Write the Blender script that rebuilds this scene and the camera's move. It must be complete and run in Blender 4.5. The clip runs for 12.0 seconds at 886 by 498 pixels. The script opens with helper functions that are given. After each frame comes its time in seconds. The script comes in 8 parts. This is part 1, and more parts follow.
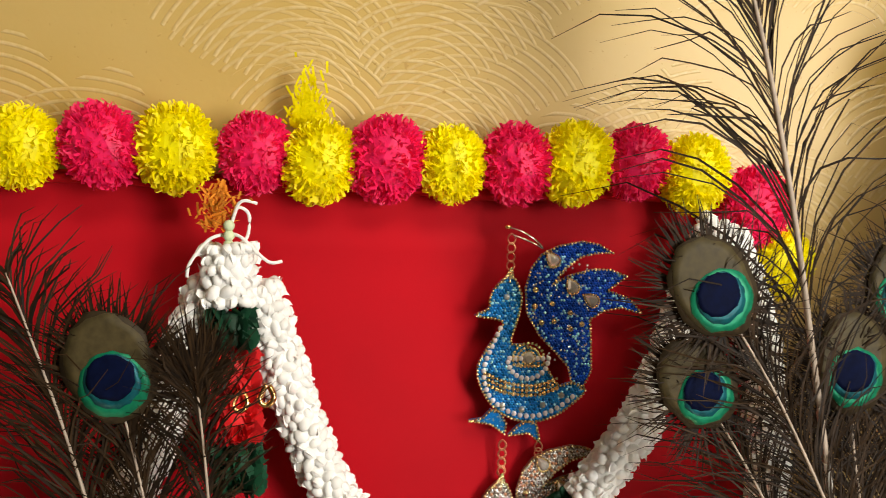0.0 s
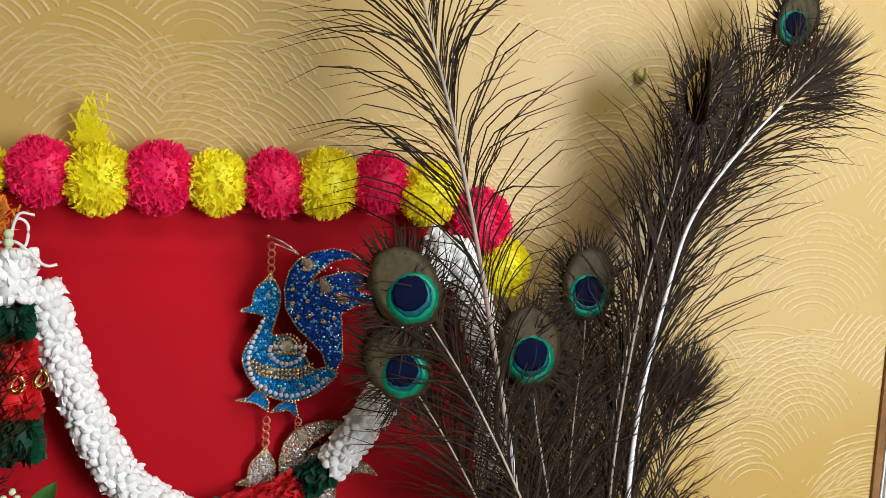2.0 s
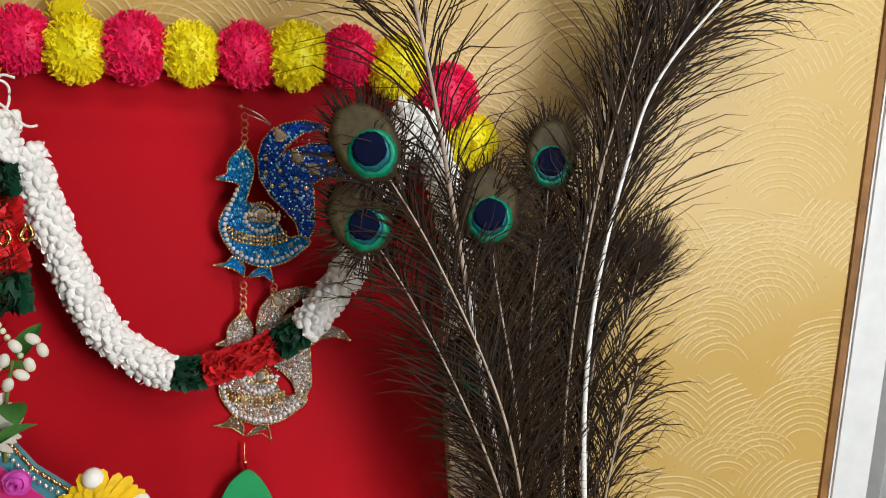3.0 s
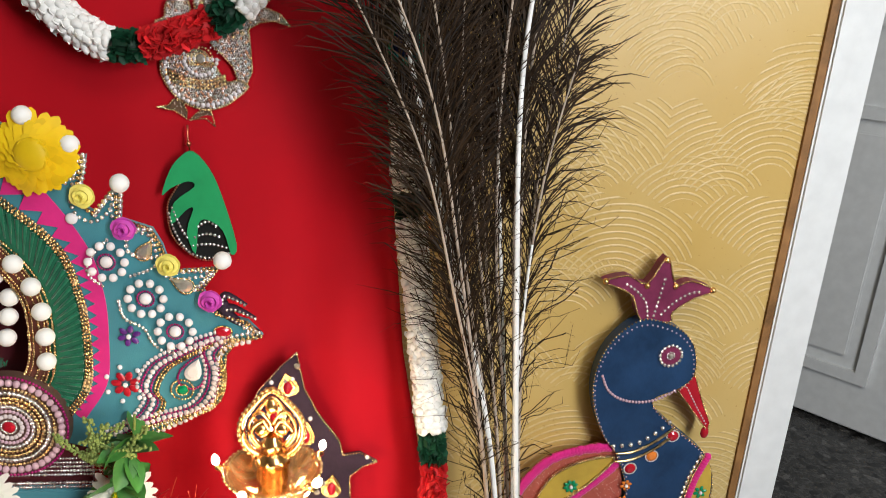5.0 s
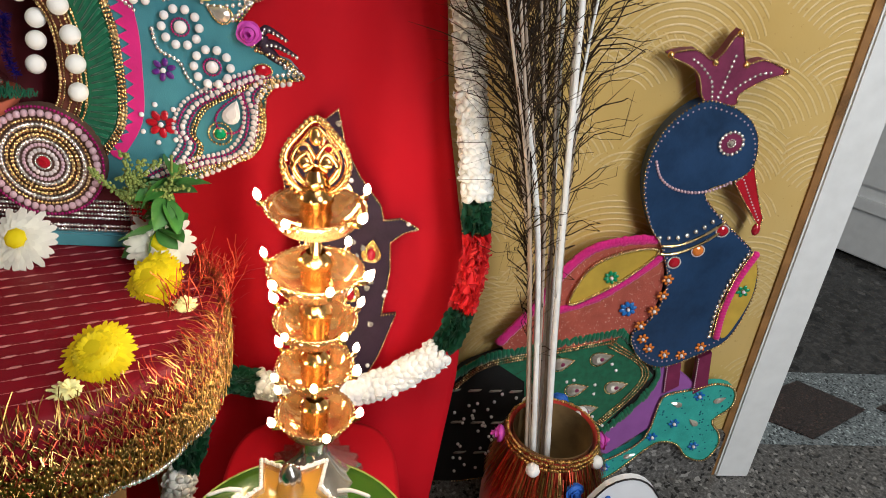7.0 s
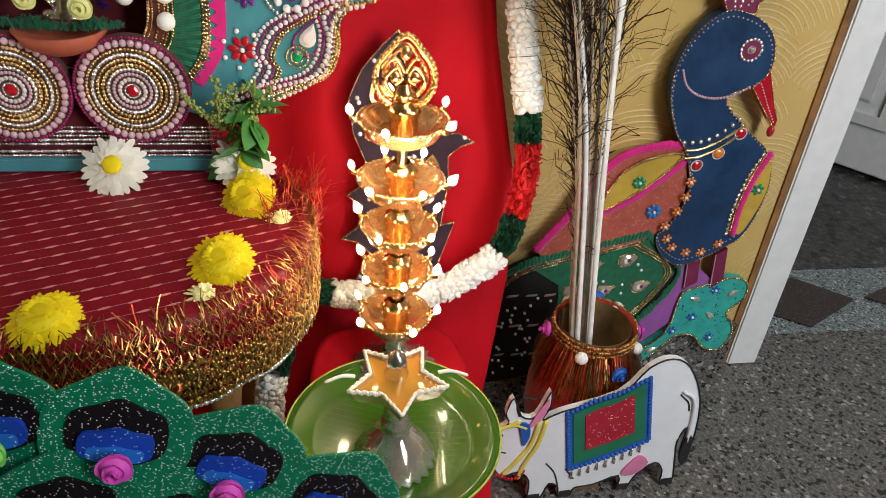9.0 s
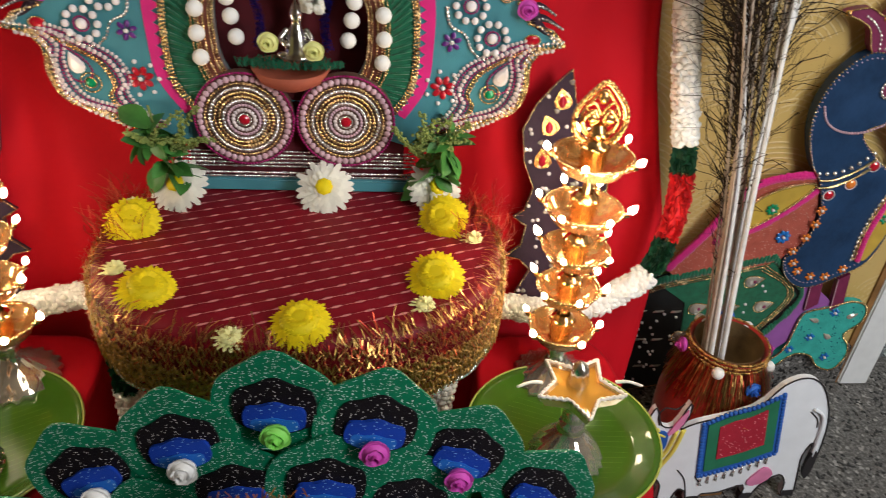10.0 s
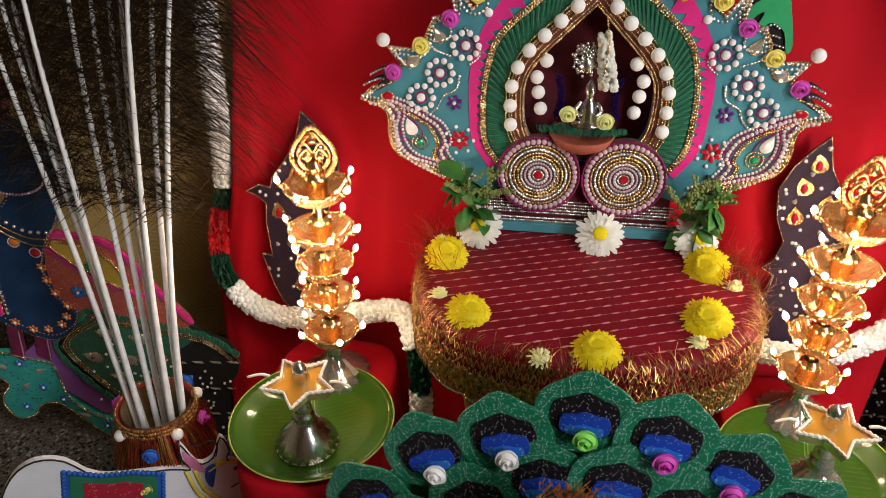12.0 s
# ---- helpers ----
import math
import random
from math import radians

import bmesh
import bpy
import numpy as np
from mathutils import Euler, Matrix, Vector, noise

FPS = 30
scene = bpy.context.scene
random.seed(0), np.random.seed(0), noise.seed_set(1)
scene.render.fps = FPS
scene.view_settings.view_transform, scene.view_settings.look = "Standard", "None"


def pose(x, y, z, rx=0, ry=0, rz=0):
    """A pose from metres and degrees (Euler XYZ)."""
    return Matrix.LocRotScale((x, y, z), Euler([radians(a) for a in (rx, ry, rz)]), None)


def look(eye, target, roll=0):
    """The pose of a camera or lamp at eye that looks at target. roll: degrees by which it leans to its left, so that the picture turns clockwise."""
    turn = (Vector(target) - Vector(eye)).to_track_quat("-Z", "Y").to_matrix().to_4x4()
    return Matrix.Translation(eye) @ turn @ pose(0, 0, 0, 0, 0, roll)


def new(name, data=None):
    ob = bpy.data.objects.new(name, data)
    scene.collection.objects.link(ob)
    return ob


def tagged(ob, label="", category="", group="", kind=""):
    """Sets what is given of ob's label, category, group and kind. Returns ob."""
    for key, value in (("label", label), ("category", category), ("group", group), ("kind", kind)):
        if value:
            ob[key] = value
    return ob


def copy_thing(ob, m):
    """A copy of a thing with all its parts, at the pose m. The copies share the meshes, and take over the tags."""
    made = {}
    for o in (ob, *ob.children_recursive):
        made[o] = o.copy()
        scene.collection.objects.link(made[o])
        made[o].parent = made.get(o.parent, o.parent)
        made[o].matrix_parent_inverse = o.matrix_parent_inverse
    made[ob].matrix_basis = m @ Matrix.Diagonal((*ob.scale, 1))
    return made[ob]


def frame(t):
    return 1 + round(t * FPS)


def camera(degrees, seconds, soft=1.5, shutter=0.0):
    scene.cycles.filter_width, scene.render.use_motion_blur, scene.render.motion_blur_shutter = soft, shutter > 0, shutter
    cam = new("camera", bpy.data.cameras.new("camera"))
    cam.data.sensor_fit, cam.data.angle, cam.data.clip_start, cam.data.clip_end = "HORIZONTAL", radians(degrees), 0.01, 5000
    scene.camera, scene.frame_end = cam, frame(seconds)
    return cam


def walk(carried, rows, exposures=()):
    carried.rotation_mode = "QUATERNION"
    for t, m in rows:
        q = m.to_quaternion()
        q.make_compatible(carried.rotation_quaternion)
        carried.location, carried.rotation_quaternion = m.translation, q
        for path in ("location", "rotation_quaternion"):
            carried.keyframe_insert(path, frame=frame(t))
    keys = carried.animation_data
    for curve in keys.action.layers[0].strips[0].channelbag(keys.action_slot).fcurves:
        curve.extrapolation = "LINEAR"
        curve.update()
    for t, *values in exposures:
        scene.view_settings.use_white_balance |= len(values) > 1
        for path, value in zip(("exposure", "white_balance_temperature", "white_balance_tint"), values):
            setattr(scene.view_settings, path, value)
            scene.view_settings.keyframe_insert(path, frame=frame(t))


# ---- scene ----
import functools

cam = camera(61.4, 12.0, soft=0.6, shutter=0.15)
PATH = [
    (0, (0.04, 0.393, 1.23), (0.281, 2.369, 1.034), 2.0),
    (0.5, (0.086, 0.368, 1.233), (0.361, 2.339, 1.036), 2.6),
    (1, (0.117, 0.337, 1.249), (0.493, 2.292, 1.057), 2.5),
    (1.5, (0.146, 0.293, 1.256), (0.584, 2.235, 1.059), 2.7),
    (2, (0.165, 0.258, 1.255), (0.608, 2.199, 1.062), 3.0),
    (2.5, (0.181, 0.233, 1.222), (0.57, 2.184, 1.016), 3.1),
    (3, (0.209, 0.209, 1.179), (0.609, 2.143, 0.865), 2.8),
    (3.5, (0.229, 0.191, 1.136), (0.636, 2.107, 0.731), 3.7),
    (3.6, (0.241, 0.188, 1.124), (0.645, 2.098, 0.687), 3.8),
    (3.7, (0.234, 0.191, 1.117), (0.662, 2.086, 0.642), 3.8),
    (5.3, (0.345, 0.142, 0.971), (0.582, 2.003, 0.277), 3.9),
    (5.5, (0.346, 0.153, 0.961), (0.592, 1.987, 0.203), 4.6),
    (6, (0.34, 0.163, 0.926), (0.573, 1.963, 0.086), 4.5),
    (6.5, (0.337, 0.151, 0.894), (0.549, 1.92, -0.016), 4.5),
    (7, (0.315, 0.148, 0.875), (0.522, 1.885, -0.095), 5.7),
    (7.2, (0.31, 0.146, 0.873), (0.538, 1.855, -0.141), 6.7),
    (8.8, (0.216, 0.087, 0.864), (0.558, 1.717, -0.243), 5.0),
    (9, (0.197, 0.083, 0.872), (0.504, 1.724, -0.229), 4.6),
    (9.5, (0.139, 0.068, 0.9), (0.455, 1.705, -0.204), 4.4),
    (10, (0.042, 0.036, 0.927), (0.223, 1.694, -0.177), 4.1),
    (10.2, (-0.006, 0.024, 0.944), (0.091, 1.702, -0.14), 4.2),
    (10.5, (-0.058, -0.005, 0.96), (-0.122, 1.66, -0.145), 1.9),
    (11, (-0.105, -0.049, 0.981), (-0.271, 1.578, -0.169), 1.9),
    (11.5, (-0.106, -0.072, 1.0), (-0.313, 1.57, -0.122), 1.2),
    (12, (-0.103, -0.089, 1.026), (-0.349, 1.585, -0.039), -0.4),
]
EXPOSURES = [(0.0, 0.48, 6800, 10), (0.8, 0.45, 6700, 10), (2.0, 0.2, 5850, 10), (3.0, 0.1, 6100, 10), (3.5, 0.05, 6150, 10), (5.5, 0.12, 6000, 10), (6.5, -0.08, 6050, 10), (9.0, -0.12, 6050, 10), (10.5, -0.12, 6150, 12), (12.0, -0.03, 6150, 14)]
walk(cam, [(t, look(eye, target, roll)) for t, eye, target, roll in PATH], EXPOSURES)

# ---- light ----
world = bpy.data.worlds.new("world")
scene.world = world
world.use_nodes = True
world.node_tree.nodes["Background"].inputs["Color"].default_value = (1.0, 0.86, 0.68, 1)
world.node_tree.nodes["Background"].inputs["Strength"].default_value = 0.01


def area_lamp(name, eye, target, size, size_y, watts, colour):
    data = bpy.data.lights.new(name, "AREA")
    data.shape, data.size, data.size_y, data.energy, data.color = "RECTANGLE", size, size_y, watts, colour
    ob = new(name, data)
    ob.matrix_world = look(eye, target)
    return ob


area_lamp("tube_light", (1.25, -0.6, 1.3), (0.4, 0.95, 0.7), 0.45, 1.0, 27, (1.0, 0.98, 0.95))
area_lamp("ceiling_light", (0.75, -0.2, 2.62), (0.4, 0.95, 0.95), 0.9, 0.9, 23, (1.0, 0.91, 0.76))
for lamp_x in (0.271, -0.389):
    glow = bpy.data.lights.new("lamp_glow", "POINT")
    glow.energy, glow.color, glow.shadow_soft_size = 1.3, (1.0, 0.76, 0.52), 0.035
    new("lamp_glow", glow).location = (lamp_x, 0.66, 0.55)
# ---- materials ----
def nodes_of(name):
    m = bpy.data.materials.new(name)
    m.use_nodes = True
    nt = m.node_tree
    return m, nt, nt.nodes["Principled BSDF"]


def add(nt, kind, **values):
    n = nt.nodes.new(kind)
    for k, v in values.items():
        if k in n.inputs:
            n.inputs[k].default_value = v
    return n


def math_node(nt, op, a, b=None, c=None):
    n = nt.nodes.new("ShaderNodeMath")
    n.operation = op
    for i, v in enumerate((a, b, c)):
        if v is None:
            continue
        if isinstance(v, (int, float)):
            n.inputs[i].default_value = v
        else:
            nt.links.new(v, n.inputs[i])
    return n.outputs[0]


def mix_colour(nt, fac, a, b):
    n = nt.nodes.new("ShaderNodeMix")
    n.data_type = "RGBA"
    for sock, v in ((n.inputs[0], fac), (n.inputs[6], a), (n.inputs[7], b)):
        if isinstance(v, (int, float)):
            sock.default_value = v
        elif isinstance(v, tuple):
            sock.default_value = (*v[:3], 1)
        else:
            nt.links.new(v, sock)
    return n.outputs[2]


def ramp(nt, fac, lo, hi):
    n = nt.nodes.new("ShaderNodeMapRange")
    n.inputs[1].default_value, n.inputs[2].default_value = lo, hi
    nt.links.new(fac, n.inputs[0])
    return n.outputs[0]


def surface(name, base, rough=0.6, metal=0.0, vary=0.25, scale=40.0, bump=0.15, bump_scale=300.0, depth=0.0006, coat=0.0, sheen=0.0,
            trans=0.0, random_value=0.0, island=False, spec=0.3, through_light=0.0):
    """A painted, woven or moulded surface: broad stains, fine grain and relief."""
    m, nt, p = nodes_of(name)
    co = add(nt, "ShaderNodeTexCoord").outputs["Object"]
    n1, n2 = add(nt, "ShaderNodeTexNoise", Scale=scale, Detail=4.0), add(nt, "ShaderNodeTexNoise", Scale=bump_scale, Detail=3.0)
    nt.links.new(co, n1.inputs["Vector"]), nt.links.new(co, n2.inputs["Vector"])
    dark, light = tuple(c * (1 - vary) for c in base), tuple(min(1, c * (1 + vary)) for c in base)
    col = mix_colour(nt, ramp(nt, n1.outputs["Fac"], 0.3, 0.7), dark, light)
    col = mix_colour(nt, math_node(nt, "MULTIPLY", ramp(nt, n2.outputs["Fac"], 0.4, 0.75), 0.35 * min(1, vary * 3)), col, light)
    if random_value:
        src = add(nt, "ShaderNodeNewGeometry").outputs["Random Per Island"] if island else add(nt, "ShaderNodeObjectInfo").outputs["Random"]
        hsv = add(nt, "ShaderNodeHueSaturation")
        nt.links.new(math_node(nt, "MULTIPLY_ADD", src, 2 * random_value, 1 - random_value), hsv.inputs["Value"])
        nt.links.new(col, hsv.inputs["Color"])
        col = hsv.outputs["Color"]
    nt.links.new(col, p.inputs["Base Color"])
    nt.links.new(math_node(nt, "MULTIPLY_ADD", n1.outputs["Fac"], 0.2, rough - 0.1), p.inputs["Roughness"])
    p.inputs["Metallic"].default_value = metal
    p.inputs["Specular IOR Level"].default_value = spec
    p.inputs["Coat Weight"].default_value, p.inputs["Sheen Weight"].default_value = coat, sheen
    p.inputs["Transmission Weight"].default_value = trans
    if bump:
        b = add(nt, "ShaderNodeBump", Strength=bump, Distance=depth)
        nt.links.new(n2.outputs["Fac"], b.inputs["Height"])
        nt.links.new(b.outputs["Normal"], p.inputs["Normal"])
    if through_light:
        thin, both = add(nt, "ShaderNodeBsdfTranslucent"), add(nt, "ShaderNodeMixShader", Fac=through_light)
        nt.links.new(col, thin.inputs["Color"])
        nt.links.new(p.outputs[0], both.inputs[1]), nt.links.new(thin.outputs[0], both.inputs[2])
        nt.links.new(both.outputs[0], nt.nodes["Material Output"].inputs["Surface"])
    return m


def glitter(name, base, fleck, scale=900.0, amount=0.25, rough=0.55, metal=0.75):
    """Glitter sheet: a matt ground with small bright flakes that lie at odd angles."""
    m, nt, p = nodes_of(name)
    co = add(nt, "ShaderNodeTexCoord").outputs["Object"]
    v = add(nt, "ShaderNodeTexVoronoi", Scale=scale)
    nt.links.new(co, v.inputs["Vector"])
    sep = add(nt, "ShaderNodeSeparateColor")
    nt.links.new(v.outputs["Color"], sep.inputs[0])
    p.inputs["Specular IOR Level"].default_value = 0.15
    dot = math_node(nt, "LESS_THAN", v.outputs["Distance"], 0.42)
    flake = math_node(nt, "MULTIPLY", math_node(nt, "GREATER_THAN", sep.outputs[0], 1 - amount), dot)
    n1 = add(nt, "ShaderNodeTexNoise", Scale=60.0)
    nt.links.new(co, n1.inputs["Vector"])
    ground = mix_colour(nt, n1.outputs["Fac"], tuple(c * 0.7 for c in base), tuple(c * 1.3 for c in base))
    nt.links.new(mix_colour(nt, flake, ground, fleck), p.inputs["Base Color"])
    nt.links.new(math_node(nt, "MULTIPLY", flake, metal), p.inputs["Metallic"])
    nt.links.new(math_node(nt, "MULTIPLY_ADD", flake, -0.25, rough), p.inputs["Roughness"])
    b = add(nt, "ShaderNodeBump", Strength=0.5, Distance=0.0006)
    nt.links.new(sep.outputs[1], b.inputs["Height"])
    nt.links.new(b.outputs["Normal"], p.inputs["Normal"])
    return m


def comb_plaster(name):
    """Ochre wall paint drawn with a comb into overlapping fans of raised arcs."""
    m, nt, p = nodes_of(name)
    co = add(nt, "ShaderNodeTexCoord").outputs["Object"]
    sx = add(nt, "ShaderNodeSeparateXYZ")
    nt.links.new(co, sx.inputs[0])
    flat = add(nt, "ShaderNodeCombineXYZ")
    nt.links.new(sx.outputs[0], flat.inputs[0]), nt.links.new(sx.outputs[2], flat.inputs[1])
    wob = add(nt, "ShaderNodeTexNoise", Scale=9.0)
    nt.links.new(co, wob.inputs["Vector"])
    ridge, cover = None, None
    for i, (shift, sc) in enumerate((((0.31, 0.77, 0), 5.2), ((3.13, 1.21, 0), 4.7), ((7.7, 5.33, 0), 5.6), ((11.4, 9.2, 0), 4.9))):
        mp = add(nt, "ShaderNodeMapping")
        mp.inputs["Location"].default_value = shift
        nt.links.new(flat.outputs[0], mp.inputs[0])
        v = add(nt, "ShaderNodeTexVoronoi", Scale=sc, Randomness=0.75)
        v.voronoi_dimensions = "2D"
        nt.links.new(mp.outputs[0], v.inputs["Vector"])
        rel = nt.nodes.new("ShaderNodeVectorMath")
        rel.operation = "SUBTRACT"
        nt.links.new(mp.outputs[0], rel.inputs[0]), nt.links.new(v.outputs["Position"], rel.inputs[1])
        ln = nt.nodes.new("ShaderNodeVectorMath")
        ln.operation = "LENGTH"
        nt.links.new(rel.outputs[0], ln.inputs[0])
        d = math_node(nt, "MULTIPLY_ADD", wob.outputs["Fac"], 0.006, ln.outputs["Value"])
        rs = add(nt, "ShaderNodeSeparateXYZ")
        nt.links.new(rel.outputs[0], rs.inputs[0])
        wave = math_node(nt, "SINE", math_node(nt, "MULTIPLY", d, 2 * math.pi / 0.0088))
        line = ramp(nt, wave, 0.35, 0.95)
        tilt = math_node(nt, "MULTIPLY_ADD", math_node(nt, "ABSOLUTE", rs.outputs[0]), -0.55, rs.outputs[1])
        up = math_node(nt, "GREATER_THAN", tilt, 0.0 + 0.004 * i)
        near = math_node(nt, "MULTIPLY", math_node(nt, "LESS_THAN", ln.outputs["Value"], 0.15), math_node(nt, "GREATER_THAN", ln.outputs["Value"], 0.035))
        mask = math_node(nt, "MULTIPLY", up, near)
        here = math_node(nt, "MULTIPLY", line, mask)
        if ridge is None:
            ridge, cover = here, mask
        else:
            free = math_node(nt, "MULTIPLY_ADD", cover, -0.4, 1.0)
            ridge = math_node(nt, "MAXIMUM", ridge, math_node(nt, "MULTIPLY", here, free))
            cover = math_node(nt, "MAXIMUM", cover, mask)
    n1, n2 = add(nt, "ShaderNodeTexNoise", Scale=3.5, Detail=5.0), add(nt, "ShaderNodeTexNoise", Scale=160.0, Detail=4.0)
    nt.links.new(co, n1.inputs["Vector"]), nt.links.new(co, n2.inputs["Vector"])
    broken = math_node(nt, "MULTIPLY", ridge, ramp(nt, n2.outputs["Fac"], 0.25, 0.6))
    ground = mix_colour(nt, ramp(nt, n1.outputs["Fac"], 0.3, 0.7), (0.52, 0.34, 0.08), (0.6, 0.43, 0.16))
    speck = math_node(nt, "LESS_THAN", n2.outputs["Fac"], 0.33)
    ground = mix_colour(nt, math_node(nt, "MULTIPLY", speck, 0.35), ground, (0.35, 0.18, 0.03))
    coat = mix_colour(nt, math_node(nt, "MULTIPLY", broken, 0.42), ground, (0.78, 0.66, 0.4))
    # the hook's soft olive shadow and caustic, painted into the wall colour
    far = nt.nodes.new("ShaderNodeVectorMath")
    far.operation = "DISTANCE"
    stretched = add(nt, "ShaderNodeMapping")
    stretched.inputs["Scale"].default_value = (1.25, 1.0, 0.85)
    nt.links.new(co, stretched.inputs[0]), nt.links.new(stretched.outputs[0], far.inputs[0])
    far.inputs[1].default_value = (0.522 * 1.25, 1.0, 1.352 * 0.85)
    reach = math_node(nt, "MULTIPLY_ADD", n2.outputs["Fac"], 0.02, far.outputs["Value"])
    hook_shade = nt.nodes.new("ShaderNodeMapRange")
    hook_shade.interpolation_type = "SMOOTHSTEP"
    hook_shade.inputs[1].default_value, hook_shade.inputs[2].default_value, hook_shade.inputs[3].default_value, hook_shade.inputs[4].default_value = 0.012, 0.058, 0.62, 0.0
    nt.links.new(reach, hook_shade.inputs[0])
    nt.links.new(mix_colour(nt, hook_shade.outputs[0], coat, (0.36, 0.3, 0.04)), p.inputs["Base Color"])
    p.inputs["Roughness"].default_value = 0.42
    b = add(nt, "ShaderNodeBump", Strength=0.5, Distance=0.001)
    nt.links.new(math_node(nt, "MULTIPLY_ADD", n2.outputs["Fac"], 0.25, ridge), b.inputs["Height"])
    nt.links.new(b.outputs["Normal"], p.inputs["Normal"])
    return m


def granite(name, dark, light, scale=260.0):
    m, nt, p = nodes_of(name)
    co = add(nt, "ShaderNodeTexCoord").outputs["Object"]
    n1, n2 = add(nt, "ShaderNodeTexNoise", Scale=scale, Detail=5.0, Roughness=0.7), add(nt, "ShaderNodeTexNoise", Scale=14.0, Detail=4.0)
    v = add(nt, "ShaderNodeTexVoronoi", Scale=scale * 1.1)
    for n in (n1, n2, v):
        nt.links.new(co, n.inputs["Vector"])
    col = mix_colour(nt, ramp(nt, n1.outputs["Fac"], 0.38, 0.64), dark, light)
    col = mix_colour(nt, math_node(nt, "MULTIPLY", n2.outputs["Fac"], 0.5), col, tuple(c * 0.6 for c in light))
    sep = add(nt, "ShaderNodeSeparateColor")
    nt.links.new(v.outputs["Color"], sep.inputs[0])
    col = mix_colour(nt, math_node(nt, "GREATER_THAN", sep.outputs[0], 0.86), col, tuple(c * 0.35 for c in dark))
    col = mix_colour(nt, math_node(nt, "LESS_THAN", sep.outputs[0], 0.05), col, tuple(min(1, c * 1.7) for c in light))
    nt.links.new(col, p.inputs["Base Color"])
    nt.links.new(math_node(nt, "MULTIPLY_ADD", n1.outputs["Fac"], 0.25, 0.14), p.inputs["Roughness"])
    return m


def lit(name, colour, strength):
    m, nt, p = nodes_of(name)
    p.inputs["Base Color"].default_value = (*colour, 1)
    p.inputs["Emission Color"].default_value = (*colour, 1)
    p.inputs["Emission Strength"].default_value = strength
    return m


def clear(name, colour, rough=0.05, weight=1.0, ior=1.45):
    m, nt, p = nodes_of(name)
    p.inputs["Base Color"].default_value = (*colour, 1)
    p.inputs["Roughness"].default_value = rough
    p.inputs["Transmission Weight"].default_value = weight
    p.inputs["IOR"].default_value = ior
    return m


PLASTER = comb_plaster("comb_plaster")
PAINT = surface("white_paint", (0.72, 0.74, 0.74), 0.35, vary=0.05, bump=0.05)
CEIL = surface("ceiling_paint", (0.5, 0.48, 0.43), 0.8, vary=0.04)
ROOM = surface("room_paint", (0.38, 0.32, 0.23), 0.7, vary=0.08)
TIMBER = surface("raw_timber", (0.24, 0.12, 0.04), 0.6, vary=0.4, scale=25)
GRANITE = granite("grey_granite", (0.06, 0.058, 0.055), (0.19, 0.185, 0.175), 170.0)
GRANITE_DARK = granite("dark_granite", (0.018, 0.017, 0.016), (0.07, 0.068, 0.065), 60.0)
GRANITE_BROWN = granite("brown_granite", (0.02, 0.012, 0.01), (0.055, 0.035, 0.03))
GRANITE_BLUE = granite("blue_granite", (0.12, 0.15, 0.16), (0.3, 0.34, 0.35))
RED_CLOTH = surface("red_cotton", (0.45, 0.002, 0.0095), 0.8, vary=0.1, scale=6, bump=0.25, bump_scale=900, depth=0.0003, spec=0.2)
SARI = surface("crimson_silk", (0.175, 0.0022, 0.011), 0.5, vary=0.15, scale=12, bump=0.3, bump_scale=900, depth=0.0003, spec=0.25)
MOTIF = surface("woven_motif", (0.62, 0.24, 0.24), 0.45, vary=0.2, metal=0.2)
TINSEL = surface("gold_tinsel", (0.42, 0.25, 0.075), 0.33, metal=1.0, vary=0.35, scale=200, random_value=0.55, island=True)
TINSEL_RED = surface("red_tinsel", (0.4, 0.05, 0.02), 0.35, metal=0.7, vary=0.35, scale=200, random_value=0.4, island=True)
GOLD = surface("gold_metal", (0.85, 0.52, 0.2), 0.24, metal=1.0, vary=0.15, bump=0.1)
GOLD_BEAD = surface("gold_beading", (0.66, 0.49, 0.25), 0.25, metal=1.0, vary=0.2, random_value=0.25, island=True)
COPPER = surface("copper_wire", (0.7, 0.3, 0.16), 0.3, metal=1.0, vary=0.15)
SILVER = surface("silver_metal", (0.72, 0.7, 0.66), 0.22, metal=1.0, vary=0.2, bump=0.1)
SILVER_BEAD = surface("silver_beading", (0.82, 0.8, 0.78), 0.18, metal=0.8, vary=0.15, random_value=0.3, island=True)
PEARL = surface("pearl", (0.8, 0.76, 0.76), 0.18, vary=0.06, coat=0.6, bump=0.0, random_value=0.06)
PEARL_STRING = surface("pearl_string", (0.66, 0.6, 0.6), 0.16, vary=0.06, coat=0.5, bump=0.0, random_value=0.1, island=True)
PINK_PEARL = surface("pink_pearl", (0.55, 0.37, 0.43), 0.2, vary=0.08, coat=0.5, bump=0.0, random_value=0.12, island=True)
MAROON_BEAD = surface("maroon_beading", (0.36, 0.02, 0.15), 0.25, vary=0.2, metal=0.3, random_value=0.2, island=True)
TEAL_FELT = surface("teal_felt", (0.055, 0.23, 0.28), 0.85, vary=0.12, scale=30, bump=0.3, bump_scale=700, sheen=0.3)
GREEN_FELT = surface("green_felt", (0.008, 0.115, 0.055), 0.85, vary=0.25, scale=120, bump=0.3, sheen=0.3)
PINK_FELT = surface("pink_felt", (0.62, 0.015, 0.2), 0.85, vary=0.1, bump=0.3, sheen=0.3)
BROWN_VELVET = surface("brown_velvet", (0.14, 0.035, 0.02), 0.85, vary=0.3, sheen=0.4)
RED_DARK = surface("maroon_velvet", (0.085, 0.003, 0.008), 0.85, vary=0.2, sheen=0.3)
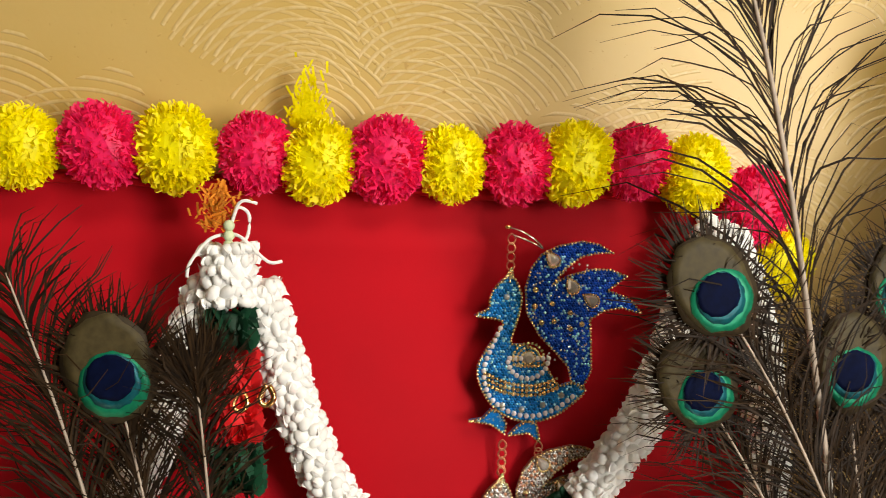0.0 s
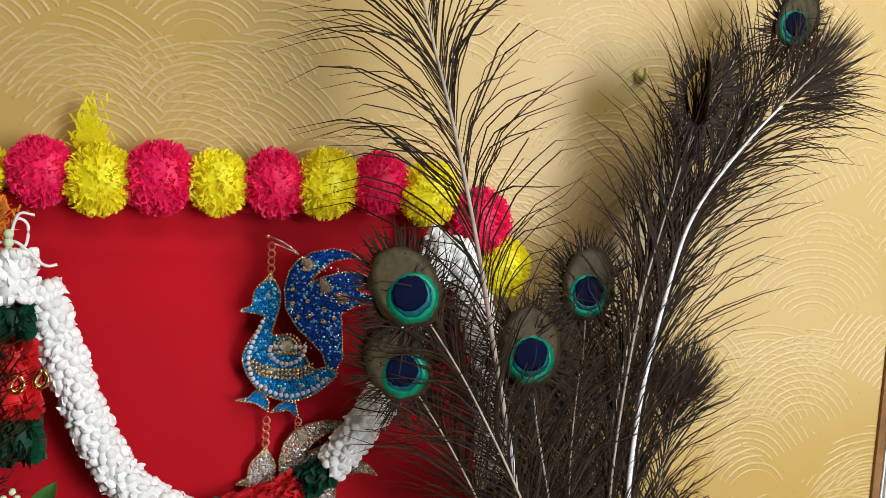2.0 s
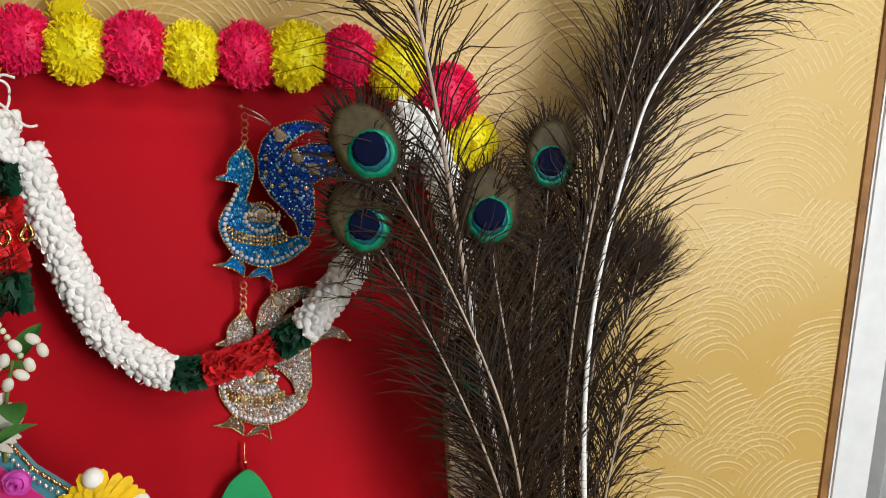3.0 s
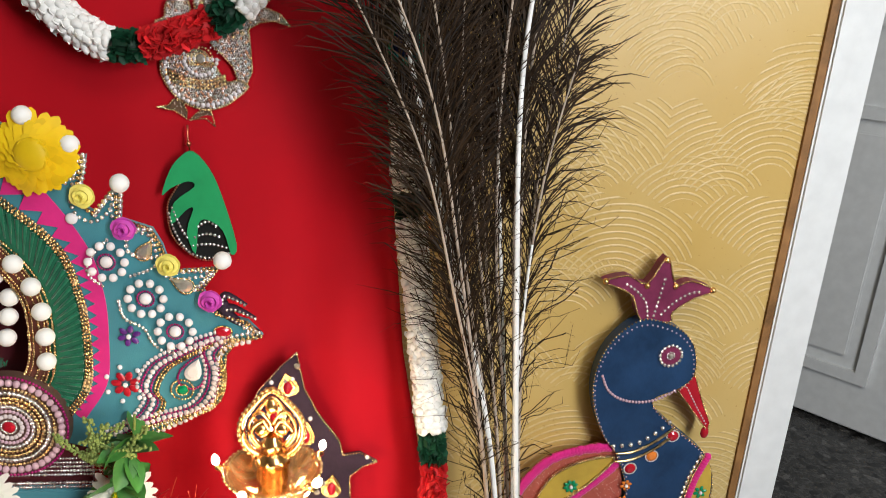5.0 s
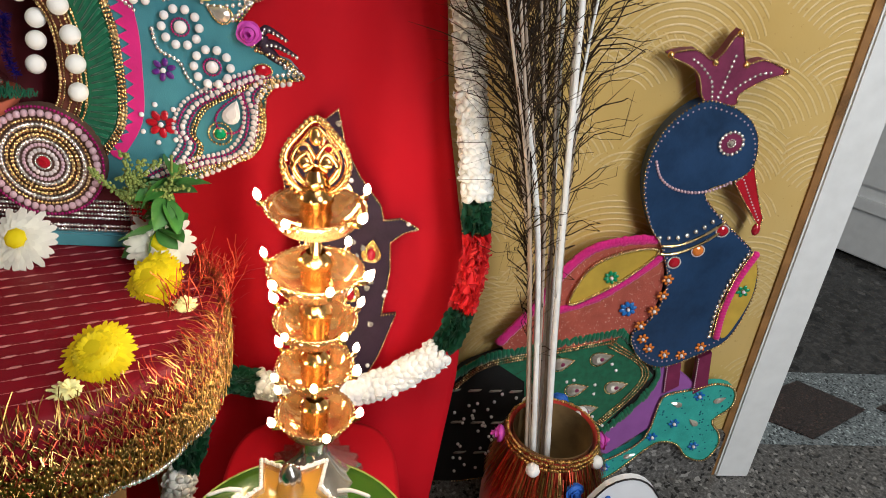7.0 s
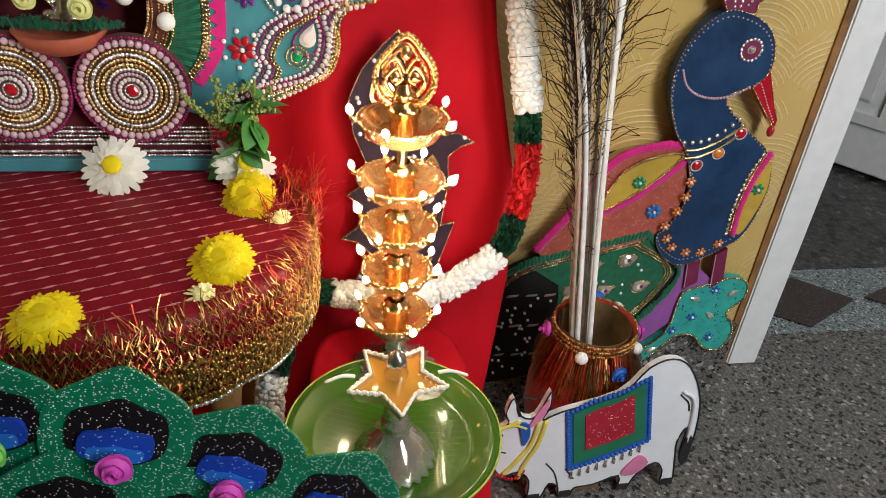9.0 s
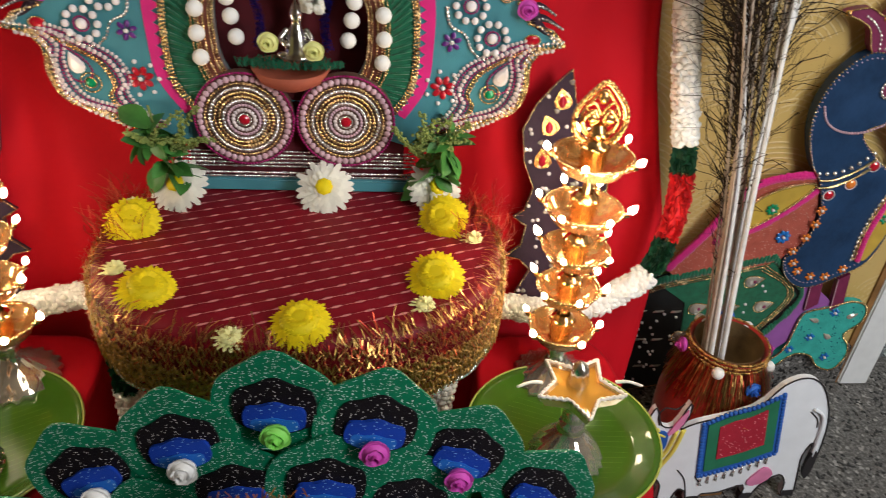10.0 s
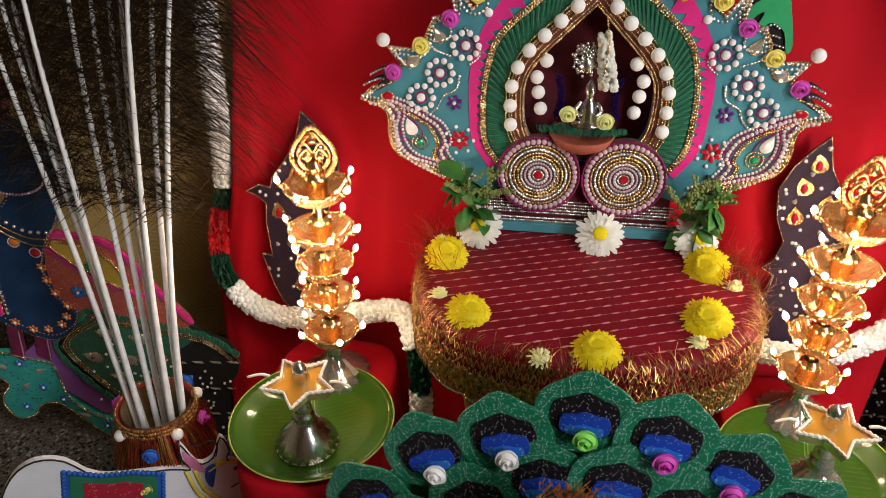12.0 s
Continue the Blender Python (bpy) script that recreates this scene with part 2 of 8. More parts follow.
NAVY = surface("plum_board", (0.032, 0.016, 0.03), 0.6, vary=0.25, bump=0.25, spec=0.2)
NAVY_PAINT = surface("navy_paint", (0.014, 0.042, 0.105), 0.38, vary=0.3, scale=22, bump=0.35, bump_scale=120, depth=0.0012)
WHEEL = surface("wheel_ground", (0.11, 0.06, 0.045), 0.6, vary=0.3)
CORAL = glitter("coral_glitter", (0.42, 0.1, 0.07), (0.8, 0.5, 0.4), 500, 0.12)
MUSTARD = surface("mustard_paint", (0.5, 0.34, 0.05), 0.5, vary=0.12, scale=40)
PURPLE = surface("purple_paint", (0.3, 0.1, 0.36), 0.55, vary=0.1)
PLUM = surface("plum_paint", (0.165, 0.02, 0.065), 0.45, vary=0.25)
BLACK_FELT = surface("black_felt", (0.008, 0.008, 0.0075), 0.8, vary=0.4, bump=0.3, sheen=0.1)
AQUA_PAINT = glitter("aqua_paint", (0.05, 0.38, 0.33), (0.02, 0.15, 0.2), 260, 0.1)
RED_GEM = surface("red_gem", (0.4, 0.008, 0.02), 0.08, vary=0.2, coat=1.0, bump=0.0)
CLEAR_GEM = surface("clear_gem", (0.75, 0.7, 0.6), 0.06, vary=0.3, metal=0.7, bump=0.0)
GREEN_GEM = surface("green_gem", (0.01, 0.26, 0.1), 0.08, vary=0.2, coat=1.0, bump=0.0)
BLUE_GEM = surface("blue_gem", (0.02, 0.16, 0.5), 0.1, vary=0.2, coat=1.0, bump=0.0)
ORANGE_GEM = surface("orange_gem", (0.7, 0.2, 0.03), 0.08, vary=0.2, coat=1.0, bump=0.0)
VIOLET_GEM = surface("violet_gem", (0.1, 0.02, 0.2), 0.1, vary=0.2, coat=1.0, bump=0.0)
BLUE_GLITTER = glitter("blue_glitter", (0.004, 0.04, 0.3), (0.35, 0.7, 1.0), 560, 0.4, 0.3)
CYAN_GLITTER = glitter("cyan_glitter", (0.004, 0.13, 0.42), (0.5, 0.9, 1.0), 560, 0.45, 0.3)
SILVER_GLITTER = glitter("silver_glitter", (0.13, 0.075, 0.045), (1.0, 0.92, 0.85), 480, 0.55, 0.3)
GREEN_GLITTER = glitter("green_glitter", (0.004, 0.145, 0.068), (0.85, 1.0, 0.92), 760, 0.2, 0.5, 0.2)
BLACK_GLITTER = glitter("black_glitter", (0.006, 0.0045, 0.006), (0.85, 0.8, 0.75), 760, 0.1, 0.5, 0.2)
ROYAL = glitter("royal_blue_foam", (0.01, 0.045, 0.34), (0.3, 0.55, 0.95), 700, 0.08, 0.5, 0.2)
SKY_FOAM = glitter("sky_blue_foam", (0.02, 0.13, 0.5), (0.5, 0.8, 1.0), 700, 0.12, 0.4, 0.2)
EMERALD = surface("emerald_foam", (0.03, 0.36, 0.12), 0.55, vary=0.12, bump=0.05)
YELLOW_STRIP = surface("yellow_strips", (1.0, 0.86, 0.006), 0.45, vary=0.08, random_value=0.07, island=True, through_light=0.22)
PLASTIC = surface("yellow_plastic", (0.62, 0.55, 0.16), 0.25, vary=0.1, bump=0.0, trans=0.3, coat=0.4)
PINK_STRIP = surface("pink_strips", (0.9, 0.018, 0.13), 0.45, vary=0.1, random_value=0.1, island=True, through_light=0.22)
WHITE_FLORET = surface("white_florets", (0.92, 0.92, 0.89), 0.5, vary=0.04, random_value=0.06, island=True, through_light=0.12)
PALE_BEAD = surface("pale_beading", (0.62, 0.7, 0.45), 0.4, vary=0.1)
DARK_GREEN_PETAL = surface("dark_green_petals", (0.006, 0.05, 0.022), 0.6, vary=0.3, random_value=0.45, island=True)
RED_PETAL = surface("red_petals", (0.55, 0.012, 0.015), 0.6, vary=0.2, random_value=0.35, island=True)
ORANGE_PETAL = surface("orange_petals", (0.75, 0.26, 0.02), 0.6, vary=0.2, random_value=0.3, island=True)
YELLOW_PETAL = surface("yellow_petals", (0.95, 0.8, 0.008), 0.55, vary=0.08, random_value=0.1, island=True, through_light=0.4)
GOLDEN_PETAL = surface("golden_petals", (0.95, 0.66, 0.006), 0.5, vary=0.1, random_value=0.1, island=True, through_light=0.3)
WHITE_PETAL = surface("white_petals", (0.88, 0.88, 0.8), 0.55, vary=0.06, random_value=0.08, island=True, through_light=0.35)
PALE_YELLOW = surface("pale_yellow_petals", (0.82, 0.79, 0.36), 0.5, vary=0.1, random_value=0.1)
LEAF = surface("green_leaf", (0.045, 0.16, 0.03), 0.42, vary=0.3, scale=60, random_value=0.3)
BUD = surface("bud_green", (0.18, 0.24, 0.06), 0.6, vary=0.3)
ROSE = {k: surface(k + "_foam", c, 0.55, vary=0.08, bump=0.1, random_value=0.06) for k, c in dict(magenta=(0.55, 0.07, 0.42), yellow=(0.78, 0.7, 0.16),
        white=(0.82, 0.82, 0.8), lime=(0.25, 0.68, 0.12), blue=(0.03, 0.13, 0.5), cream=(0.72, 0.74, 0.3)).items()}
QUILL = surface("white_quill", (0.82, 0.82, 0.8), 0.45, vary=0.12, scale=60)
QUILL_TOP = surface("brown_quill", (0.42, 0.34, 0.27), 0.5, vary=0.2, scale=60)
BARB = surface("bronze_barbs", (0.02, 0.0105, 0.004), 0.6, vary=0.4, scale=80, random_value=0.7, island=True, spec=0.15)
EYE_TAN = surface("feather_tan", (0.055, 0.042, 0.016), 0.6, vary=0.3, scale=150, spec=0.25)
EYE_RIM = surface("feather_bronze", (0.028, 0.018, 0.007), 0.6, vary=0.3, scale=150, spec=0.25)
EYE_GREEN = surface("feather_green", (0.002, 0.19, 0.095), 0.45, vary=0.3, scale=150, metal=0.3)
EYE_AQUA = surface("feather_aqua", (0.002, 0.09, 0.11), 0.45, vary=0.3, scale=150, metal=0.3)
EYE_BLUE = surface("feather_blue", (0.0015, 0.004, 0.022), 0.7, vary=0.3, scale=150, spec=0.06)
BRASS = surface("amber_lustre", (1.0, 0.6, 0.26), 0.13, metal=0.35, trans=0.7, vary=0.08, scale=30, bump=0.05, bump_scale=90)
AMBER_GLASS = clear("amber_glass", (1.0, 0.62, 0.3), 0.06, 0.8)
RIBBED_GLASS = surface("ribbed_glass", (0.68, 0.62, 0.52), 0.1, metal=0.8, vary=0.3, scale=30, coat=0.5, bump=0.0)
OIL = clear("amber_oil", (0.8, 0.42, 0.06), 0.05, 0.6)
FLAME = lit("warm_bulb", (1.0, 0.78, 0.48), 60.0)
WAX = surface("white_frill", (0.8, 0.74, 0.66), 0.5, vary=0.1)
PLATE_GREEN = surface("green_lacquer", (0.04, 0.115, 0.008), 0.2, vary=0.2, scale=10, bump=0.1, bump_scale=60, coat=0.6)
PLATE_VEIN = surface("leaf_vein", (0.12, 0.26, 0.03), 0.2, vary=0.15, coat=0.5)
PLATE_EDGE = surface("plate_edge", (0.4, 0.45, 0.1), 0.3, vary=0.15)
POT_RED = surface("red_satin", (0.32, 0.02, 0.01), 0.35, vary=0.35, scale=35, sheen=0.2)
POT_IN = surface("pot_inside", (0.16, 0.1, 0.04), 0.7, vary=0.3)
COW_WHITE = surface("white_board", (0.74, 0.77, 0.8), 0.5, vary=0.04, bump=0.08)
INK = surface("dark_ink", (0.02, 0.018, 0.02), 0.5, vary=0.2)
COW_RED = glitter("red_glitter", (0.38, 0.02, 0.04), (0.9, 0.4, 0.4), 420, 0.12)
COW_GREEN = surface("saddle_green", (0.02, 0.16, 0.08), 0.6, vary=0.15)
COW_BLUE = surface("saddle_blue", (0.02, 0.1, 0.4), 0.6, vary=0.15)
COW_PINK = surface("cow_pink", (0.62, 0.2, 0.36), 0.6, vary=0.15)
COW_YELLOW = surface("cow_yellow", (0.68, 0.6, 0.1), 0.6, vary=0.15)
TERRACOTTA = surface("terracotta", (0.36, 0.09, 0.05), 0.7, vary=0.2)
CYAN_BEAD = surface("cyan_beading", (0.015, 0.24, 0.6), 0.22, metal=0.45, vary=0.2, bump=0.0, random_value=0.6, island=True)
ICE_BEAD = surface("ice_blue_beading", (0.35, 0.75, 0.95), 0.15, metal=0.4, vary=0.2, bump=0.0, random_value=0.3, island=True)
BLUE_BEAD = surface("royal_beading", (0.01, 0.08, 0.5), 0.22, metal=0.45, vary=0.2, bump=0.0, random_value=0.6, island=True)
BLUE_TINSEL = surface("blue_tinsel", (0.03, 0.03, 0.4), 0.3, metal=0.8, vary=0.3, random_value=0.5, island=True)
FUR_BLUE = surface("teal_fur", (0.01, 0.05, 0.07), 0.7, vary=0.3, random_value=0.4, island=True)
FUR_ORANGE = surface("orange_fur", (0.42, 0.15, 0.03), 0.7, vary=0.3, random_value=0.4, island=True)
CREAM_BOARD = surface("cream_board", (0.7, 0.52, 0.3), 0.5, vary=0.08)
SKY_BOARD = surface("sky_board", (0.3, 0.62, 0.68), 0.45, vary=0.08)
# ---- builders ----
def unit_sphere(rings, segs):
    v = [(0, 0, 1)]
    for i in range(1, rings):
        a = math.pi * i / rings
        v += [(math.sin(a) * math.cos(2 * math.pi * j / segs), math.sin(a) * math.sin(2 * math.pi * j / segs), math.cos(a)) for j in range(segs)]
    v.append((0, 0, -1))
    f = [(0, 1 + j, 1 + (j + 1) % segs) for j in range(segs)]
    for i in range(rings - 2):
        a, b = 1 + i * segs, 1 + (i + 1) * segs
        f += [(a + j, b + j, b + (j + 1) % segs, a + (j + 1) % segs) for j in range(segs)]
    a = 1 + (rings - 2) * segs
    f += [(a + j, len(v) - 1, a + (j + 1) % segs) for j in range(segs)]
    return np.array(v), f


BALL, SMALL_BALL, KNOB = unit_sphere(10, 16), unit_sphere(5, 8), unit_sphere(4, 6)


class Shape:
    """Vertices and faces of one mesh, gathered piece by piece."""

    def __init__(self):
        self.v, self.f, self.n = [], [], 0

    def put(self, verts, faces):
        verts = np.asarray(verts, float).reshape(-1, 3)
        self.v.append(verts)
        self.f += [tuple(i + self.n for i in f) for f in faces]
        self.n += len(verts)
        return self

    def ball(self, c, r, kind=SMALL_BALL, turn=None):
        s = kind[0] * np.array(r if hasattr(r, "__len__") else (r, r, r))
        if turn is not None:
            s = s @ np.array(turn.to_matrix()).T
        return self.put(s + np.array(c), kind[1])

    def tube(self, path, radius, sides=8, cap=True):
        path = [Vector(p) for p in path]
        n, verts, side = len(path), [], Vector((0, 0, 1))
        for i, p in enumerate(path):
            d = (path[min(i + 1, n - 1)] - path[max(i - 1, 0)]).normalized()
            u = d.cross(side)
            u = u.normalized() if u.length > 0.05 else d.cross(Vector((1, 0, 0))).normalized()
            w = d.cross(u)
            r = radius[i] if hasattr(radius, "__len__") else radius
            verts += [p + (u * math.cos(2 * math.pi * k / sides) + w * math.sin(2 * math.pi * k / sides)) * r for k in range(sides)]
        faces = [(i * sides + k, i * sides + (k + 1) % sides, (i + 1) * sides + (k + 1) % sides, (i + 1) * sides + k) for i in range(n - 1) for k in range(sides)]
        if cap:
            faces += [tuple(range(sides))[::-1], tuple(range((n - 1) * sides, n * sides))]
        return self.put([tuple(v) for v in verts], faces)

    def lathe(self, profile, segs=28, ridge=0.0, ridges=0, centre=(0, 0, 0)):
        verts = []
        for r, z in profile:
            for k in range(segs):
                a = 2 * math.pi * k / segs
                q = r * (1 + ridge * (1 if k % 2 else -1)) if ridges else r
                verts.append((centre[0] + q * math.cos(a), centre[1] + q * math.sin(a), centre[2] + z))
        n = len(profile)
        return self.put(verts, [(i * segs + k, i * segs + (k + 1) % segs, (i + 1) * segs + (k + 1) % segs, (i + 1) * segs + k) for i in range(n - 1) for k in range(segs)])

    def ribbon(self, path, width, across):
        """A strip along path; width a number or one for each point; across the sideways direction."""
        verts, a = [], Vector(across)
        for i, p in enumerate(path):
            w = (width[i] if hasattr(width, "__len__") else width) / 2
            verts += [tuple(Vector(p) - a * w), tuple(Vector(p) + a * w)]
        return self.put(verts, [(2 * i, 2 * i + 1, 2 * i + 3, 2 * i + 2) for i in range(len(path) - 1)])

    def box(self, lo, hi):
        (a, b, c), (d, e, f) = lo, hi
        v = [(a, b, c), (d, b, c), (d, e, c), (a, e, c), (a, b, f), (d, b, f), (d, e, f), (a, e, f)]
        return self.put(v, [(3, 2, 1, 0), (4, 5, 6, 7), (0, 1, 5, 4), (1, 2, 6, 5), (2, 3, 7, 6), (3, 0, 4, 7)])

    def mesh(self, name, smooth=True):
        me = bpy.data.meshes.new(name)
        me.from_pydata(np.vstack(self.v).tolist(), [], self.f)
        if smooth:
            me.shade_smooth()
        me.update()
        return me


def part(name, shape, material, parent=None, label="", smooth=True, at=None, kind=""):
    """One mesh object, under a thing or under a part."""
    me = shape if isinstance(shape, bpy.types.Mesh) else shape.mesh(name, smooth)
    if not me.materials:
        me.materials.append(material)
    ob = new(name, me)
    if parent is not None:
        ob.parent = parent
    if at is not None:
        ob.matrix_basis = at if isinstance(at, Matrix) else Matrix.Translation(at)
    return tagged(ob, label=label, kind=kind)


def thing(name, at, label, category, group=""):
    ob = new(name)
    ob.empty_display_size = 0.05
    ob.matrix_basis = at if isinstance(at, Matrix) else Matrix.Translation(at)
    return tagged(ob, label, category, group)


def curve(pts, n=6, closed=False):
    """A smooth line through a few design points (2D or 3D)."""
    p = [np.array(q, float) for q in pts]
    out, m = [], len(p)
    for i in range(m if closed else m - 1):
        a, b, c, d = (p[(i + k) % m] if closed else p[min(max(i + k, 0), m - 1)] for k in (-1, 0, 1, 2))
        for t in np.arange(n) / n:
            out.append(0.5 * (2 * b + (c - a) * t + (2 * a - 5 * b + 4 * c - d) * t * t + (3 * b - a - 3 * c + d) * t ** 3))
    if not closed:
        out.append(p[-1])
    return [tuple(q) for q in out]


def evenly(path, step, closed=False):
    """Points at an even step along a line."""
    p = [np.array(q, float) for q in path]
    if closed:
        p.append(p[0])
    out, carry = [], 0.0
    for a, b in zip(p, p[1:]):
        length = np.linalg.norm(b - a)
        d = carry
        while d < length:
            out.append(a + (b - a) * d / length)
            d += step
        carry = d - length
    return out


def slab(outline, front, back, edge=0.0):
    """A board cut to an outline in x and z, from y = front to y = back, with an eased front edge."""
    bm = bmesh.new()
    pts = [(q[0], q[1]) for q in outline]
    if sum(a[0] * b[1] - b[0] * a[1] for a, b in zip(pts, pts[1:] + pts[:1])) < 0:
        pts = pts[::-1]
    f = bm.faces.new([bm.verts.new((x, front, z)) for x, z in pts])
    got = bmesh.ops.extrude_face_region(bm, geom=[f])
    moved = [g for g in got["geom"] if isinstance(g, bmesh.types.BMVert)]
    bmesh.ops.translate(bm, verts=moved, vec=(0, back - front, 0))
    bmesh.ops.triangulate(bm, faces=[q for q in bm.faces if len(q.verts) > 4])
    bmesh.ops.recalc_face_normals(bm, faces=bm.faces)
    me = bpy.data.meshes.new("slab")
    bm.to_mesh(me)
    bm.free()
    return me


def beads(shape, path, step, r, y, closed=False, kind=KNOB, jitter=0.0):
    for q in evenly(path, step, closed):
        k = 1 + random.uniform(-jitter, jitter)
        shape.ball((q[0], y, q[1]), r * k, kind)
    return shape


def within(outline, x, z):
    """Whether a point lies inside a closed outline."""
    hit = False
    for (x0, z0), (x1, z1) in zip(outline, outline[1:] + outline[:1]):
        if (z0 > z) != (z1 > z) and x < x0 + (x1 - x0) * (z - z0) / (z1 - z0):
            hit = not hit
    return hit


def bead_field(outline, pitch, r, y, share=0.16):
    """Small beads packed over an outline, in two lots: most of them, and a share of sparkling ones."""
    many, few = Shape(), Shape()
    x0, x1, z0, z1 = min(p[0] for p in outline), max(p[0] for p in outline), min(p[1] for p in outline), max(p[1] for p in outline)
    for j in range(int((z1 - z0) / (pitch * 0.87)) + 1):
        for i in range(int((x1 - x0) / pitch) + 2):
            x, z = x0 + (i + 0.5 * (j % 2)) * pitch + random.uniform(-0.2, 0.2) * pitch, z0 + j * pitch * 0.87 + random.uniform(-0.2, 0.2) * pitch
            if within(outline, x, z):
                (few if random.random() < share else many).ball((x, y, z), r * random.uniform(0.8, 1.15), KNOB)
    return many, few


def circle(x, z, r, n=24, rz=None):
    return [(x + r * math.cos(2 * math.pi * k / n), z + (rz or r) * math.sin(2 * math.pi * k / n)) for k in range(n)]


def drop(x, z, w, h, turn=0.0, n=14):
    """A tear-drop outline with its point up, turned by degrees."""
    out, a = [], radians(turn)
    for k in range(n):
        t = 2 * math.pi * k / n
        u, v = w * math.sin(t) * math.sin(t / 2) ** 1.2, h * (0.5 * math.cos(t) + 0.0)
        out.append((x + u * math.cos(a) - v * math.sin(a), z + u * math.sin(a) + v * math.cos(a)))
    return out


def rose_mesh(r):
    s = Shape()
    s.ball((0, -r * 0.15, 0), (r * 0.75, r * 0.45, r * 0.75))
    for ring, (k, rad, lean, size) in enumerate(((3, 0.22, 0.15, 0.4), (4, 0.48, 0.35, 0.62), (5, 0.72, 0.7, 0.8))):
        for i in range(k):
            a = 2 * math.pi * (i + 0.37 * ring) / k
            verts, faces = [], []
            for u in range(6):
                b = a + (u / 5 - 0.5) * 2 * math.pi / k * 1.35
                for w in range(4):
                    t = w / 3
                    d = r * (rad * 0.75 + lean * 0.45 * t ** 2) * (1 - 0.12 * abs(u / 5 - 0.5) * 2)
                    h = -r * (0.1 + (0.9 - 0.32 * ring) * math.sin(t * 1.5) * (1 - 0.35 * (u / 5 * 2 - 1) ** 2))
                    verts.append((d * math.cos(b), h, d * math.sin(b)))
            faces = [(u * 4 + w, u * 4 + w + 1, u * 4 + w + 5, u * 4 + w + 4) for u in range(5) for w in range(3)]
            s.put(verts, faces)
    return s.mesh("rose")


def mum_mesh(r, layers=5, each=22, thick=0.55, core=0.62, broad=0.21, lift=0.28):
    """A chrysanthemum head that faces up."""
    s = Shape()
    for k in range(layers):
        t = k / (layers - 1)
        n = int(each * (1 - 0.45 * t))
        for i in range(n):
            a = 2 * math.pi * (i + 0.5 * (k % 2) + random.uniform(-0.25, 0.25)) / n
            length = r * (1 - 0.62 * t) * random.uniform(0.88, 1.08)
            rise = thick * (0.1 + 0.8 * t)
            w = r * broad * (1 - 0.3 * t)
            path, d = [], Vector((math.cos(a), math.sin(a), 0))
            for q in (0.12, 0.45, 0.75, 0.93, 1.0):
                z = r * (0.12 + lift * t + rise * math.sin(q * 1.45) * (0.55 + 0.3 * t) - 0.18 * (1 - t) * q * q)
                path.append(tuple(d * (length * q) + Vector((0, 0, z))))
            s.ribbon(path, [w * 0.6, w, w * 1.1, w * 0.8, w * 0.15], (-math.sin(a), math.cos(a), 0.25))
    s.ball((0, 0, r * 0.2), (r * core, r * core, r * 0.42 * core), BALL)
    return s.mesh("blossom")
# ---- setting ----
def structure(name, shape, material, label, smooth=False):
    return tagged(part(name, shape, material, smooth=smooth), label, name.split("_")[0], kind="structure")


XC = -0.038                       # the middle of the shrine
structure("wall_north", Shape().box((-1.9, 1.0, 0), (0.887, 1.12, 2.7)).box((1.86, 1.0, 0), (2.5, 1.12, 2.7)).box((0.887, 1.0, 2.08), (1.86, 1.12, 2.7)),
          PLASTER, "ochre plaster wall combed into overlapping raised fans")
structure("wall_west", Shape().box((-2.02, -2.6, 0), (-1.9, 1.12, 2.7)), ROOM, "plain painted side wall of the room")
structure("wall_south", Shape().box((-2.02, -2.72, 0), (2.62, -2.6, 2.7)), ROOM, "plain painted wall opposite the shrine")
structure("wall_east", Shape().box((2.5, -2.6, 0), (2.62, 3.4, 2.7)), ROOM, "plain painted side wall of the room")
structure("wall_far", Shape().box((0.2, 3.4, 0), (2.62, 3.52, 2.7)).box((0.2, 1.12, 0), (0.3, 3.4, 2.7)), ROOM, "plain walls of the room beyond the doorway")
structure("ceiling", Shape().box((-2.02, -2.72, 2.7), (2.62, 3.52, 2.8)), CEIL, "white painted ceiling")
floor = structure("floor", Shape().box((-2.02, -2.72, -0.08), (2.62, 1.062, 0.0)).box((-2.02, 1.062, -0.08), (2.62, 3.52, -0.002)), GRANITE, "polished speckled grey granite floor")
part("floor_slab", Shape().box((0.3, 1.27, -0.002), (2.5, 3.4, 0.002)), GRANITE_DARK, floor, "dark granite slab past the doorway", smooth=False)
part("floor_border", Shape().box((0.9, 1.07, -0.002), (2.5, 1.27, 0.001)), GRANITE_BLUE, floor, "blue-grey granite border strip", smooth=False)
diamond = [(0.0, 0.0), (0.17, 0.075), (0.265, -0.005), (0.12, -0.085)]
for k in range(4):
    bx = 0.995 + 0.29 * k
    pts = [(bx + x, 1.165 + y) for x, y in diamond]
    part("floor_diamond", Shape().put([(x, y, 0.001) for x, y in pts] + [(x, y, 0.004) for x, y in pts],
         [(4, 5, 6, 7), (0, 1, 5, 4), (1, 2, 6, 5), (2, 3, 7, 6), (3, 0, 4, 7)]), GRANITE_BROWN, floor, "dark brown granite diamond inlay", smooth=False)
structure("baseboard", Shape().box((-1.9, 0.988, 0.0), (0.887, 1.0, 0.095)), GRANITE, "grey granite skirting along the wall")

# door frame and open door
jamb = thing("door_1", (0, 0, 0), "white painted door frame with an open panelled door", "door")
tagged(jamb, kind="structure")
part("backing_strip", Shape().box((0.886, 0.996, 0.0), (0.8965, 1.1, 2.08)), TIMBER, jamb, "raw brown timber strip beside the frame", smooth=False)


